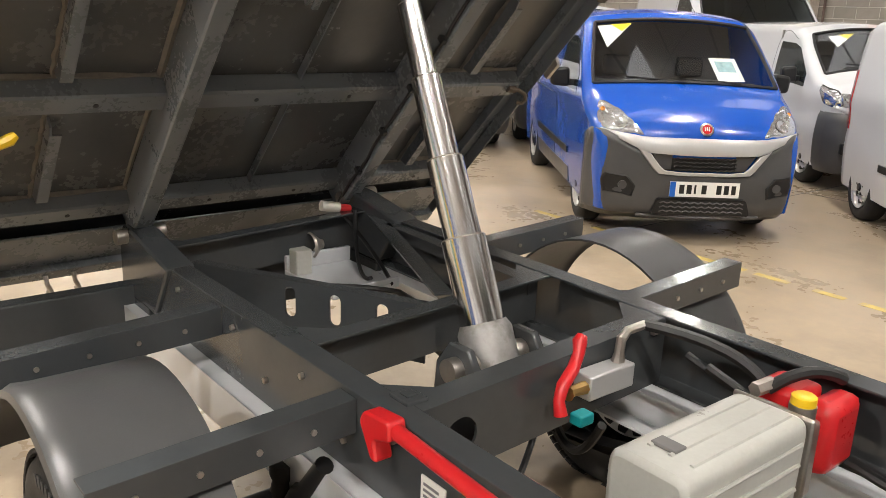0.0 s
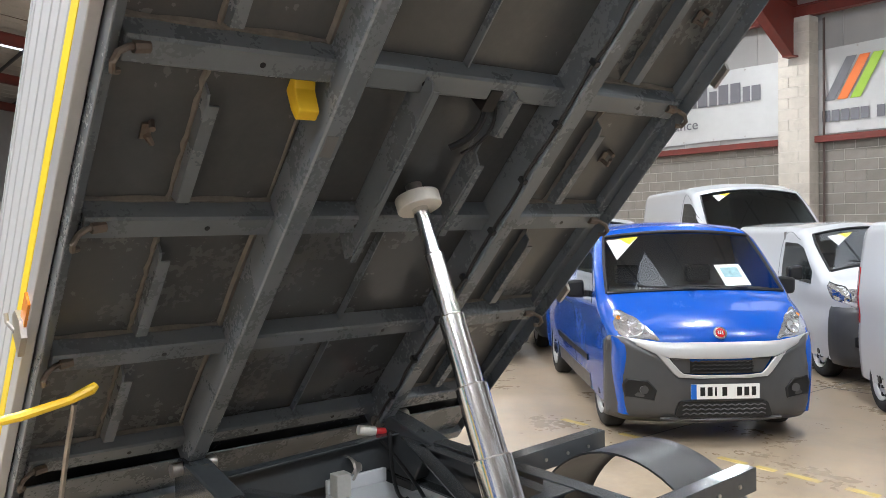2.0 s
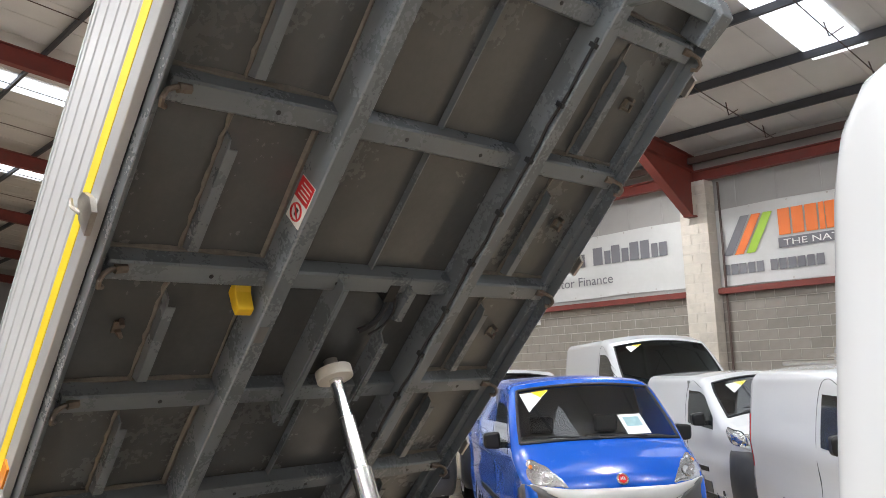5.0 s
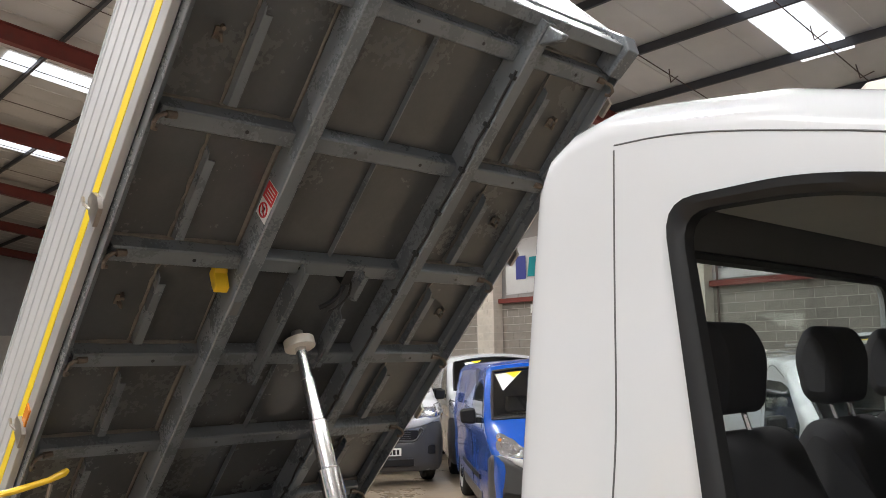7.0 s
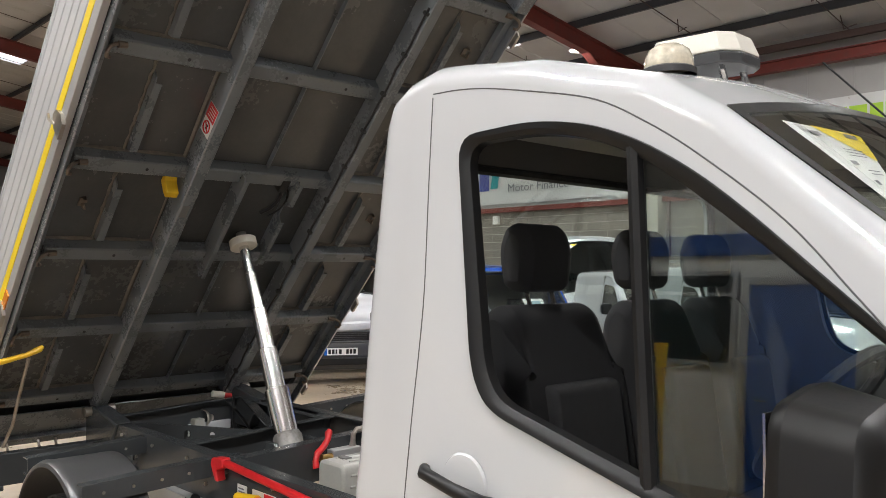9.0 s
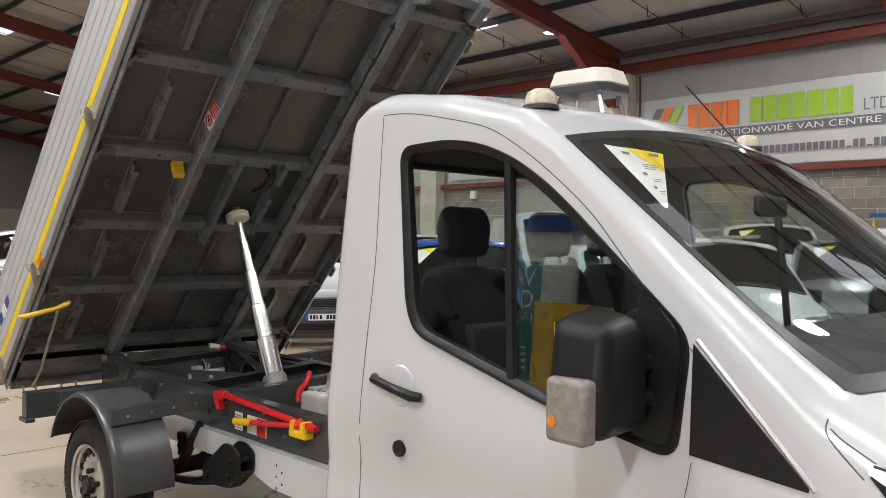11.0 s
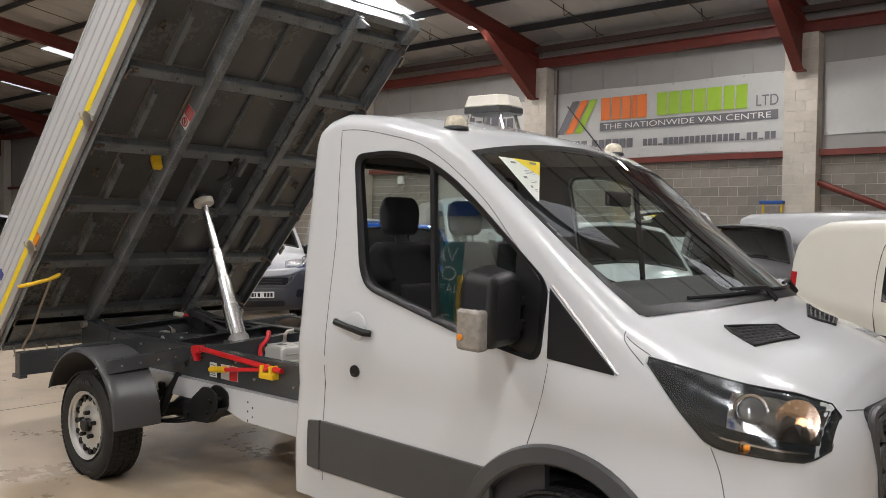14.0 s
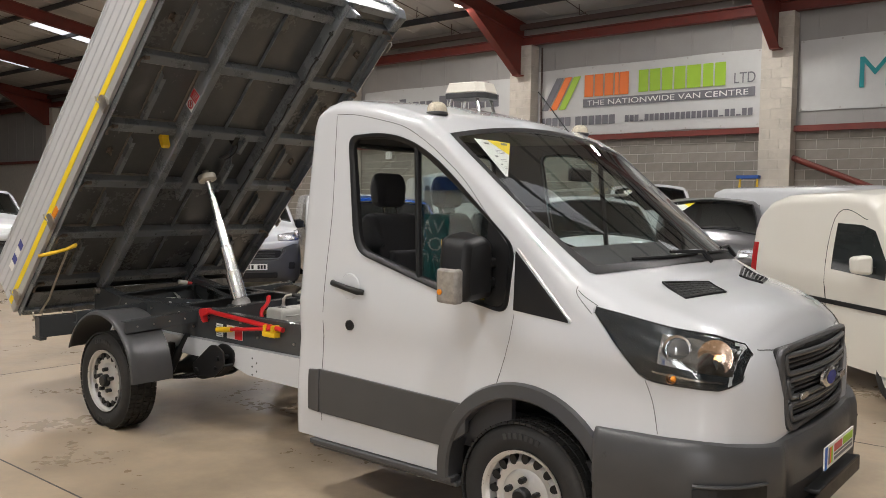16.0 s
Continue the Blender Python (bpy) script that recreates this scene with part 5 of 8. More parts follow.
for side in (-1, 1):
    run = [(x, y) for x, y in plan if 0.70 < side * y < 1.0]
    bm = bmesh.new()
    cols = []
    for i, (x, y) in enumerate(run):
        f = i / (len(run) - 1)
        f = f if side < 0 else 1 - f
        o = Vector((0.55, math.copysign(0.83, y))) * 0.022
        cols.append([bm.verts.new((x + o.x, CY + y + o.y, z)) for z in (0.44, 0.47 + 0.02 * f, 0.565 + 0.012 * f, 0.575 + 0.012 * f)])
    for p, q in zip(cols, cols[1:]):
        for k in range(3):
            bm.faces.new((p[k], q[k], q[k + 1], p[k + 1]))
    rec = part("fog_lamp_recess", bm, M_BLACK, bumper, "black fog lamp opening", smooth=False)
    x, y = run[len(run) // 2]
    part("fog_lamp", tubes([(x, CY + y, 0.515), (x + 0.024, CY + y + side * 0.022, 0.515)], 0.034, 16), M_INLAMP, rec, "small clear fog lamp")
    part("recess_lip", tubes([(x0 + 0.014, CY + y0 + math.copysign(0.02, y0), 0.59) for x0, y0 in run], 0.008, 6), M_GUARD, rec)
plate = part("number_plate", boxes((5.198, 5.206, CY - 0.26, CY + 0.26, 0.54, 0.65)), M_PAPER, bumper, "white plate printed with coloured bars", smooth=False)
part("plate_band", boxes((5.206, 5.2075, CY - 0.26, CY - 0.222, 0.54, 0.65)), M_PLATEBLUE, plate, smooth=False)
for k, (a, b, c, e, m) in enumerate(((-0.20, -0.18, 0.555, 0.635, M_GREYPRINT), (-0.175, -0.155, 0.555, 0.635, M_ORANGE), (-0.15, -0.13, 0.555, 0.635, M_GREEN), (-0.10, 0.04, 0.595, 0.635, M_RED), (0.06, 0.24, 0.595, 0.635, M_GREEN), (-0.10, 0.24, 0.578, 0.588, M_GREYPRINT), (-0.10, 0.24, 0.555, 0.57, M_GREYPRINT))):
    part("printed_bar", boxes((5.206, 5.2075, CY + a, CY + b, c, e)), m, plate, smooth=False)
# bonnet vents, wipers, aerial
def on_bonnet(x, y, up):
    v = screen_point(x, y)
    return (v.x, v.y, v.z + up)


for side in (-1, 1):
    o = 0.0 if side < 0 else -0.13
    q = [(4.47, side * (0.60 + o)), (4.58, side * (0.28 + o)), (4.695, side * (0.33 + o)), (4.615, side * (0.63 + o))]
    bm = bmesh.new()
    lo, hi = [], []
    for k in range(4):
        (xa, ya), (xb, yb) = q[k], q[(k + 1) % 4]
        for f in (0.0, 0.25, 0.5, 0.75):
            x, y = xa + (xb - xa) * f, ya + (yb - ya) * f
            lo.append(bm.verts.new(on_bonnet(x, y, -0.012)))
            hi.append(bm.verts.new(on_bonnet(x, y, 0.004)))
    for k in range(16):
        bm.faces.new((lo[k], lo[(k + 1) % 16], hi[(k + 1) % 16], hi[k]))
    bm.faces.new(hi)
    vent = part("bonnet_vent", bm, M_BLACK, cab, "black slatted bonnet vent")
    def inside(u, v):
        a = Vector(q[0]).lerp(Vector(q[1]), u)
        b = Vector(q[3]).lerp(Vector(q[2]), u)
        return a.lerp(b, v)
    for k in range(6):
        f = 0.1 + 0.8 * k / 5
        part("vent_slat", tubes([on_bonnet(*inside(u, f), 0.005) for u in np.linspace(0.03, 0.97, 5)], 0.005, 6), M_GUARD, vent)
    for k in range(9):
        f = 0.06 + 0.88 * k / 8
        part("vent_web", tubes([on_bonnet(*inside(f, u), 0.006) for u in (0.05, 0.5, 0.95)], 0.002, 5), M_BLACK, vent)
    rim = [on_bonnet(*inside(u, v), 0.006) for u, v in ((0, 0), (0.5, 0), (1, 0), (1, 0.5), (1, 1), (0.5, 1), (0, 1), (0, 0.5), (0, 0))]
    part("vent_rim", tubes(rim, 0.006, 6), M_BLACK, vent)
def above_screen(x, y, up):
    v = screen_point(x, y)
    v.z += up
    return v


for y0, y1 in ((-0.02, -0.62), (0.60, 0.04)):
    bm = bmesh.new()
    ym = y0 * 0.45 + y1 * 0.55
    edge = lambda y: cabform.ahead(4.22, y)
    tube(bm, [above_screen(edge(y0) + 0.005, y0, 0.012), above_screen(edge(y0) - 0.02, y0 * 0.9 + y1 * 0.1, 0.04), above_screen(edge(ym) - 0.045, ym, 0.03)], [0.016, 0.012, 0.008], 6)
    tube(bm, [above_screen(edge(y) - 0.035 - 0.02 * abs(y - ym), y, 0.013) for y in np.linspace(y0 * 0.85 + y1 * 0.15, y1, 9)], 0.009, 6)
    part("wiper", bm, M_BLACK, truck, "black wiper arm and blade")
part("aerial", tubes([(3.30, CY + 0.40, 2.24), (2.98, CY + 0.46, 2.56)], 0.004, 5), M_BLACK, truck)
# small light bar on its stand
bar_c = Vector((2.80, -0.03))
octagon = [(0.13, -0.11), (0.175, -0.06), (0.175, 0.06), (0.13, 0.11), (-0.13, 0.11), (-0.175, 0.06), (-0.175, -0.06), (-0.13, -0.11)]
outline = [(bar_c.x + a, bar_c.y + b) for a, b in octagon]
bar = part("light_bar", prisms(outline, "z", 2.455, 2.492), M_GUARD, truck, "small roof light bar with clear lenses", bevel=0.006)
lens = prisms(outline, "z", 2.493, 2.560)
for v in lens.verts:
    if v.co.z > 2.55:
        v.co.x, v.co.y = bar_c.x + (v.co.x - bar_c.x) * 0.84, bar_c.y + (v.co.y - bar_c.y) * 0.86
part("lens", lens, M_NYLON, bar, "clear faceted lens", smooth=False, bevel=0.006)
for a in (-0.11, 0.11):
    for b in (-0.07, 0.07):
        part("leg", tubes([(bar_c.x + a, bar_c.y + b, 2.458), (bar_c.x + a * 1.3, bar_c.y + b * 1.1, 2.345)], 0.011, 6), M_CHROME, bar)
# interior
part("cab_floor", boxes((2.46, 4.9, CY - 0.93, CY + 0.93, 0.50, 0.56), (4.35, 4.9, CY - 0.9, CY + 0.9, 0.56, 1.15)), M_DASH, truck, smooth=False)
part("door_card", boxes((2.53, 3.85, CY - 0.985, CY - 0.95, 0.56, 1.22)), M_DASH, truck, smooth=False)
part("door_card", boxes((2.53, 3.85, CY + 0.95, CY + 0.985, 0.56, 1.22)), M_DASH, truck, smooth=False)
bm = bmesh.new()
prism(bm, rounded([(3.78, 1.0), (3.70, 1.14), (3.72, 1.40), (3.80, 1.45), (3.98, 1.43), (4.20, 1.39), (4.34, 1.38), (4.34, 0.9), (3.9, 0.8)], 0.05), "y", CY - 0.92, CY + 0.92)
part("dashboard", bm, M_DASH, truck, "dark grey moulded dashboard")
part("dash_hood", prisms(rounded([(3.70, 1.36), (3.74, 1.52), (3.81, 1.56), (3.92, 1.545), (4.16, 1.42), (4.16, 1.36)], 0.03), "y", CY - 0.76, CY + 0.68), M_DASH, truck, "raised dashboard top", bevel=0.02)
bm = bmesh.new()
tube(bm, [(3.355 + 0.13 * math.cos(a), -0.42 + 0.20 * math.sin(a), 1.47 + 0.165 * math.cos(a)) for a in np.linspace(0, 2 * math.pi, 33)], 0.017, 8)
tube(bm, [(3.355, -0.61, 1.47), (3.42, -0.48, 1.43), (3.42, -0.36, 1.43), (3.355, -0.23, 1.47)], 0.020, 8)
tube(bm, [(3.42, -0.42, 1.43), (3.30, -0.42, 1.345), (3.24, -0.42, 1.32)], 0.018, 8)
tube(bm, [(3.40, -0.42, 1.44), (3.44, -0.42, 1.42)], 0.075, 16)
tube(bm, [(3.43, -0.42, 1.42), (3.80, -0.42, 1.20)], 0.05, 10)
part("steering_wheel", bm, M_GUARD, truck, "dark grey steering wheel")


def seat(y, w, label):
    bm = bmesh.new()
    prism(bm, rounded([(2.530, 0.78), (3.090, 0.84), (3.130, 0.96), (3.030, 1.0), (2.590, 0.94)], 0.05), "y", y - w / 2, y + w / 2)
    s = part("seat_cushion", bm, M_CLOTH, truck, label, bevel=0.03)
    bm = bmesh.new()
    prism(bm, rounded([(2.490, 0.92), (2.670, 0.95), (2.590, 1.45), (2.500, 1.68), (2.410, 1.70), (2.360, 1.6)], 0.06), "y", y - w / 2, y + w / 2)
    for v in bm.verts:
        if v.co.z > 1.5:
            v.co.y = y + (v.co.y - y) * 0.82
    part("backrest", bm, M_CLOTH, s, bevel=0.04)
    bm = bmesh.new()
    prism(bm, rounded([(2.590, 1.02), (2.690, 1.0), (2.630, 1.45), (2.570, 1.46)], 0.03), "y", y - w * 0.3, y + w * 0.3)
    part("backrest_panel", bm, M_CLOTH2, s, "grey woven seat panel", bevel=0.015)
    bm = bmesh.new()
    prism(bm, rounded([(2.370, 1.735), (2.470, 1.73), (2.480, 1.88), (2.440, 1.955), (2.370, 1.955), (2.340, 1.87)], 0.04), "y", y - 0.115, y + 0.115)
    h = part("headrest", bm, M_CLOTH, s, bevel=0.045)
    for d in (-0.06, 0.06):
        part("headrest_post", tubes([(2.45, y + d, 1.67), (2.42, y + d, 1.76)], 0.007, 6), M_CHROME, h)


seat(-0.39, 0.54, "black cloth driver seat")
seat(0.20, 0.44, "black cloth passenger seat")
seat(0.67, 0.42, "black cloth passenger seat")
part("seat_base", boxes((2.56, 3.1, CY - 0.72, CY + 0.86, 0.56, 0.80)), M_DASH, truck, smooth=False, bevel=0.02)
part("headliner", boxes((2.48, 3.30, CY - 0.74, CY + 0.74, 2.205, 2.22)), M_HEADLINER, truck, "grey headliner", smooth=False)
part("rear_view_mirror", boxes((3.60, 3.63, -0.09, 0.15, 1.93, 2.01)), M_BLACK, truck, bevel=0.012)
part("rear_window_frame", tubes([(2.335, y, z) for y, z in rounded([(CY - 0.86, 1.45), (CY + 0.86, 1.45), (CY + 0.80, 2.125), (CY - 0.80, 2.125)], 0.10)] + [(2.335, CY - 0.85, 1.55)], 0.016, 6), M_BLACK, truck)
part("rear_window", boxes((2.322, 2.326, CY - 0.86, CY + 0.86, 1.45, 2.125)), M_GLASS, truck, "clear rear cab window", smooth=False).visible_shadow = False
# triangular sale sticker behind the windscreen, papers on the dash
def screen_sheet(name, corners, material, parent, label="", lift=0.0):
    bm = bmesh.new()
    grid = []
    a, b, c, e = [Vector(p) for p in corners]
    for i in range(7):
        f = i / 6
        row = []
        for k in range(7):
            g = k / 6
            p = (a.lerp(b, g)).lerp(e.lerp(c, g), f)
            v = screen_point(p.x, p.y)
            v.z -= 0.006 - lift
            row.append(bm.verts.new(v))
        grid.append(row)
    for p, q in zip(grid, grid[1:]):
        for k in range(6):
            bm.faces.new((p[k], p[k + 1], q[k + 1], q[k]))
    bmesh.ops.remove_doubles(bm, verts=bm.verts, dist=1e-4)
    return part(name, bm, material, parent, label)


SA, SB, SC = Vector((3.415, -0.785)), Vector((3.485, -0.545)), Vector((3.675, -0.815))


def on_sticker(u, v):
    """The point of the triangular sticker, u along its top edge, v down to its tip."""
    return SA.lerp(SB, u).lerp(SC, v)


def sticker_quad(name, uv, material, lift):
    return screen_sheet(name, [on_sticker(u, v) for u, v in uv], material, sticker, lift=lift)


sticker = tagged(screen_sheet("sale_sticker", [SA, SB, SC, SC + (SA - SB) * 0.06], M_PAPER, None), "white and yellow triangular sticker inside the windscreen", "sticker")
sticker_quad("yellow_corner", [(0.34, 0.0), (1.0, 0.0), (1.0, 0.40), (0.98, 0.40)], M_YPRINT, 0.002)
for u0, u1, v in ((0.45, 0.80, 0.30), (0.45, 0.80, 0.34), (0.45, 0.80, 0.38), (0.5, 0.85, 0.56), (0.5, 0.85, 0.60), (0.5, 0.9, 0.76), (0.5, 0.9, 0.80)):
    sticker_quad("print_line", [(u0, v), (u1, v), (u1, v + 0.012), (u0, v + 0.012)], M_GREYPRINT, 0.003)
for u, v in ((0.26, 0.10), (0.35, 0.46), (0.4, 0.68)):
    sticker_quad("print_mark", [(u - 0.07, v), (u + 0.08, v), (u + 0.08, v + 0.05), (u - 0.07, v + 0.05)], M_GREYPRINT, 0.003)
sticker_quad("print_mark", [(0.72, 0.05), (0.90, 0.05), (0.90, 0.12), (0.72, 0.12)], M_GREYPRINT, 0.004)
for k, (x, y, r) in enumerate(((4.05, -0.05, 8), (4.10, 0.24, -6))):
    sh = tagged(part("paper_sheet", boxes((-0.15, 0.15, -0.105, 0.105, 0.0, 0.002)), M_PAPER, smooth=False), "white printed paper lying on the dashboard", "paper", "papers on the dashboard")
    sh.matrix_world = pose(x, y, 1.36 + 0.012 * k, 0, -11, r)
    bm = bmesh.new()
    for j in range(9):
        box(bm, -0.12 + 0.028 * j, -0.112 + 0.028 * j, -0.085, 0.085 - 0.03 * (j % 3), 0.002, 0.0026)
    part("print_line", bm, M_GREYPRINT, sh, smooth=False)


# the rear of the cab leans a little forward, and its nose is shorter and lower than drawn
def true_cab(p):
    x, y, z = p
    lean = 0.06 * (z - 1.75) * min(1.0, max(0.0, (2.7 - x) / 0.4))
    ahead = max(0.0, x - 2.6)
    high = min(1.0, max(0.0, (z - 0.6) / 0.6))
    return Vector((x + lean - 0.06 * ahead - 0.045 * max(0.0, x - 4.4), y, z - 0.045 * max(0.0, z - 1.25) - 0.022 * ahead * high))


for ob in set(scene.objects) - built_before:
    if ob.parent and ob.parent.matrix_basis != Matrix.Identity(4) and ob.parent != truck:
        continue
    if ob.matrix_basis == Matrix.Identity(4):
        if ob.type == "MESH":
            for v in ob.data.vertices:
                v.co = true_cab(v.co)
    else:
        ob.matrix_basis = Matrix.Translation(true_cab(ob.matrix_basis.translation) - ob.matrix_basis.translation) @ ob.matrix_basis


# ---- other vehicles ----
M_WINBLACK = mat("dark_window", (0.024, 0.028, 0.028), 0.06, vary=0.05)
M_CLEARLAMP = mat("clear_headlamp", (0.55, 0.56, 0.58), 0.12, metal=0.85, vary=0.25, scale=30)
M_REDLAMP = mat("red_lens", (0.42, 0.01, 0.012), 0.2, vary=0.1)
SMALL = [(-3.22, 1.55, 0.76, 0.24, 0.12, 0.12, 0.04), (-3.16, 1.66, 0.81, 0.24, 0.12, 0.12, 0.04), (-3.0, 1.70, 0.845, 0.24, 0.13, 0.12, 0.04), (-1.2, 1.72, 0.855, 0.24, 0.14, 0.12, 0.05), (-0.72, 1.705, 0.855, 0.24, 0.14, 0.12, 0.06), (-0.52, 1.66, 0.855, 0.24, 0.13, 0.13, 0.08), (-0.36, 1.56, 0.855, 0.24, 0.12, 0.15, 0.10), (0.16, 1.235, 0.857, 0.24, 0.12, 0.15, 0.09),
         (0.28, 1.185, 0.855, 0.24, 0.13, 0.10, 0.07), (0.44, 1.135, 0.85, 0.24, 0.13, 0.09, 0.06), (0.56, 1.085, 0.825, 0.24, 0.12, 0.08, 0.06), (0.62, 1.04, 0.79, 0.24, 0.12, 0.07, 0.05), (0.67, 0.97, 0.735, 0.24, 0.12, 0.06, 0.04), (0.70, 0.88, 0.67, 0.24, 0.12, 0.05, 0.03), (0.71, 0.80, 0.63, 0.24, 0.12, 0.05, 0.03)]
LARGE = [(-4.85, 2.30, 0.95, 0.40, 0.12, 0.12, 0.04), (-4.78, 2.44, 1.00, 0.40, 0.12, 0.14, 0.05), (-4.6, 2.48, 1.02, 0.40, 0.14, 0.14, 0.05), (-1.5, 2.50, 1.02, 0.40, 0.14, 0.14, 0.06), (-1.05, 2.42, 1.02, 0.40, 0.14, 0.14, 0.08), (-0.72, 2.22, 1.02, 0.40, 0.13, 0.15, 0.10), (0.30, 1.40, 1.02, 0.40, 0.13, 0.16, 0.10),
         (0.45, 1.30, 1.01, 0.40, 0.2, 0.18, 0.09), (0.70, 1.20, 0.98, 0.40, 0.22, 0.18, 0.08), (0.85, 1.08, 0.90, 0.40, 0.22, 0.16, 0.07), (0.93, 0.92, 0.80, 0.40, 0.2, 0.12, 0.05), (0.95, 0.80, 0.74, 0.40, 0.2, 0.1, 0.04)]


def heading(x, y, dx, dy):
    return pose(x, y, 0, 0, 0, math.degrees(math.atan2(dy, dx)))


def front_band(form, nose, off, side_x, bottom, top, bulge=0.03, n=9):
    """A bumper-like band round the nose: plan from the two sides to the front."""
    half = form.y(side_x, 0.5)
    x_end = form.rows[-1][0]
    stations = [side_x + (x_end - side_x) * f for f in (0.0, 0.3, 0.55, 0.72, 0.84, 0.93, 0.985)]
    plan = [(x, -form.y(x, 0.5)) for x in stations]
    last = plan[-1][1]
    plan += [(nose + 0.005, last * 0.90), (nose + 0.025, last * 0.65), (nose + 0.035, last * 0.35), (nose + 0.04, 0)]
    plan += [(x, -y) for x, y in plan[-2::-1]]
    bm = bmesh.new()
    rings = []
    for i, (x, y) in enumerate(plan):
        a, b = Vector(plan[max(0, i - 1)]), Vector(plan[min(len(plan) - 1, i + 1)])
        t = (b - a).normalized()
        nr = Vector((t.y, -t.x))
        ring = []
        for k in range(n):
            f = k / (n - 1)
            o = off + bulge * math.sin(math.pi * f) - (0.03 if k in (0, n - 1) else 0)
            lo, hi = bottom(y / half), top(y / half)
            ring.append(bm.verts.new((x + nr.x * o, y + nr.y * o, lo + (hi - lo) * f)))
        rings.append(ring)
    for p, q in zip(rings, rings[1:]):
        for k in range(n - 1):
            bm.faces.new((p[k], p[k + 1], q[k + 1], q[k]))
    bmesh.ops.subdivide_edges(bm, edges=bm.edges[:], cuts=1, use_grid_fill=True, smooth=0.6)
    return bm


def van(name, label, category, m, rows, paint, wb, wheel_r, glass, cladding=M_GUARD, sticker=True, fine=False, band=None, black_bumper=True, side_window=True, group="", plate=True, rear_lamp=False, hubcaps=M_RIM, mirror=M_BLACK, tumble=0.15, bow=(), face=None, rub=0.52):
    v = thing(name, label, category, m, group)
    form = Loft(rows, 0.0, waist=rows[3][1] * 0.62, tumble=tumble, reach=rows[3][1] * 0.45, bow=bow)
    x0, x1 = rows[0][0], rows[-1][0]
    xs = sorted(set([round(r[0], 3) for r in rows] + [round(x0 + (x1 - x0) * k / 50, 3) for k in range(51)] + [glass[0], glass[1]]))
    shell, gl = form.build(xs, glass)
    body = part("body", shell, paint, v)
    cut = bmesh.new()
    body.modifiers.new("thick", "SOLIDIFY").thickness = 0.02
    for ax in (0.0, -wb):
        tube(cut, [(ax, -1.5, wheel_r), (ax, 1.5, wheel_r)], wheel_r + 0.055, 28)
    cut_by(body, cut)
    body.data.shade_smooth()
    body.data.set_sharp_from_angle(angle=radians(35))
    part("windscreen", gl, M_GLASS if fine else M_DARKGLASS, v, "windscreen").visible_shadow = False
    top = rows[3][1]
    bw = rows[3][2]
    zb, zt = top * 0.60, top * 0.86
    gx = glass[0]
    wbase = glass[1]
    bm = bmesh.new()
    for e in (0, 1):
        pts = []
        for k in range(13):
            x = glass[0] + (glass[1] - glass[0]) * k / 12
            h = form.section(x)
            pts.append((form.ahead(x, h[24][0]), (1 if e else -1) * h[24][0], h[24][1] + 0.004))
        tube(bm, pts, 0.016, 6)
    for x in glass:
        h = form.section(x)
        tube(bm, [(form.ahead(x, y), -y, z + 0.004) for y, z in h[24:]] + [(form.ahead(x, y), y, z + 0.004) for y, z in h[-2:23:-1]], 0.018, 6)
    part("screen_seal", bm, M_BLACK, v)
    for side in (-1, 1):
        if side_window:
            lo = poly_line([(gx - 0.55, zb + 0.03), (wbase - 0.25, zb - 0.01)])
            hi = poly_line([(gx - 0.55, zt), (gx - 0.15, zt - 0.01), (gx + 0.05, zt - 0.06), (wbase - 0.25, zb + 0.14)])
            part("door_window", form.patch(gx - 0.55, wbase - 0.25, lo, hi, 0.003, 0.01, 14, 6, side), M_WINBLACK, v, "dark side window")
            part("door_seam", form.seam([(gx - 0.62, top * 0.2), (gx - 0.62, zt + 0.04), (gx - 0.1, zt + 0.04)], 0.005, side), M_BLACK, v)
        if fine or rear_lamp:
            part("rub_strip", form.patch(-wb + (0.05 if rub > 0.6 else wheel_r + 0.1), 0.2 if rub > 0.6 else -wheel_r - 0.1, lambda x: rub, lambda x: rub + (0.045 if rub > 0.6 else 0.06), 0.012, 0.02, 8, 2, side), M_BLACK, v)
        if fine:
            part("slide_rail", form.seam([(-wb - 0.3, 1.0), (gx - 0.75, 1.0)], 0.008, side), M_BLACK, v)
        if fine:
            part("sill_cladding", form.patch(-wb + wheel_r + 0.06, -wheel_r - 0.06, lambda x: 0.25, lambda x: 0.40, 0.006, 0.02, 8, 2, side), cladding, v)
        for ax in (0.0, -wb):
            wheel("wheel", ax, side * (bw - 0.13), wheel_r, 0.19, side, v, hubcaps, lowpoly=True)
        # mirrors
        mx, mz = wbase - 0.42, zb + 0.10
        bm = bmesh.new()
        y = form.y(mx, mz)
        prism(bm, rounded([(side * (y + 0.05), mz - 0.07), (side * (y + 0.22), mz - 0.06), (side * (y + 0.23), mz + 0.09), (side * (y + 0.06), mz + 0.11)], 0.04), "x", mx - 0.05, mx + 0.07)
        part("mirror", bm, mirror, v, "door mirror", bevel=0.025)
        part("mirror_arm", boxes((mx - 0.03, mx + 0.03, min(side * (y - 0.03), side * (y + 0.07)), max(side * (y - 0.03), side * (y + 0.07)), mz - 0.06, mz)), M_BLACK, v, bevel=0.01)
        if face:
            continue
        # headlamps
        hz = lerp_rows(rows, x1 - 0.1)[0]
        a, b = x1 - 0.40, x1 - 0.035
        kk = top / 1.72 if rows is not LARGE else 1.12
        lo = poly_line([(a, 1.02 * kk), (a + 0.13, 0.90 * kk), (b, 0.855 * kk)])
        hi = poly_line([(a, 1.075 * kk), (b - 0.15, 1.04 * kk), (b - 0.05, 0.985 * kk), (b, 0.90 * kk)])
        zc = 0.965 * kk
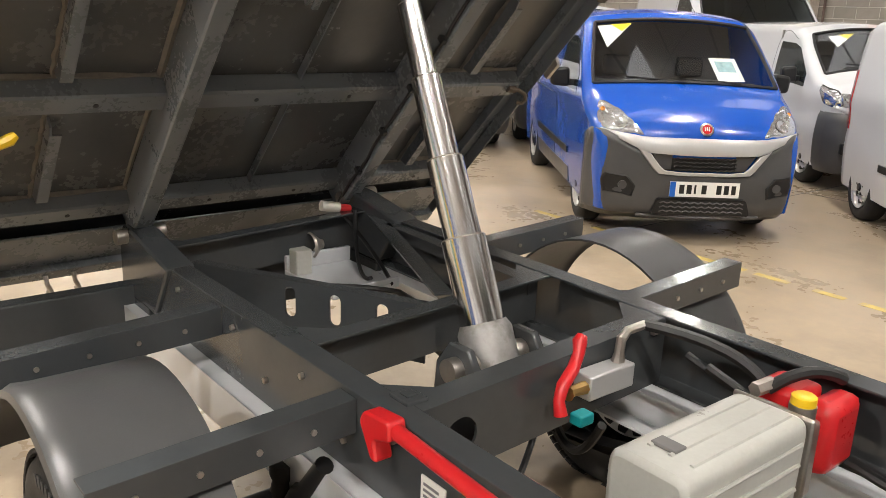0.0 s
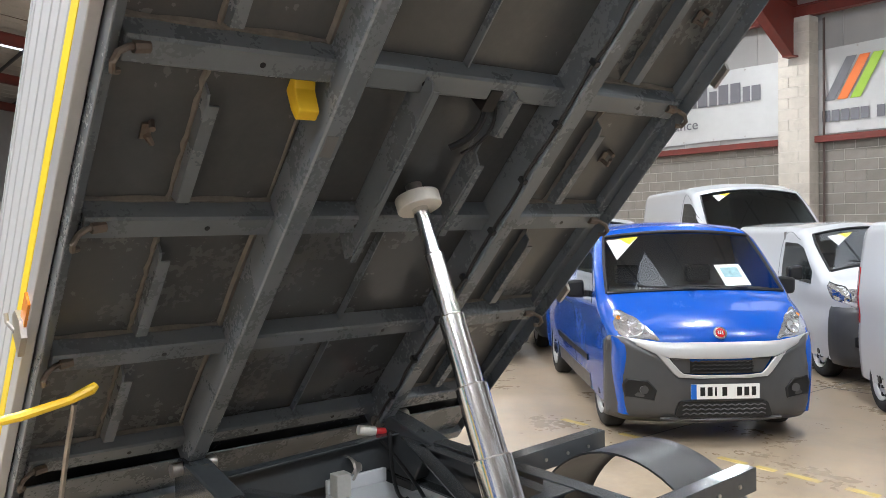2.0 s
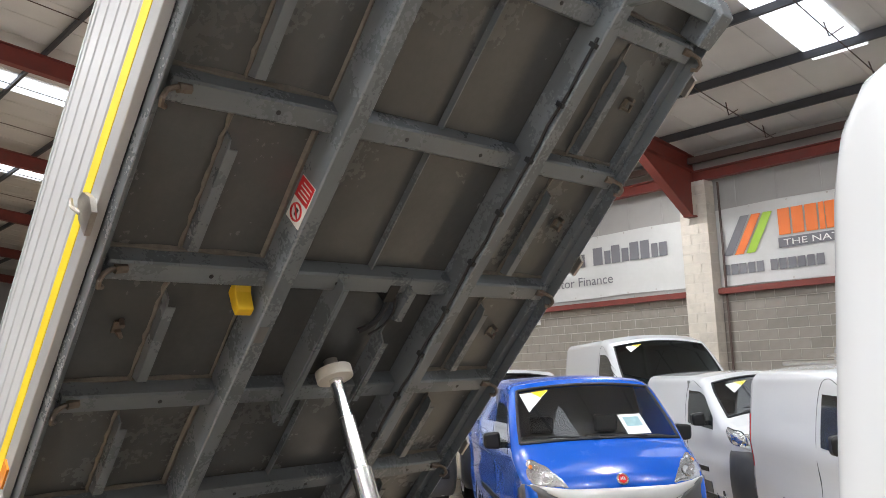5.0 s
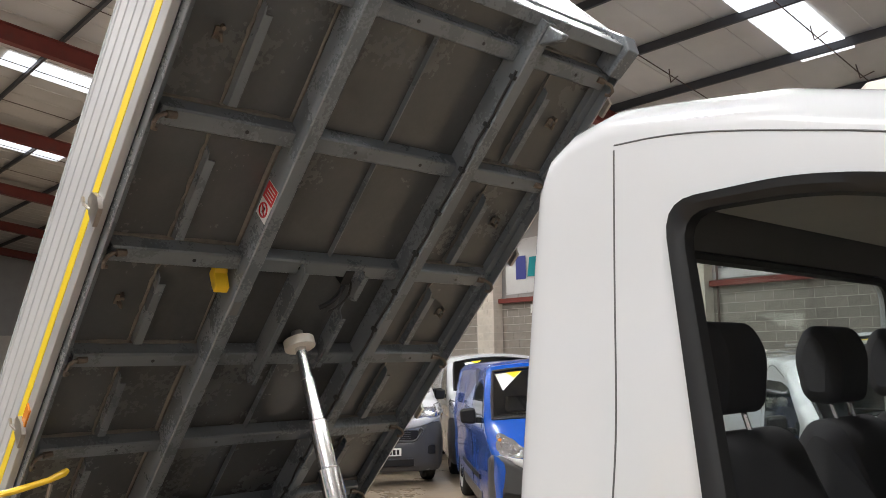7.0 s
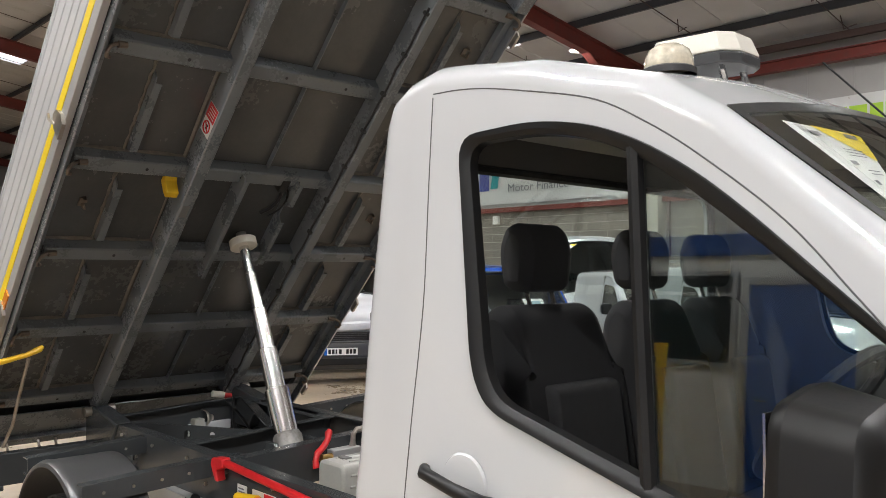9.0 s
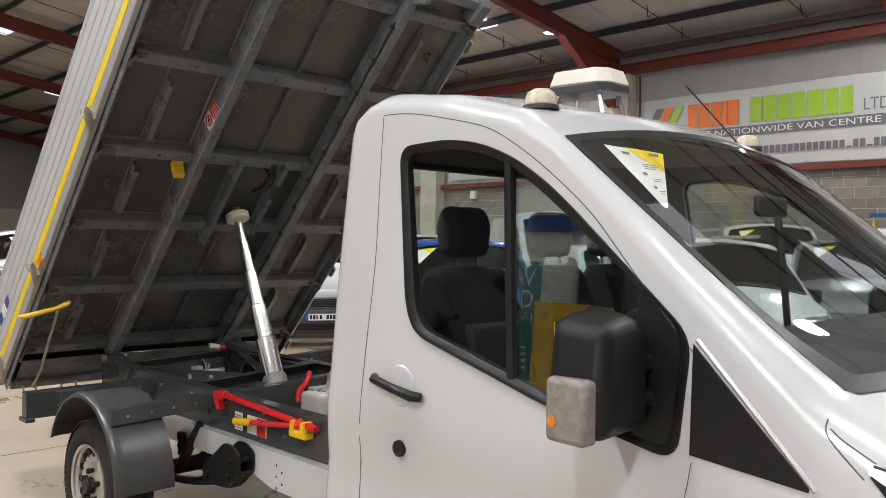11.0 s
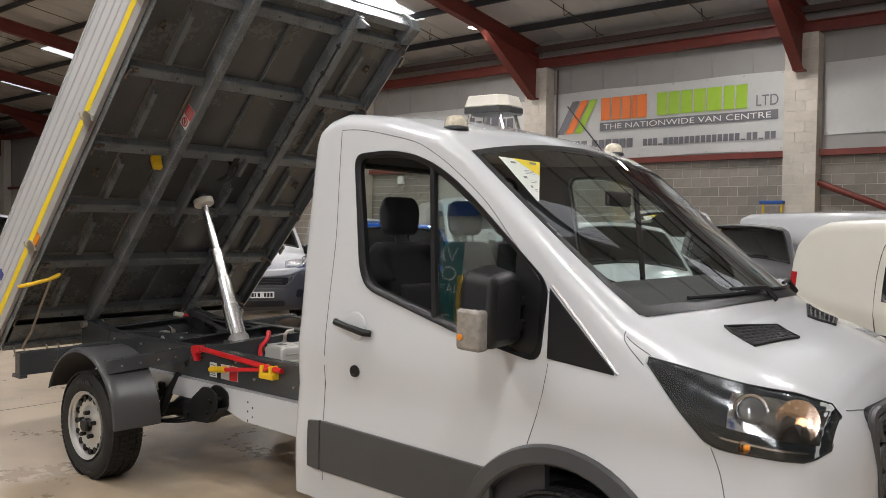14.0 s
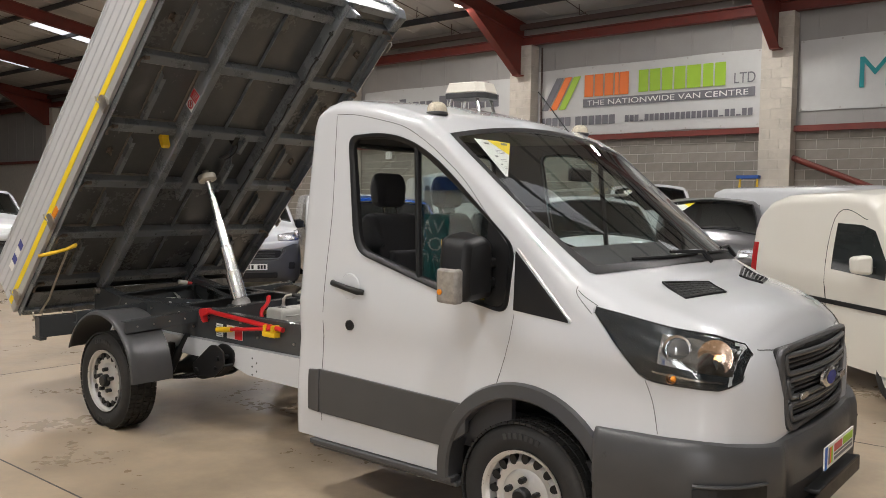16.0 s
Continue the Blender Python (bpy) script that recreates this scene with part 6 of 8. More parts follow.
        lamp = part("headlamp", form.patch(a, b, lo, hi, 0.006, 0.02, 12, 6, side), M_CLEARLAMP, v, "clear headlamp")
        part("lamp_rim", tubes([(x, side * (form.y(x, hi(x)) + 0.006), hi(x)) for x in np.linspace(a, b, 9)], 0.008, 6), M_BLACK, lamp)
        for xx, zz, r in ((b - 0.13, zc - 0.03, 0.055), (b - 0.04, zc - 0.07, 0.035)):
            o = part("reflector", lathe([(0.012, r), (0.014, r * 0.9), (0.002, r * 0.3), (0.0, 0)], 18, "z"), M_INLAMP, lamp)
            o.matrix_local = Matrix.Translation((xx, side * (form.y(xx, zz) + 0.004), zz)) @ Vector((0.65, side * 0.75, 0.15)).to_track_quat("Z", "Y").to_matrix().to_4x4()
        # the part of the lamp that looks forward, on the slope of the nose
        bm = bmesh.new()
        ya, yb = form.y(x1 - 0.03, 0.6) * 0.62, form.y(x1 - 0.08, 0.6) * 0.985
        rings = []
        for i in range(9):
            y = ya + (yb - ya) * i / 8
            ring = []
            for e in range(7):
                x = x1 - 0.012 - (0.045 + 0.075 * i / 8) * e / 6
                sec = form.section(x)
                z = sec[-1][1]
                for (y0, z0), (y1, z1) in zip(sec, sec[1:]):
                    if y1 <= y <= y0 and z0 > 0.5:
                        z = z0 + (z1 - z0) * (y0 - y) / max(1e-6, y0 - y1)
                        break
                ring.append(bm.verts.new((x + 0.016, side * y, max(z, 0.84 * kk) + 0.006)))
            rings.append(ring)
        for p, q in zip(rings, rings[1:]):
            for e in range(6):
                bm.faces.new((p[e], p[e + 1], q[e + 1], q[e]))
        front = part("lamp_front", bm, M_CLEARLAMP, lamp, "clear front face of the headlamp")
        front.modifiers.new("thick", "SOLIDIFY").thickness = 0.02
        if rear_lamp:
            part("tail_lamp", form.patch(x0 + 0.035, x0 + 0.17, lambda x: top * 0.42, lambda x: top * 0.72, 0.008, 0.03, 4, 6, side), M_REDLAMP, v, "red tail lamp")
    half = form.y(0.4, 0.5)
    k = top / 1.72
    if face:
        face(v, form, band or paint, cladding)
        plate = False
    if rows is LARGE:
        k = 1.12
    if not face:
        if black_bumper:
            part("front_bumper", front_band(form, x1 + 0.01, 0.015, wheel_r + 0.07, lambda f: 0.20 * k, lambda f: (0.60 + 0.255 * min(1.0, max(0.0, (abs(f) - 0.48) / 0.22)) ** 1.5) * k), cladding, v, "dark grey plastic bumper")
        part("front_band", front_band(form, x1 + 0.012, 0.012, x1 - 0.12, lambda f: (0.71 + 0.15 * abs(f) ** 3) * k, lambda f: (0.855 + 0.045 * abs(f) ** 2) * k, 0.02, 6), band or paint, v, "painted band below the bonnet")
        g = part("grille", boxes((x1 + 0.02, x1 + 0.06, -0.46 * k, 0.46 * k, 0.595 * k, 0.72 * k)), M_BLACK, v, "black mesh grille", bevel=0.015)
        for j in range(4):
            part("grille_bar", boxes((x1 + 0.06, x1 + 0.067, -0.36 * k, 0.36 * k, (0.612 + 0.026 * j) * k, (0.62 + 0.026 * j) * k)), M_GUARD, g)
        part("grille_surround", tubes([(x1 + 0.055, y * k, z * k) for y, z in rounded([(-0.54, 0.735), (-0.43, 0.58), (0.43, 0.58), (0.54, 0.735)], 0.05)], 0.018 * k, 8), band or cladding, v)
        part("lower_grille", boxes((x1 + 0.05, x1 + 0.112, -0.40 * k, 0.40 * k, 0.265 * k, 0.365 * k)), M_BLACK, v, bevel=0.015)
        for y in (-0.62 * k, 0.62 * k):
            part("fog_recess", boxes((x1 - 0.06, x1 + 0.048, y - 0.085, y + 0.085, 0.41 * k, 0.53 * k)), M_BLACK, v, bevel=0.02)
    if plate:
        pl = part("number_plate", boxes((x1 + 0.112, x1 + 0.12, -0.26, 0.26, 0.405 * k, 0.405 * k + 0.11)), M_PAPER, v, "white number plate with plain bars", smooth=False)
        part("plate_band", boxes((x1 + 0.12, x1 + 0.1215, -0.26, -0.215, 0.405 * k, 0.405 * k + 0.11)), M_PLATEBLUE, pl, smooth=False)
        for j, w in enumerate((0.05, 0.05, 0.03, 0.05, 0.0, 0.05, 0.05, 0.05)):
            if w:
                y = -0.195 + 0.055 * j
                part("plate_bar", boxes((x1 + 0.12, x1 + 0.1215, y, y + w * 0.8, 0.405 * k + 0.02, 0.405 * k + 0.09)), M_BLACK, pl, smooth=False)
    if sticker:
        xa, xb = glass[0] + (0.03 if face else 0.06), glass[0] + (0.25 if face else 0.24)
        def sp(x, y):
            h = form.section(x)
            t, w, sl, cw, ch, cr = lerp_rows(rows, x)
            return (form.ahead(x, y), y, t - cr * (abs(y) / h[24][0]) ** 2 + (0.004 if not fine else -0.004))
        ys = (-0.78 if face else -0.62) * bw
        bm = bmesh.new()
        q = [sp(xa, ys), sp(xa, ys + 0.30), sp(xb, ys + 0.05)]
        bm.faces.new([bm.verts.new(p) for p in q])
        s = part("sale_sticker", bm, M_PAPER, v, "white and yellow triangular sticker", smooth=False)
        bm = bmesh.new()
        f = lambda p: (p[0], p[1], p[2] + 0.003)
        bm.faces.new([bm.verts.new(f(p)) for p in (sp(xa, ys + 0.12), sp(xa, ys + 0.30), sp(xa + 0.075, ys + 0.20))])
        part("yellow_corner", bm, M_YPRINT, s, smooth=False)
    for y0, y1 in ((-0.05, -0.60), (0.50, -0.02)):
        h = lerp_rows(rows, wbase)
        part("wiper", tubes([(form.ahead(wbase, y0 * bw) + 0.03, y0 * bw, h[0] + 0.01), (form.ahead(wbase, y1 * bw) - 0.06, y1 * bw, h[0] + 0.03)], 0.010, 6), M_BLACK, v)
    if fine:
        part("dash", boxes((wbase - 0.45, wbase - 0.05, -bw + 0.08, bw - 0.08, top * 0.4, top * 0.66)), M_DASH, v, bevel=0.04)
        for y in (-0.36, 0.36):
            bm = bmesh.new()
            prism(bm, rounded([(gx - 0.45, 0.5), (gx - 0.25, 0.5), (gx - 0.35, 1.18), (gx - 0.48, 1.2)], 0.05), "y", y - 0.23, y + 0.23)
            prism(bm, rounded([(gx - 0.47, 1.22), (gx - 0.38, 1.22), (gx - 0.38, 1.40), (gx - 0.46, 1.41)], 0.04), "y", y - 0.13, y + 0.13)
            part("seat", bm, M_CLOTH, v, bevel=0.03)
        bm = bmesh.new()
        cxw = wbase - 0.55
        tube(bm, [(cxw + 0.07 * math.cos(a), -0.36 + 0.18 * math.sin(a), 1.03 + 0.16 * math.cos(a)) for a in np.linspace(0, 2 * math.pi, 21)], 0.014, 6)
        tube(bm, [(cxw, -0.52, 1.03), (cxw + 0.05, -0.36, 1.0), (cxw, -0.20, 1.03)], 0.014, 6)
        part("steering_wheel", bm, M_BLACK, v)
        part("bulkhead", boxes((gx - 0.62, gx - 0.58, -bw + 0.06, bw - 0.06, 0.4, top - 0.12)), M_TRIM, v, smooth=False)
    return v, form


SMALL_BLUE = [(-3.40, 1.66, 0.80, 0.24, 0.12, 0.12, 0.04), (-3.34, 1.78, 0.86, 0.24, 0.12, 0.12, 0.04), (-3.15, 1.815, 0.845, 0.24, 0.13, 0.12, 0.04), (-1.2, 1.840, 0.872, 0.24, 0.14, 0.12, 0.05), (-0.78, 1.835, 0.872, 0.24, 0.14, 0.12, 0.05), (-0.62, 1.805, 0.872, 0.24, 0.12, 0.11, 0.05), (-0.50, 1.745, 0.872, 0.24, 0.10, 0.11, 0.05),
              (0.08, 1.240, 0.875, 0.24, 0.09, 0.14, 0.035), (0.14, 1.205, 0.875, 0.24, 0.12, 0.14, 0.035), (0.26, 1.155, 0.875, 0.24, 0.15, 0.13, 0.035), (0.40, 1.085, 0.872, 0.24, 0.17, 0.12, 0.04), (0.50, 1.015, 0.855, 0.24, 0.17, 0.11, 0.04), (0.56, 0.955, 0.845, 0.24, 0.17, 0.10, 0.04), (0.60, 0.885, 0.825, 0.24, 0.17, 0.09, 0.03), (0.615, 0.80, 0.81, 0.24, 0.16, 0.08, 0.02), (0.62, 0.70, 0.80, 0.24, 0.16, 0.06, 0.02)]
BLUE_BOW = [(-3.5, 0.0), (-0.9, 0.0), (-0.5, 0.07), (0.08, 0.16), (0.40, 0.17), (0.62, 0.17)]


def nose_loop(pairs, off, out):
    """A raised strip on the nose between the lines of (outer, inner) points, each (y, z)."""
    bm = bmesh.new()
    rows = []
    for a, b in pairs:
        row = []
        for f, o in ((0.0, -0.03), (0.0, 0.6), (0.12, 1.0), (0.88, 1.0), (1.0, 0.6), (1.0, -0.03)):
            y, z = a[0] + (b[0] - a[0]) * f, a[1] + (b[1] - a[1]) * f
            row.append(bm.verts.new((off(y, z) + out * o, y, z)))
        rows.append(row)
    for p, q in zip(rows, rows[1:]):
        for k in range(5):
            bm.faces.new((p[k], p[k + 1], q[k + 1], q[k]))
    return bm


def round_face(v, form, band, cladding):
    """The nose of the small blue van: tall lamps, a band that loops round the grille, a deep bumper."""
    def nose(y, z=0.5):
        return 0.812 - 0.075 * min(1.0, abs(y) / 0.55) ** 2 - 0.15 * max(0.0, (abs(y) - 0.50) / 0.36) ** 2 - 0.10 * max(0.0, (abs(y) - 0.74) / 0.12) ** 2 + 0.03 * math.sin(min(1.0, max(0.0, (z - 0.18) / 0.6)) * math.pi)
    # bumper: a shell that follows the nose, its top rising to the lamps
    bm = bmesh.new()
    ys = [-0.862 + 1.724 * i / 48 for i in range(49)]
    plan = [(0.38, -0.890), (0.44, -0.885), (0.48, -0.875)] + [(None, y) for y in ys] + [(0.48, 0.875), (0.44, 0.885), (0.38, 0.890)]
    rows = []
    for x, y in plan:
        a = abs(y)
        top = 0.585 if a < 0.36 else 0.585 + (a - 0.36) * 1.55 if a < 0.46 else min(0.885, 0.74 + (a - 0.46) * 0.45)
        if x is not None:
            top = 0.885 - (0.50 - x) * 0.5
        row = []
        for k in range(11):
            z = 0.175 + (top - 0.175) * k / 10
            px = nose(y, z) if x is None else x
            tuck = 0.10 * max(0.0, (0.27 - z) / 0.1) ** 2
            row.append(bm.verts.new((px - tuck, y * (1 - 0.02 * max(0.0, (0.27 - z) / 0.1)), z)))
        rows.append(row)
    for p, q in zip(rows, rows[1:]):
        for k in range(10):
            bm.faces.new((p[k], p[k + 1], q[k + 1], q[k]))
    bumper = part("front_bumper", bm, cladding, v, "dark grey plastic bumper")
    bumper.modifiers.new("thick", "SOLIDIFY").thickness = 0.025
    # band: slim under the lamps, looped round the grille
    top = [(-0.81, 0.893), (-0.66, 0.872), (-0.50, 0.852), (-0.40, 0.850), (-0.2, 0.852), (0, 0.853), (0.2, 0.852), (0.40, 0.850), (0.50, 0.852), (0.66, 0.872), (0.81, 0.893)]
    low = [(-0.81, 0.880), (-0.66, 0.815), (-0.52, 0.752), (-0.44, 0.728), (-0.2, 0.722), (0, 0.720), (0.2, 0.722), (0.44, 0.728), (0.52, 0.752), (0.66, 0.815), (0.81, 0.880)]
    part("front_band", nose_loop(list(zip(top, low)), lambda y, z: nose(y, 0.6) - 0.035 * max(0.0, (z - 0.72) / 0.13), 0.016), band, v, "silver band below the bonnet")
    loop = [((-0.54, 0.765), (-0.44, 0.727)), ((-0.47, 0.68), (-0.41, 0.69)), ((-0.41, 0.605), (-0.355, 0.625)), ((-0.37, 0.570), (-0.32, 0.598)), ((-0.2, 0.562), (-0.2, 0.588)), ((0.2, 0.562), (0.2, 0.588)), ((0.37, 0.570), (0.32, 0.598)), ((0.41, 0.605), (0.355, 0.625)), ((0.47, 0.68), (0.41, 0.69)), ((0.54, 0.765), (0.44, 0.727))]
    part("grille_surround", nose_loop(loop, lambda y, z: nose(y, 0.5), 0.02), band, v, "silver loop round the grille")
    g = part("grille", prisms(rounded([(-0.43, 0.728), (-0.33, 0.59), (0.33, 0.59), (0.43, 0.728)], 0.02), "x", 0.72, 0.775), M_BLACK, v, "black honeycomb grille")
    for j in range(4):
        z = 0.607 + 0.03 * j
        part("grille_bar", tubes([(nose(y, 0.5) - 0.004, y, z + 0.007 * (1 if i % 2 else -1)) for i, y in enumerate(np.linspace(-0.25, 0.25, 21))], 0.006, 5), M_BLACK, g)
    for sd in (-1, 1):
        part("grille_cheek", prisms([(sd * 0.26, 0.60), (sd * 0.34, 0.60), (sd * 0.41, 0.715), (sd * 0.26, 0.715)], "x", 0.77, 0.785), M_GUARD, g)
    lg = part("lower_grille", prisms(rounded([(-0.40, 0.245), (0.40, 0.245), (0.36, 0.375), (-0.36, 0.375)], 0.03), "x", 0.79, 0.842), M_BLACK, v, "black lower grille")
    for j in range(3):
        part("grille_bar", tubes([(0.846 - 0.05 * y * y, y, 0.275 + 0.035 * j + 0.007 * (1 if i % 2 else -1)) for i, y in enumerate(np.linspace(-0.34, 0.34, 23))], 0.006, 5), M_GUARD, lg)
    part("bumper_lip", tubes([(nose(y, 0.2) + 0.012, y, 0.222) for y in np.linspace(-0.5, 0.5, 13)], 0.014, 6), cladding, v)
    for sd in (-1, 1):
        q = [(sd * 0.55, 0.37), (sd * 0.77, 0.39), (sd * 0.80, 0.49), (sd * 0.76, 0.55), (sd * 0.60, 0.54), (sd * 0.53, 0.46)]
        bm = bmesh.new()
        c = (sum(p[0] for p in q) / 6, sum(p[1] for p in q) / 6)
        rings = []
        for f, o in ((1.0, 0.004), (0.88, 0.014), (0.74, 0.006), (0.62, 0.003), (0.0, 0.003)):
            rings.append([bm.verts.new((nose(c[0] + (y - c[0]) * f, c[1] + (z - c[1]) * f) + o, c[0] + (y - c[0]) * f, c[1] + (z - c[1]) * f)) for y, z in q])
        for p, w in zip(rings, rings[1:]):
            for i in range(6):
                bm.faces.new((p[i], p[(i + 1) % 6], w[(i + 1) % 6], w[i]))
        bmesh.ops.remove_doubles(bm, verts=bm.verts, dist=1e-4)
        rec = part("fog_recess", bm, M_BLACK, v, "black fog lamp recess")
        part("fog_lamp", tubes([(nose(sd * 0.62, 0.46) - 0.02, sd * 0.63, 0.46), (nose(sd * 0.62, 0.46) + 0.008, sd * 0.63, 0.46)], 0.035, 14), M_GUARD, rec)
        outline = rounded([(sd * 0.475, 0.853), (sd * 0.66, 0.872), (sd * 0.80, 0.893), (sd * 0.825, 0.96), (sd * 0.795, 1.085), (sd * 0.745, 1.09), (sd * 0.64, 1.035), (sd * 0.55, 0.95)], 0.035, 3)
        lamp = part("headlamp", form.face_plate(outline, 0.016, 0.05), M_CLEARLAMP, v, "clear teardrop headlamp")
        for y, z, r, m in ((0.66, 0.945, 0.062, M_INLAMP), (0.735, 1.02, 0.035, M_INLAMP), (0.775, 1.03, 0.018, M_AMBER)):
            o = part("reflector", lathe([(0.0, r), (0.006, r * 0.95), (0.002, r * 0.8), (-0.004, r * 0.3), (-0.004, 0)], 20, "x"), m, lamp)
            o.matrix_local = Matrix.Translation((form.front_x(sd * y, z) + 0.022, sd * y, z)) @ Matrix.Rotation(radians(-42), 4, "Y") @ Matrix.Rotation(radians(sd * 20), 4, "Z")
    pl = part("number_plate", boxes((0.865, 0.873, -0.28, 0.28, 0.40, 0.52)), M_PAPER, v, "white number plate with plain bars", smooth=False)
    part("plate_band", boxes((0.873, 0.8745, -0.28, -0.235, 0.40, 0.52)), M_PLATEBLUE, pl, smooth=False)
    for j, w in enumerate((0.05, 0.05, 0.02, 0.05, 0.0, 0.05, 0.05, 0.045)):
        if w:
            y = -0.205 + 0.06 * j
            part("plate_bar", boxes((0.873, 0.8745, y, y + w * 0.8, 0.425, 0.497)), M_BLACK, pl, smooth=False)


blue, bform = van("small_van", "blue small panel van with silver band and dark bumper", "van", heading(-2.44, 4.79, 0.80, -0.60), SMALL_BLUE, M_BLUE, 2.70, 0.325, (-0.50, 0.08), fine=True, band=M_SILVER, tumble=0.20, bow=BLUE_BOW, face=round_face)
bz = bform.front_x(0.0, 0.915)
b = part("round_badge", lathe([(0, 0.058), (0.01, 0.056), (0.014, 0.047), (0.015, 0)], 24, "x"), M_CHROME, blue, "chrome ringed red badge")
badge_pose = Matrix.Translation((bz + 0.002, 0, 0.918)) @ Matrix.Rotation(radians(-30), 4, "Y")
b.matrix_local = badge_pose
part("badge_field", lathe([(0.0155, 0.040), (0.017, 0)], 24, "x"), M_REDLAMP, blue).matrix_local = badge_pose
for k in range(3):
    part("badge_bar", boxes((0.017, 0.019, -0.022 + 0.016 * k, -0.012 + 0.016 * k, -0.016, 0.016)), M_CHROME, blue, smooth=False).matrix_local = badge_pose
pp = part("screen_paper", boxes((-0.14, 0.14, -0.13, 0.13, 0, 0.003)), M_PAPER, blue, "white paper notice behind the windscreen", smooth=False)
pp.matrix_local = pose(-0.10, 0.42, 1.34, 0, 41, 12)
part("print_block", boxes((-0.10, 0.03, -0.09, 0.09, 0.003, 0.004)), M_TEALPALE, pp, smooth=False)
v2, _ = van("small_van", "white small panel van with dark bumper parked facing out", "van", heading(-2.30, 8.45, 0.775, -0.632), [(x, t * 1.05, w, s, cw, ch, cr) for x, t, w, s, cw, ch, cr in SMALL], M_WHITE, 2.51, 0.305, (-0.50, 0.12), fine=True)
van("small_van", "white small panel van seen along its side", "van", heading(0.85, 5.25, 0.70, -0.71), [(x, t * 1.09, w, s, cw, ch, cr) for x, t, w, s, cw, ch, cr in SMALL], M_WHITE, 2.55, 0.31, (-0.50, 0.12), rear_lamp=True, sticker=False, plate=False)
OFF_WHITE = [(-2.62, 1.44, 0.81, 0.24, 0.10, 0.12, 0.04), (-2.59, 1.60, 0.835, 0.24, 0.12, 0.12, 0.04), (-2.52, 1.74, 0.85, 0.24, 0.14, 0.12, 0.04), (-2.36, 1.86, 0.855, 0.24, 0.14, 0.12, 0.04), (-2.10, 1.92, 0.855, 0.24, 0.15, 0.12, 0.04), (-1.6, 1.945, 0.855, 0.24, 0.15, 0.12, 0.05)] + [(x * 0.82, t * 1.135, w, s, cw, ch, cr) for x, t, w, s, cw, ch, cr in SMALL[3:]]
van("small_van", "off-white small van with a dark rub strip", "van", heading(5.13, 4.42, 0.719, -0.695), OFF_WHITE, M_CREAM, 2.15, 0.315, (-0.42, 0.11), rear_lamp=True, sticker=False, mirror=M_CREAM, rub=0.80)
van("large_van", "tall white long panel van parked near the wall", "van", heading(-5.2, 10.75, 0.775, -0.632), LARGE, M_WHITE, 3.8, 0.34, (-0.95, 0.25))
MID = [(x * 1.12, t * 1.13, w * 1.08, s, cw, ch, cr) for x, t, w, s, cw, ch, cr in SMALL]
van("medium_van", "white medium panel van with black mirrors", "van", heading(-6.25, 7.75, 0.80, -0.60), MID, M_WHITE, 2.9, 0.32, (-0.56, 0.134))
van("medium_van", "white van with a large dark grille and bumper", "van", heading(-7.05, 5.75, 0.86, -0.51), MID, M_WHITE, 2.9, 0.33, (-0.56, 0.134), sticker=False)
van("grey_van", "metallic grey small van facing the camera", "van", heading(0.92, 8.75, 0.35, -0.937), [(x * 0.9 if x < 0 else x, t * 1.105, w, s, cw, ch, cr) for x, t, w, s, cw, ch, cr in SMALL], M_GREY, 2.5, 0.31, (-0.50, 0.12), fine=True, band=M_GREY)
van("medium_van", "white panel van parked along the block wall", "van", heading(3.8, 10.2, 0.93, -0.37), [(x, t * 1.1, w, s, cw, ch, cr) for x, t, w, s, cw, ch, cr in MID], M_WHITE, 2.9, 0.31, (-0.56, 0.134), rear_lamp=True)
van("medium_van", "white high-roofed van close to the wall", "van", heading(-1.88, 12.58, 0.50, -0.866), [(x, t * 1.16, w, s, cw, ch, cr) for x, t, w, s, cw, ch, cr in MID], M_WHITE, 2.9, 0.32, (-0.56, 0.134))
for x, y in ((-13.0, 3.2), (-13.4, 0.6), (-14.0, -2.2), (-13.2, 6.6)):
    van("medium_van", "white panel van parked far down the hall", "van", heading(x, y, 0.98, -0.17), MID, M_WHITE if y > 0 else M_GREY, 2.9, 0.32, (-0.56, 0.134), plate=False, group="vans down the hall")
# roof bars on the van behind
rack = thing("roof_rack", "aluminium roof bars on a white van", "roof rack")
for x in (-1.0, -2.2):
    part("bar", tubes([(0.85 + 0.70 * x - 0.71 * -0.62, 5.25 - 0.71 * x + 0.70 * -0.62, 1.955), (0.85 + 0.70 * x - 0.71 * 0.62, 5.25 - 0.71 * x + 0.70 * 0.62, 1.955)][::-1], 0.018, 8), M_STEEL, rack)
for s in (-0.6, 0.6):
    part("rail", tubes([(0.85 + 0.70 * -0.8 + 0.71 * s, 5.25 - 0.71 * -0.8 + 0.70 * s, 1.885), (0.85 + 0.70 * -2.5 + 0.71 * s, 5.25 - 0.71 * -2.5 + 0.70 * s, 1.885)], 0.02, 8), M_STEEL, rack)


# ---- on the truck's frame: tank, valves, hoses, levers, axle ----
tank = bmesh.new()
prism(tank, rounded([(0.985, 0.64), (1.165, 0.64), (1.172, 0.90), (1.155, 0.922), (1.0, 0.922), (0.982, 0.90)], 0.025), "y", -0.212, 0.235)
tk = part("oil_tank", tank, M_TANK, truck, "milky plastic oil tank", bevel=0.014)
for x in (1.035, 1.085, 1.135):
    part("tank_rib", tubes([(x, -0.15, 0.921), (x, 0.21, 0.921)], 0.006, 6), M_TANK, tk)
for z in (0.70, 0.76, 0.82, 0.87):
    part("tank_rib", tubes([(1.171, -0.17, z), (1.171, 0.21, z)], 0.006, 6), M_TANK, tk)
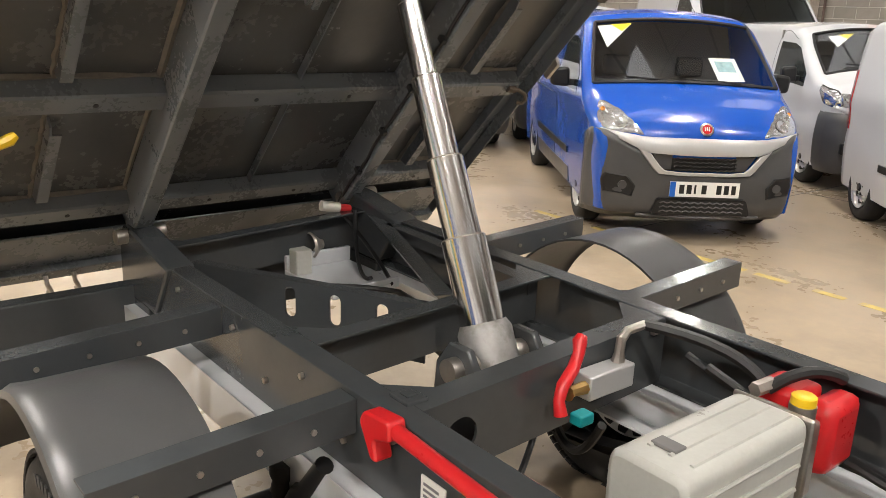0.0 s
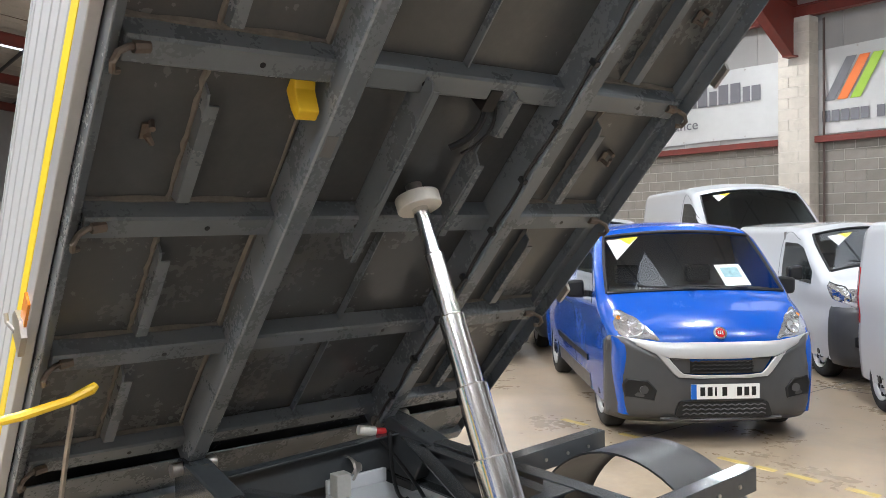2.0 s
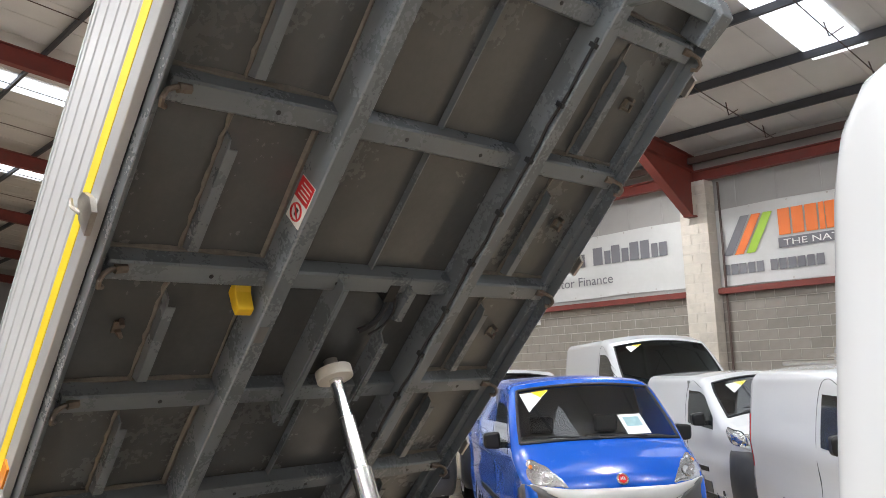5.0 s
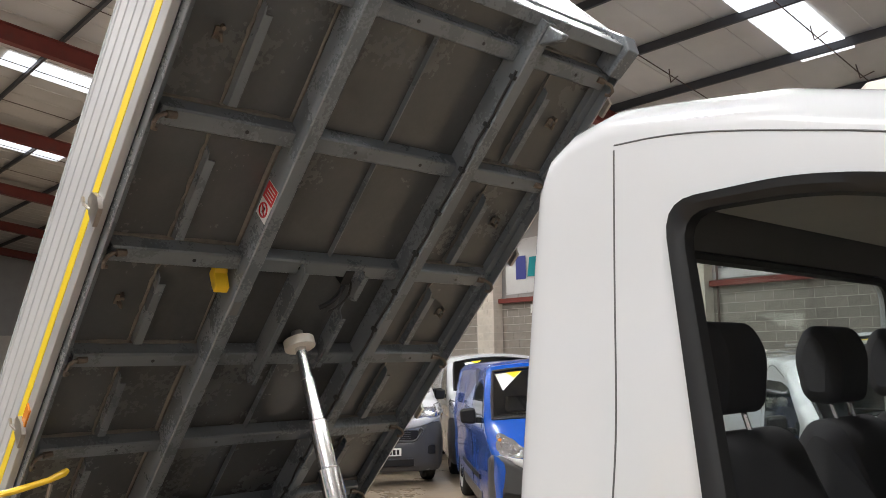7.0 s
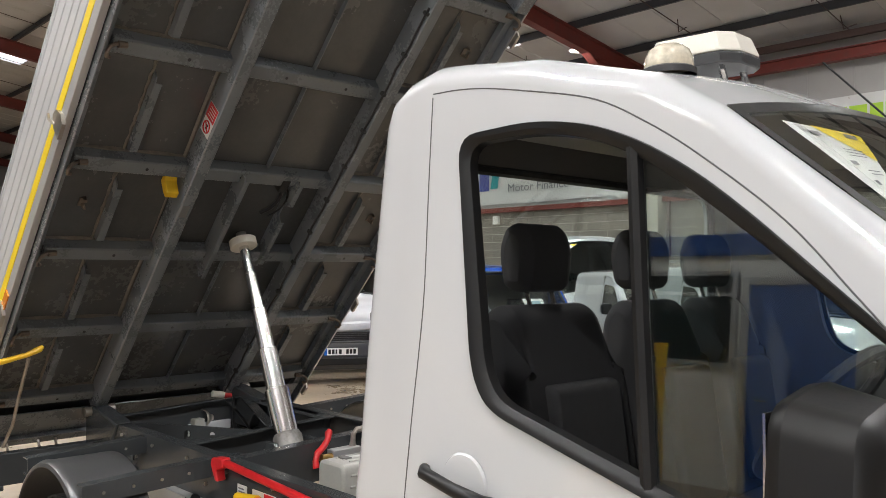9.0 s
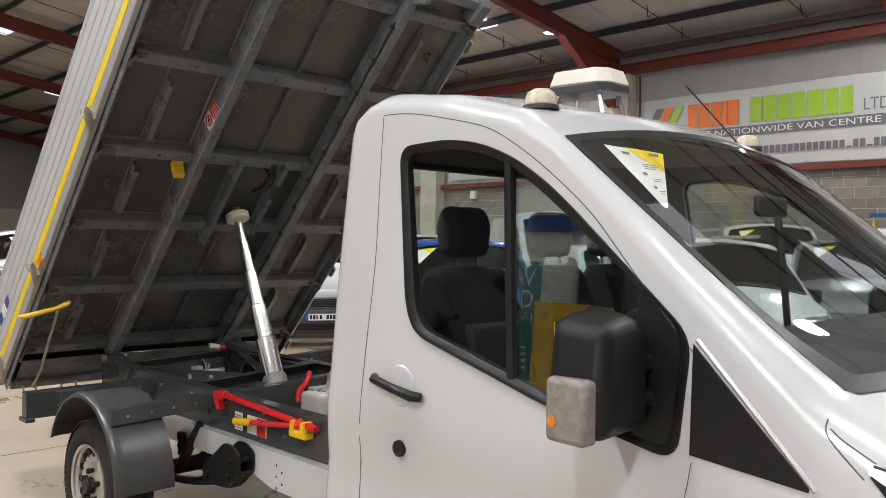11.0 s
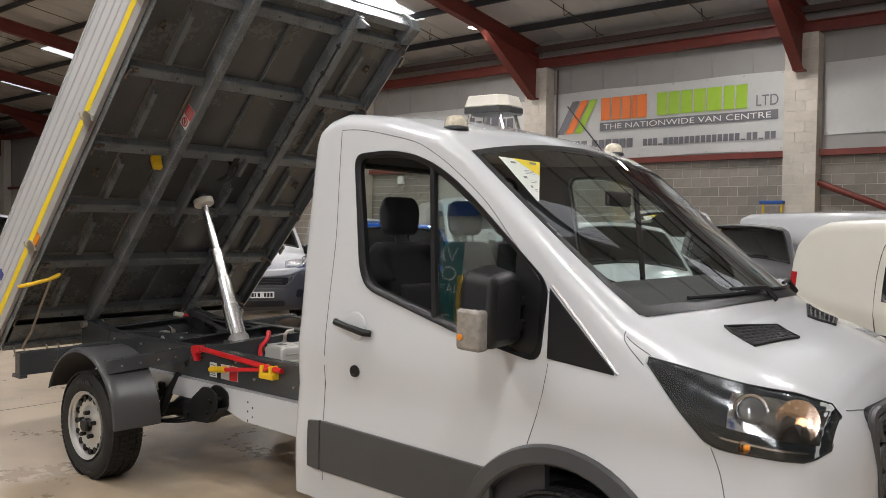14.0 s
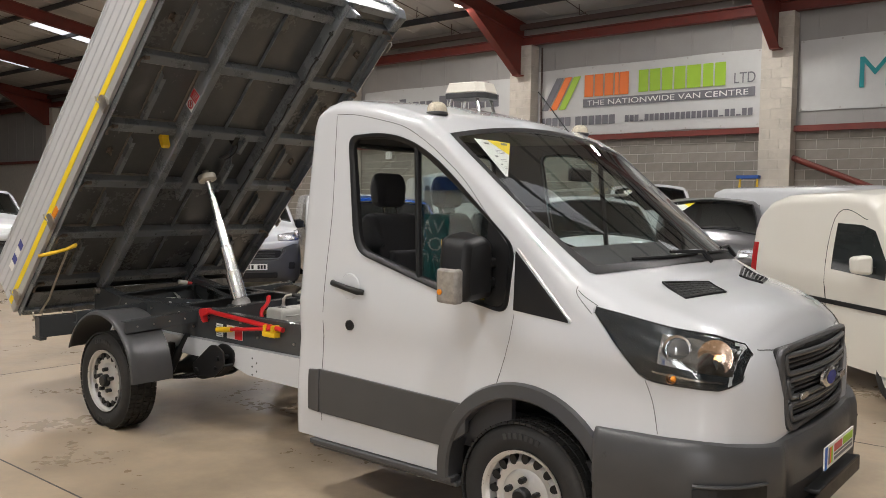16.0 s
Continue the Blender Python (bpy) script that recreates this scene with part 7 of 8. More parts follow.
part("tank_plug", boxes((1.03, 1.09, -0.14, -0.10, 0.921, 0.929)), M_TRIM, tk, bevel=0.003)
part("tank_boss", tubes([(1.08, -0.213, 0.78), (1.08, -0.222, 0.78)], 0.022, 16), M_TANK, tk)
part("pump_flange", boxes((0.98, 1.178, 0.236, 0.25, 0.66, 0.918)), M_STEEL, tk, "worn metal pump flange", bevel=0.006)
part("filler_cap", lathe([(0, 0.028), (0.02, 0.028), (0.024, 0.022), (0.024, 0)], 18, "z"), M_YELLOW, tk, "yellow filler cap").matrix_local = Matrix.Translation((1.125, 0.285, 0.925))
part("filler_neck", tubes([(1.125, 0.285, 0.84), (1.125, 0.285, 0.926)], 0.03, 12), M_STEEL, tk)
part("pump_body", boxes((1.0, 1.16, 0.262, 0.32, 0.70, 0.89)), M_STEEL, tk, bevel=0.012)
part("pump_motor", tubes([(1.07, 0.31, 0.80), (1.07, 0.47, 0.80)], 0.068, 20), M_BLACK, tk)
part("battery_cover", boxes((0.985, 1.10, 0.325, 0.44, 0.80, 0.925)), M_RED, truck, "red plastic cover", bevel=0.018)
part("battery_cover", boxes((1.105, 1.18, 0.325, 0.475, 0.74, 0.92)), M_RED, truck, "red plastic cover", bevel=0.028)
part("pump_hose", tubes(arc((1.03, 0.30, 0.92), (1.13, 0.46, 0.94), (0, 0, 0.03), 8), 0.015, 8), M_HOSE, truck)
part("hose_union", tubes([(1.02, 0.26, 0.925), (1.03, 0.32, 0.93)], 0.018, 6), M_STEEL, truck)
vb = part("valve_block", boxes((0.615, 0.675, 0.10, 0.275, 0.795, 0.862)), M_SILVER, truck, "bare aluminium valve block", bevel=0.005)
part("valve_stem", tubes([(0.64, 0.245, 0.86), (0.64, 0.247, 0.885), (0.64, 0.25, 0.93)], [0.02, 0.014, 0.013], 8), M_STEEL, vb)
part("elbow", tubes([(0.64, 0.25, 0.92), (0.645, 0.265, 0.945), (0.65, 0.33, 0.95)], 0.013, 8), M_STEEL, vb)
part("brass_union", tubes([(0.655, 0.10, 0.83), (0.66, 0.045, 0.835), (0.66, 0.03, 0.835)], [0.018, 0.014, 0.022], 8), mat("brass", (0.5, 0.33, 0.12), 0.4, metal=0.9), vb)
part("stop_lever", tubes([(0.675, -0.005, 0.79), (0.665, -0.005, 0.825), (0.66, 0.01, 0.86), (0.645, 0.06, 0.885), (0.63, 0.095, 0.915), (0.622, 0.105, 0.945), (0.62, 0.115, 0.957)], [0.018, 0.015, 0.017, 0.017, 0.016, 0.02, 0.014], 10), M_RED, truck, "red enamelled stop lever")
part("blue_fitting", boxes((0.68, 0.72, 0.02, 0.07, 0.765, 0.795)), M_TEAL, truck, bevel=0.005)
hose_paths = [((0.65, 0.33, 0.95), (0.98, 0.44, 0.80), (0.06, 0.05, 0.03), 0.016), ((0.80, 0.42, 0.86), (1.9, 0.44, 0.70), (0, 0.02, -0.06), 0.012), ((0.72, 0.44, 0.86), (1.7, 0.455, 0.72), (0, 0.02, -0.05), 0.012), ((0.66, 0.18, 0.70), (0.4, 0.3, 0.55), (0, 0, -0.08), 0.013), ((0.6, 0.3, 0.76), (-0.5, 0.36, 0.70), (0, 0.03, -0.05), 0.012),
              ((-0.95, 0.40, 0.90), (-0.55, 0.36, 0.72), (0, 0.05, -0.05), 0.009), ((-0.9, 0.42, 0.93), (-0.6, 0.30, 0.74), (0.02, -0.03, -0.08), 0.008), ((-0.75, -0.2, 0.72), (-0.45, 0.33, 0.72), (0, 0, 0.03), 0.010),
              ((0.8, -0.36, 0.70), (2.3, -0.34, 0.66), (0, 0.03, -0.05), 0.011), ((0.9, 0.40, 0.62), (2.3, 0.38, 0.66), (0, -0.03, -0.04), 0.018), ((0.55, 0.05, 0.70), (0.75, -0.30, 0.66), (0, 0, -0.06), 0.009),
              ((-0.25, -0.30, 0.62), (-0.25, -0.30, 0.30), (0.03, 0, 0), 0.013), ((1.0, -0.05, 0.62), (2.0, -0.1, 0.58), (0, 0, -0.05), 0.03)]
for a, b, s, r in hose_paths:
    part("hose", tubes(arc(a, b, s, 12), r, 7), M_HOSE, truck, "black rubber hose")
part("sensor_plug", tubes([(-0.97, 0.30, 0.95), (-0.96, 0.38, 0.935)], 0.022, 10), M_NYLON, truck, "white plug")
part("sensor_tip", tubes([(-0.96, 0.38, 0.935), (-0.955, 0.43, 0.925)], 0.017, 10), M_RED, truck, "red connector")
part("horn", lathe([(0, 0.05), (0.01, 0.055), (0.05, 0.02), (0.06, 0.02)], 18, "y"), M_STEEL, truck).matrix_local = Matrix.Translation((-0.93, 0.22, 0.80))
# white tray at the rear, cross plates
part("rear_tray", boxes((-0.92, -0.55, 0.10, 0.40, 0.70, 0.72), (-0.92, -0.90, 0.10, 0.40, 0.72, 0.78), (-0.57, -0.55, 0.10, 0.40, 0.72, 0.74)), M_WHITE, truck, "white painted tray", smooth=False, bevel=0.004)
part("tray_box", boxes((-0.88, -0.82, 0.10, 0.17, 0.72, 0.82)), M_TANK, truck, bevel=0.005)
# lever bar on the rail: red bar, yellow grips
part("prop_bar", tubes([(0.59, -0.49, 0.885), (0.64, -0.492, 0.89), (1.52, -0.49, 0.838)], [0.017, 0.018, 0.018], 10), M_RED, truck, "red painted body prop")
part("prop_fork", prisms(rounded([(0.545, 0.875), (0.59, 0.80), (0.615, 0.80), (0.60, 0.85), (0.66, 0.87), (0.655, 0.915), (0.56, 0.905)], 0.012), "y", -0.515, -0.468), M_RED, truck, bevel=0.006)
hd = part("handle_rod", tubes([(0.86, -0.505, 0.772), (1.10, -0.505, 0.80), (1.40, -0.50, 0.835)], 0.014, 10), M_RED, truck, "red painted handle rod")
part("grip", tubes([(0.78, -0.505, 0.763), (0.95, -0.505, 0.783)], 0.021, 12), M_YELLOW, hd, "yellow plastic grip")
hk = part("rod_clamp", boxes((1.32, 1.46, -0.520, -0.460, 0.775, 0.815), (1.335, 1.36, -0.525, -0.455, 0.80, 0.862), (1.42, 1.445, -0.525, -0.455, 0.80, 0.862)), M_YELLOW, truck, "yellow steel clamp", smooth=False, bevel=0.008)
part("warning_label", boxes((0.83, 1.02, -0.4585, -0.4550, 0.70, 0.80)), M_PAPER, truck, "red and white warning label", smooth=False)
part("label_field", boxes((0.93, 1.018, -0.4600, -0.4585, 0.702, 0.798)), M_RED, truck, smooth=False)
part("warning_label", boxes((0.70, 0.78, -0.4585, -0.4550, 0.70, 0.80)), M_PAPER, truck, "white printed label", smooth=False)
bm = bmesh.new()
for k in range(6):
    box(bm, 0.71, 0.77 - 0.01 * (k % 2), -0.4600, -0.4585, 0.71 + 0.014 * k, 0.716 + 0.014 * k)
part("print_line", bm, M_GREYPRINT, truck, smooth=False)
part("latch_plate", boxes((0.505, 0.575, -0.405, -0.345, ST, ST + 0.010), (0.525, 0.555, -0.39, -0.36, ST + 0.010, ST + 0.016)), M_SUB, truck, "worn steel latch plate", smooth=False, bevel=0.004)
part("latch_plate", boxes((0.50, 0.62, 0.42, 0.50, ST, ST + 0.014)), M_STEEL, truck, "worn steel latch plate", smooth=False, bevel=0.004)
# axle, springs, dampers, spare brackets
part("rear_axle", tubes([(0, -0.75, 0.345), (0, -0.3, 0.345), (0, -0.12, 0.35), (0, 0.18, 0.35), (0, 0.36, 0.345), (0, 0.81, 0.345)], [0.05, 0.05, 0.14, 0.14, 0.05, 0.05], 14), M_BLACK, truck, "black cast axle")
for y in (-0.56, 0.62):
    bm = bmesh.new()
    for k in range(3):
        pts = arc((-0.7 + 0.12 * k, y, 0.42 - 0.012 * k), (0.75 - 0.12 * k, y, 0.42 - 0.012 * k), (0, 0, -0.10 + 0.012 * k), 12)
        for p, q in zip(pts, pts[1:]):
            a, b = Vector(p), Vector(q)
            w = Vector((0, 0.035, 0))
            u = Vector((0, 0, 0.012))
            vs = [bm.verts.new(x) for x in (a - w, b - w, b + w, a + w, a - w + u, b - w + u, b + w + u, a + w + u)]
            for f in ((0, 1, 2, 3), (4, 7, 6, 5), (0, 4, 5, 1), (1, 5, 6, 2), (2, 6, 7, 3), (3, 7, 4, 0)):
                bm.faces.new([vs[i] for i in f])
    part("leaf_spring", bm, M_BLACK, truck, "black leaf spring", smooth=False)
    part("damper", tubes([(0.38, y + (0.06 if y < 0 else -0.06), 0.68), (0.30, y + (0.05 if y < 0 else -0.05), 0.57), (0.29, y + (0.05 if y < 0 else -0.05), 0.56), (0.17, y + (0.04 if y < 0 else -0.04), 0.37)], [0.024, 0.024, 0.034, 0.034], 12), M_BLACK, truck)
    bm = bmesh.new()
    side_form = rounded([(0.60, 0.49), (0.84, 0.67), (0.92, 0.67), (1.0, 0.63), (1.0, 0.53), (0.88, 0.43), (0.64, 0.41)], 0.03)
    for ya in (y - 0.05, y + 0.038):
        prism(bm, side_form, "y", ya, ya + 0.012)
    prism(bm, [(0.64, 0.406), (0.88, 0.426), (0.88, 0.44), (0.64, 0.42)], "y", y - 0.038, y + 0.038)
    prism(bm, [(0.88, 0.426), (1.0, 0.526), (0.99, 0.54), (0.88, 0.44)], "y", y - 0.038, y + 0.038)
    hanger = part("spring_hanger", bm, M_BLACK, truck, "black pressed spring hanger", bevel=0.003)
    for bx, bz, r in ((0.665, 0.455, 0.022), (0.93, 0.58, 0.018), (0.90, 0.50, 0.014)):
        part("bolt", tubes([(bx, y - 0.066, bz), (bx, y + 0.066, bz)], r, 10), M_BLACK, hanger)
    part("bump_stop", tubes([(0.19, y + (0.05 if y < 0 else -0.05), 0.60), (0.19, y + (0.05 if y < 0 else -0.05), 0.565), (0.19, y + (0.05 if y < 0 else -0.05), 0.55), (0.19, y + (0.05 if y < 0 else -0.05), 0.52), (0.19, y + (0.05 if y < 0 else -0.05), 0.50), (0.19, y + (0.05 if y < 0 else -0.05), 0.47)], [0.035, 0.035, 0.028, 0.035, 0.028, 0.032], 12), M_RUBBER, truck)
part("prop_shaft", tubes([(0.1, 0.03, 0.38), (3.4, 0.03, 0.48)], 0.045, 14), M_BLACK, truck)
part("engine_block", boxes((3.3, 4.5, -0.35, 0.40, 0.32, 0.62)), M_BLACK, truck, bevel=0.04)
part("mudguard_stay", tubes([(-0.40, -0.60, 0.83), (-0.42, -0.70, 0.60)], 0.012, 6), M_STEEL, truck)
for k in range(5):
    part("rail_hole", tubes([(1.2 + 0.05 * (k % 2), -0.5086, 0.60 - 0.03 * k), (1.2 + 0.05 * (k % 2), -0.5082, 0.60 - 0.03 * k)], 0.008, 8), M_BLACK, truck)


# ---- banners, lamps and small things in the hall ----
def banner(label, x0, x1, z0, z1):
    bm = bmesh.new()
    nx, nz = 40, 12
    rows = []
    for i in range(nx + 1):
        r = []
        for k in range(nz + 1):
            f, g = i / nx, k / nz
            sag = 0.012 * math.sin(11 * f + 2 * g) * math.sin(3 * g + 1)
            ripple = 0.010 * math.sin(23 * f + 5 * g) + 0.016 * math.exp(-8 * min(f, 1 - f)) * math.sin(14 * g)
            r.append(bm.verts.new((x0 + (x1 - x0) * f, EAVE_Y + 0.02 + ripple, z0 + (z1 - z0) * g + sag)))
        rows.append(r)
    for p, q in zip(rows, rows[1:]):
        for k in range(nz):
            bm.faces.new((p[k], q[k], q[k + 1], p[k + 1]))
    b = tagged(part("banner", bm, M_BANNER), label, "banner", "wall banners")
    for k in range(8):
        x = x0 + 0.05 + (x1 - x0 - 0.1) * k / 7
        for z in (z0 + 0.04, z1 - 0.04):
            part("eyelet", lathe([(-0.004, 0.018), (0.0, 0.018), (0.0, 0.008)], 10), M_STEEL, b).matrix_local = Matrix.Translation((x, EAVE_Y - 0.008, z))
    return b


def bar(b, x0, x1, z0, z1, material, slant=0.0, name="printed_bar"):
    y = EAVE_Y - 0.015
    bm = bmesh.new()
    prism(bm, [(x0, z0), (x1, z0), (x1 + slant, z1), (x0 + slant, z1)], "y", y - 0.004, y)
    return part(name, bm, material, b, smooth=False)


def lettering(b, text, x, z, size, material, width=None):
    o = curve_text("lettering", text, size, material, Matrix.Translation((x, EAVE_Y - 0.021, z)) @ Matrix.Rotation(radians(90), 4, "X"), b)
    if width:
        bpy.context.view_layer.update()
        o.scale.x = width / max(0.01, o.dimensions.x)
    return o


b1 = banner("white vinyl banner with orange, green and grey print on the wall", -5.57, -0.04, 3.31, 4.89)
for k, m in enumerate((M_GREYPRINT, M_ORANGE, M_GREEN)):
    bar(b1, -5.36 + 0.24 * k, -5.17 + 0.24 * k, 3.92, 4.68, m, 0.42, "logo_stripe")
x = -4.17
for w in (0.27, 0.26, 0.26, 0.12, 0.27):
    bar(b1, x, x + w * 0.86, 4.18, 4.69, M_ORANGE)
    x += w
x = -2.78
for w in (0.27, 0.29, 0.29, 0.29, 0.36, 0.26, 0.27):
    bar(b1, x, x + w * 0.86, 4.20, 4.69, M_GREEN)
    x += w
lettering(b1, "LTD", -0.62, 4.22, 0.32, M_GREYPRINT, 0.44)
bar(b1, -4.20, -0.16, 3.94, 4.13, M_GREYPRINT, 0, "print_strip")
t = lettering(b1, "THE NATIONWIDE VAN CENTRE", -4.10, 3.975, 0.17, M_PAPER, 3.8)
t.location.y -= 0.006
x = -5.40
for k, w in enumerate((0.18,) * 5 + (0.1,) + (0.18,) * 6):
    if k != 5:
        bar(b1, x, x + w * 0.8, 3.53, 3.74, M_GREYPRINT)
    x += w
x = -3.10
for k in range(24):
    bar(b1, x, x + 0.095, 3.55, 3.70 if k not in (3, 18, 21) else 3.58, M_GREYPRINT)
    x += 0.122
b2 = banner("white vinyl finance banner with a purple roundel and grey print", -11.5, -6.22, 3.38, 4.80)
bar(b2, -11.1, -10.75, 3.75, 4.35, M_NAVY, 0.0, "logo_half")
bar(b2, -10.70, -10.45, 3.80, 4.30, M_TEAL, 0.08, "logo_half")
x = -10.1
for w in (0.3, 0.12, 0.26, 0.24, 0.26, 0.0, 0.32, 0.2, 0.28, 0.22, 0.28, 0.28, 0.2, 0.24):
    if w:
        bar(b2, x, x + w * 0.82, 4.12, 4.42 if w < 0.28 else 4.52, M_GREYPRINT)
    x += max(w, 0.2)
lettering(b2, "Motor Finance", -10.1, 3.68, 0.30, M_GREYPRINT, 1.95)
b3 = banner("white vinyl banner with large teal lettering", 0.71, 5.9, 3.56, 4.96)
lettering(b3, "M", 1.75, 3.95, 0.85, M_TEAL)
# the banners were drawn on a sheet of their own; hang them at their true size
for ob in [o for o in scene.objects if o.name.startswith("banner")]:
    ob.matrix_world = Matrix(((1.190, 0, 0, -0.862), (0, 1, 0, 0), (0, 0, 1.2, -0.24), (0, 0, 0, 1))) @ ob.matrix_world
# hung lamps
for x, y, lit in [(x, y, True) for x, y in LAMPS] + [(-9.4, 3.6, False)]:
    z = roof_z(y) - 0.57
    l = tagged(thing("bay_lamp", "round hung industrial lamp with a silver bowl" + (", lit" if lit else ", unlit"), "lamp", Matrix.Translation((x, y, z)), "hung lamps"))
    part("bowl", lathe([(0.0, 0.20), (0.05, 0.185), (0.14, 0.10), (0.2, 0.07), (0.32, 0.07), (0.33, 0.0)], 24, "z"), M_STEEL, l)
    part("diffuser", lathe([(0.01, 0.0), (-0.02, 0.08), (0.0, 0.17), (0.012, 0.185)], 24, "z"), M_LAMPGLOW if lit else M_PAPER, l, "lit diffuser" if lit else "")
    part("hanger", tubes([(0, 0, 0.33), (0, 0, 0.72)], 0.008, 6), M_BROWNSTEEL, l)
# step ladder by the wall
lad = thing("step_ladder", "blue and yellow step ladder leaning by the block pillar", "ladder", group="")
LY = EAVE_Y - 0.85
for x in (-1.22, -0.80):
    part("stile", tubes([(x, LY, 0), (x + 0.04, LY + 0.35, 2.45)], 0.022, 8), M_YELLOW, lad)
    part("rear_leg", tubes([(x, LY + 0.48, 0), (x + 0.04, LY + 0.37, 2.40)], 0.018, 8), M_YELLOW, lad)
for k in range(7):
    f = (k + 1) / 8
    part("tread", boxes((-1.22, -0.76, LY + 0.35 * f - 0.04, LY + 0.35 * f + 0.04, 2.45 * f - 0.012, 2.45 * f + 0.012)), M_LADDER, lad, smooth=False)
part("top_cap", boxes((-1.26, -0.72, LY + 0.28, LY + 0.46, 2.43, 2.51)), M_LADDER, lad, bevel=0.01)
tagged(part("wall_brace", tubes([(-0.06, EAVE_Y - 0.2, 2.93), (4.2, EAVE_Y - 0.2, 1.2)], 0.07, 8), M_REDSTEEL), "red oxide diagonal brace on the wall", "brace", kind="structure")
tagged(part("wall_pipe", tubes([(-7.22, EAVE_Y - 0.07, 0.0), (-7.22, EAVE_Y - 0.07, 6.3)], 0.028, 8), M_BROWNSTEEL), "thin brown pipe beside the pillar", "pipe", kind="structure")
tagged(part("wall_box", boxes((-13.4, -13.2, EAVE_Y - 0.12, EAVE_Y, 3.2, 3.45)), M_PAPER, smooth=False), "small white box on the wall", "box", kind="structure")
# painted dashes and saw-cut joints on the floor
for k, (a, b) in enumerate(((-1.62, -1.38), (-1.30, -1.14), (-1.06, -0.80), (-0.62, -0.40), (-0.30, 0.0), (0.3, 0.6), (-2.6, -2.3), (-3.3, -3.0))):
    tagged(part("painted_line", boxes((a, b, 3.95, 4.02, 0.0, 0.0015)), M_LINE, smooth=False), "worn dash of yellow floor paint", "floor marking", "painted dashes", kind="structure")
for k, x in enumerate((-8.3, -2.4, 3.5)):
    tagged(part("floor_joint", boxes((x, x + 0.012, YS, EAVE_Y, 0.0, 0.001)), M_DARKSTEEL, smooth=False), "dark saw-cut joint in the concrete", "floor joint", kind="structure")
for y in (-1.9, 2.45, 7.2):
    tagged(part("floor_joint", boxes((X0, X1, y, y + 0.012, 0.0, 0.001)), M_DARKSTEEL, smooth=False), "dark saw-cut joint in the concrete", "floor joint", kind="structure")
# office front behind the camera, seen in the glass of the cab
OY = -8.0
tagged(part("office_front", boxes((-6.0, 9.0, OY - 0.2, OY, 0, 3.7)), M_PAPER, smooth=False), "white office partition", "wall", kind="structure")
tagged(part("office_fascia", boxes((-6.0, 9.0, OY, OY + 0.05, 2.85, 3.10)), M_LADDER, smooth=False), "dark blue fascia strip along the office", "trim", kind="structure")
for x in (0.0, 1.35, 4.6):
    d = thing("office_door", "dark blue office door in a pale frame", "door", group="office doors", kind="structure")
    part("leaf", boxes((x, x + 1.1, OY, OY + 0.05, 0, 2.5)), M_LADDER, d, smooth=False, bevel=0.01)
    part("door_frame", boxes((x - 0.08, x, OY, OY + 0.07, 0, 2.58), (x + 1.1, x + 1.18, OY, OY + 0.07, 0, 2.58), (x, x + 1.1, OY, OY + 0.07, 2.5, 2.58)), M_SILVER, d, smooth=False)
    part("handle", tubes([(x + 0.12, OY + 0.05, 1.15), (x + 0.12, OY + 0.10, 1.15), (x + 0.26, OY + 0.10, 1.15)], 0.014, 8), M_CHROME, d)
for x in (-1.60, -4.2):
    w = thing("office_window", "dark office window in a pale aluminium frame", "window", group="office windows", kind="structure")
    part("pane", boxes((x, x + 1.4, OY + 0.01, OY + 0.02, 1.55, 2.6)), M_WINBLACK, w, smooth=False)
    part("window_frame", boxes((x - 0.06, x, OY, OY + 0.06, 1.49, 2.66), (x + 1.4, x + 1.46, OY, OY + 0.06, 1.49, 2.66), (x, x + 1.4, OY, OY + 0.06, 2.6, 2.66), (x, x + 1.4, OY, OY + 0.06, 1.49, 1.55), (x, x + 1.4, OY + 0.01, OY + 0.05, 2.36, 2.40)), M_SILVER, w, smooth=False)
stand = thing("banner_stand", "teal upright banner stand with white lettering", "banner stand")
part("banner_sheet", boxes((-2.15, -1.15, -6.62, -6.60, 0.10, 2.25)), M_TEALSIGN, stand, smooth=False)
part("base", boxes((-2.18, -1.12, -6.70, -6.52, 0.0, 0.10)), M_SILVER, stand, smooth=False, bevel=0.02)
for text, z, size in (("VAN", 1.92, 0.34), ("OW", 1.62, 0.34), ("IATE", 1.42, 0.20)):
    curve_text("lettering", text, size, M_PAPER, Matrix.Translation((-1.22, -6.595, z)) @ Matrix.Rotation(radians(180), 4, "Z") @ Matrix.Rotation(radians(90), 4, "X"), stand)
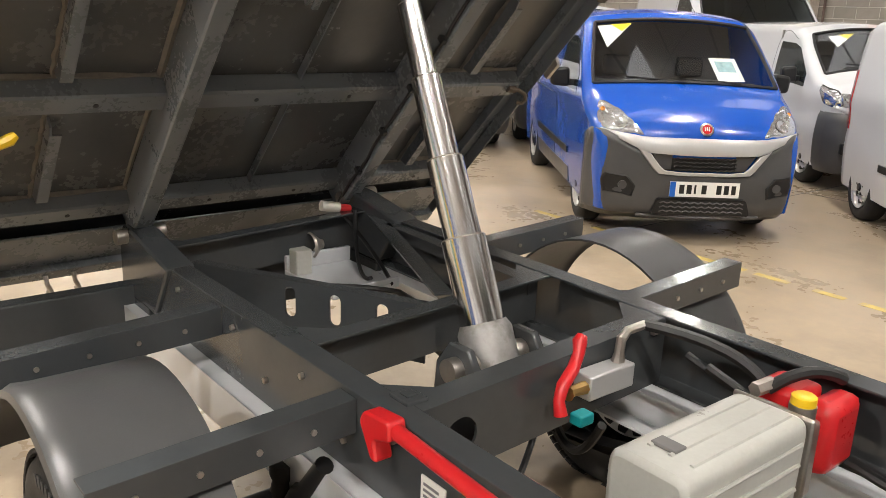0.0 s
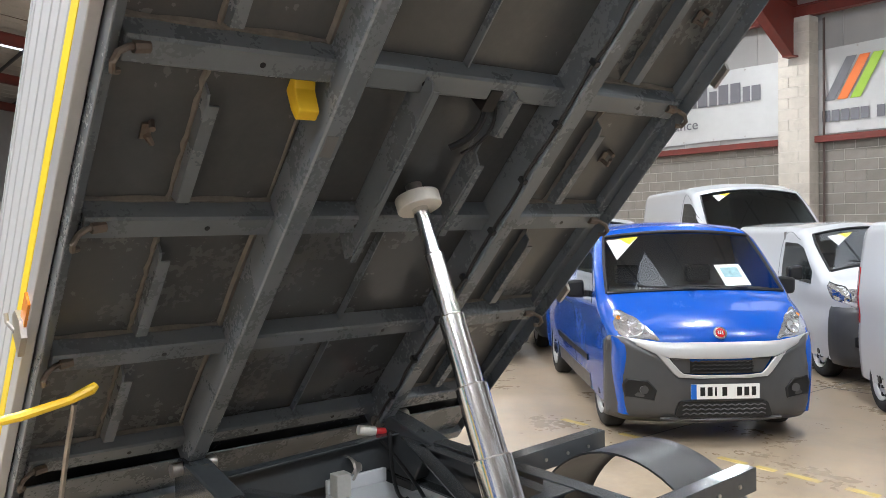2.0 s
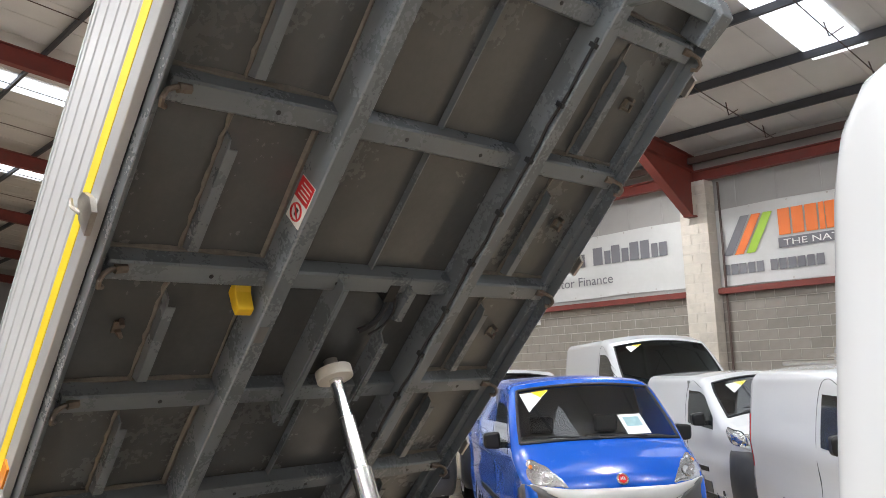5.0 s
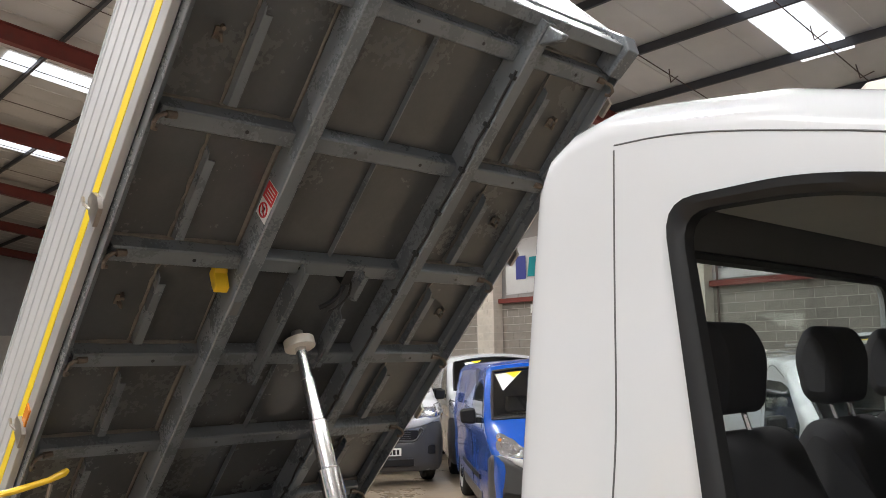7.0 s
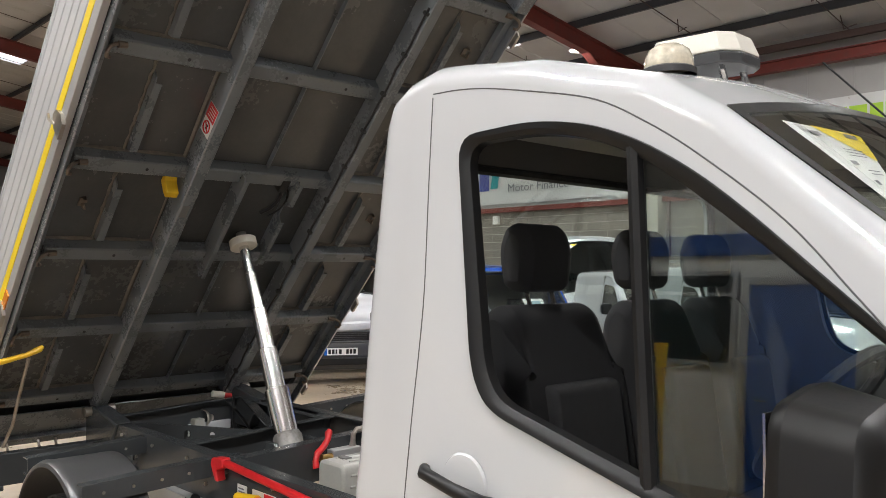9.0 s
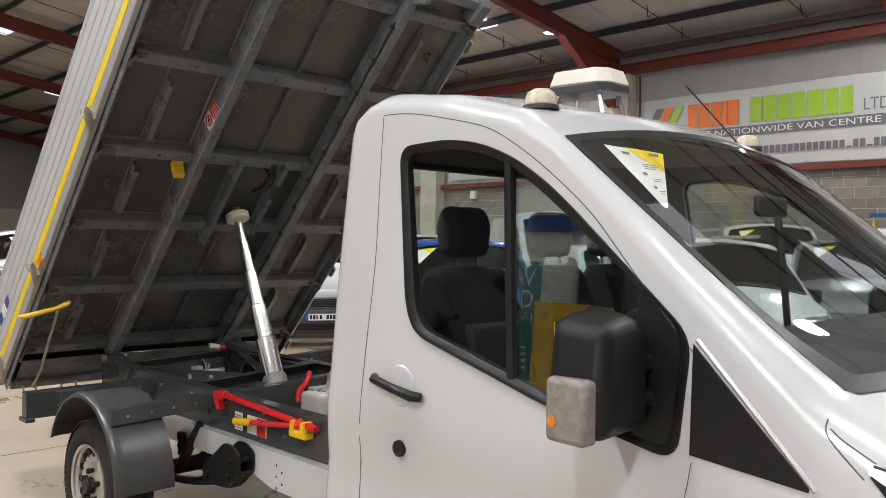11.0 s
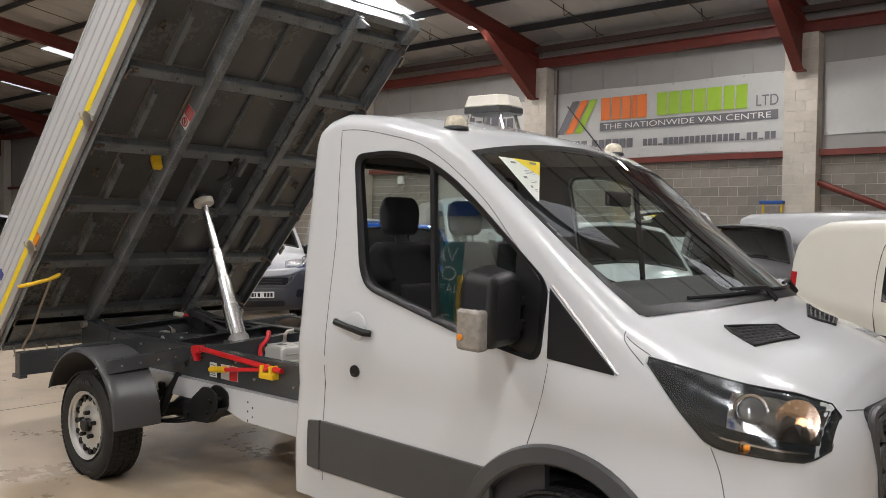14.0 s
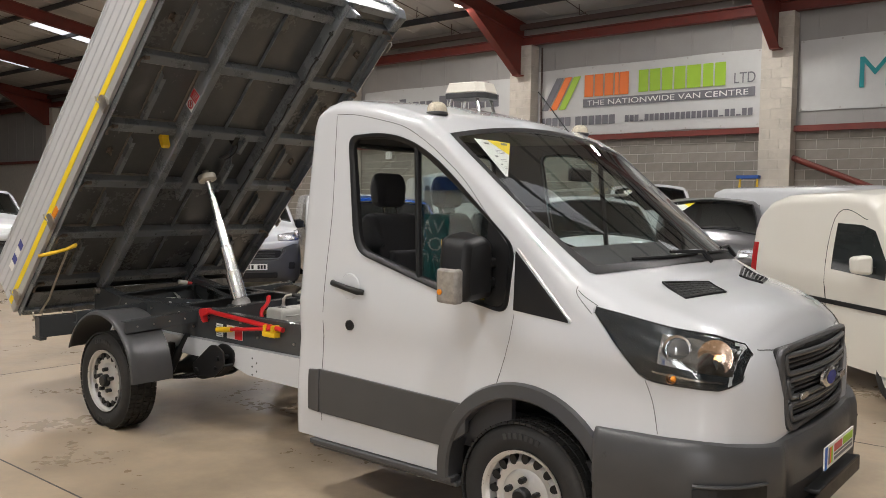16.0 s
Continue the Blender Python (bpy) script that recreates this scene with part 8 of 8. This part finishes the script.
for k in range(4):
    part("print_line", boxes((-1.95 + 0.06 * (k % 2), -1.30, -6.60, -6.597, 1.05 - 0.09 * k, 1.09 - 0.09 * k)), M_PAPER, stand, smooth=False)
cab_y = thing("yellow_locker", "yellow steel locker beside the banner stand", "locker")
part("body", boxes((-1.10, -0.35, -6.95, -6.45, 0.0, 1.72)), M_YELLOW, cab_y, smooth=False, bevel=0.01)
part("door", boxes((-1.07, -0.38, -6.45, -6.43, 0.06, 1.66)), M_YELLOW, cab_y, smooth=False, bevel=0.006)

# ---- block courses of the far wall and its pillars ----
BW, BH = 0.481, 0.2405
me_block = bpy.data.meshes.new("block")
bb = bmesh.new()
box(bb, 0, BW - 0.012, -0.008, 0.02, 0, BH - 0.012)
bb.to_mesh(me_block)
bb.free()
me_block.materials.append(M_BLOCK)
rest = bmesh.new()
for r in range(15):
    z = r * BH + 0.006
    for c in range(152):
        x = X0 + c * BW + (BW / 2 if r % 2 else 0)
        if -7.2 < x < 3.0 and r >= 5:
            ob = new("block", me_block)
            ob.parent = wall_far
            ob.location = (x, EAVE_Y + 0.02, z)
        elif -30 < x < 14:
            j = 0.003 * math.sin(12.9 * c + 7.1 * r)
            box(rest, x, x + BW - 0.012, EAVE_Y + 0.012 + j, EAVE_Y + 0.03, z, z + BH - 0.012)
tagged(part("block_courses", rest, M_BLOCK, wall_far, smooth=False), kind="stuff")
for i, x in enumerate(BAYS):
    if not -16 < x < 8:
        continue
    root = [o for o in scene.objects if o.name.startswith("pillar") and o.type == "EMPTY"][i]
    for r in range(26):
        z = r * BH + 0.006
        for a, b in (((-0.368, 0.105), (0.117, 0.368)) if r % 2 else ((-0.368, -0.117), (-0.105, 0.368))):
            bb = bmesh.new()
            box(bb, x + a, x + b, EAVE_Y - 0.402, EAVE_Y - 0.38, z, z + BH - 0.012)
            box(bb, x + 0.36 if b > 0.3 else x - 0.368, x + 0.368 if b > 0.3 else x - 0.36, EAVE_Y - 0.38, EAVE_Y, z, z + BH - 0.012)
            part("block", bb, M_PILLAR, root, smooth=False)
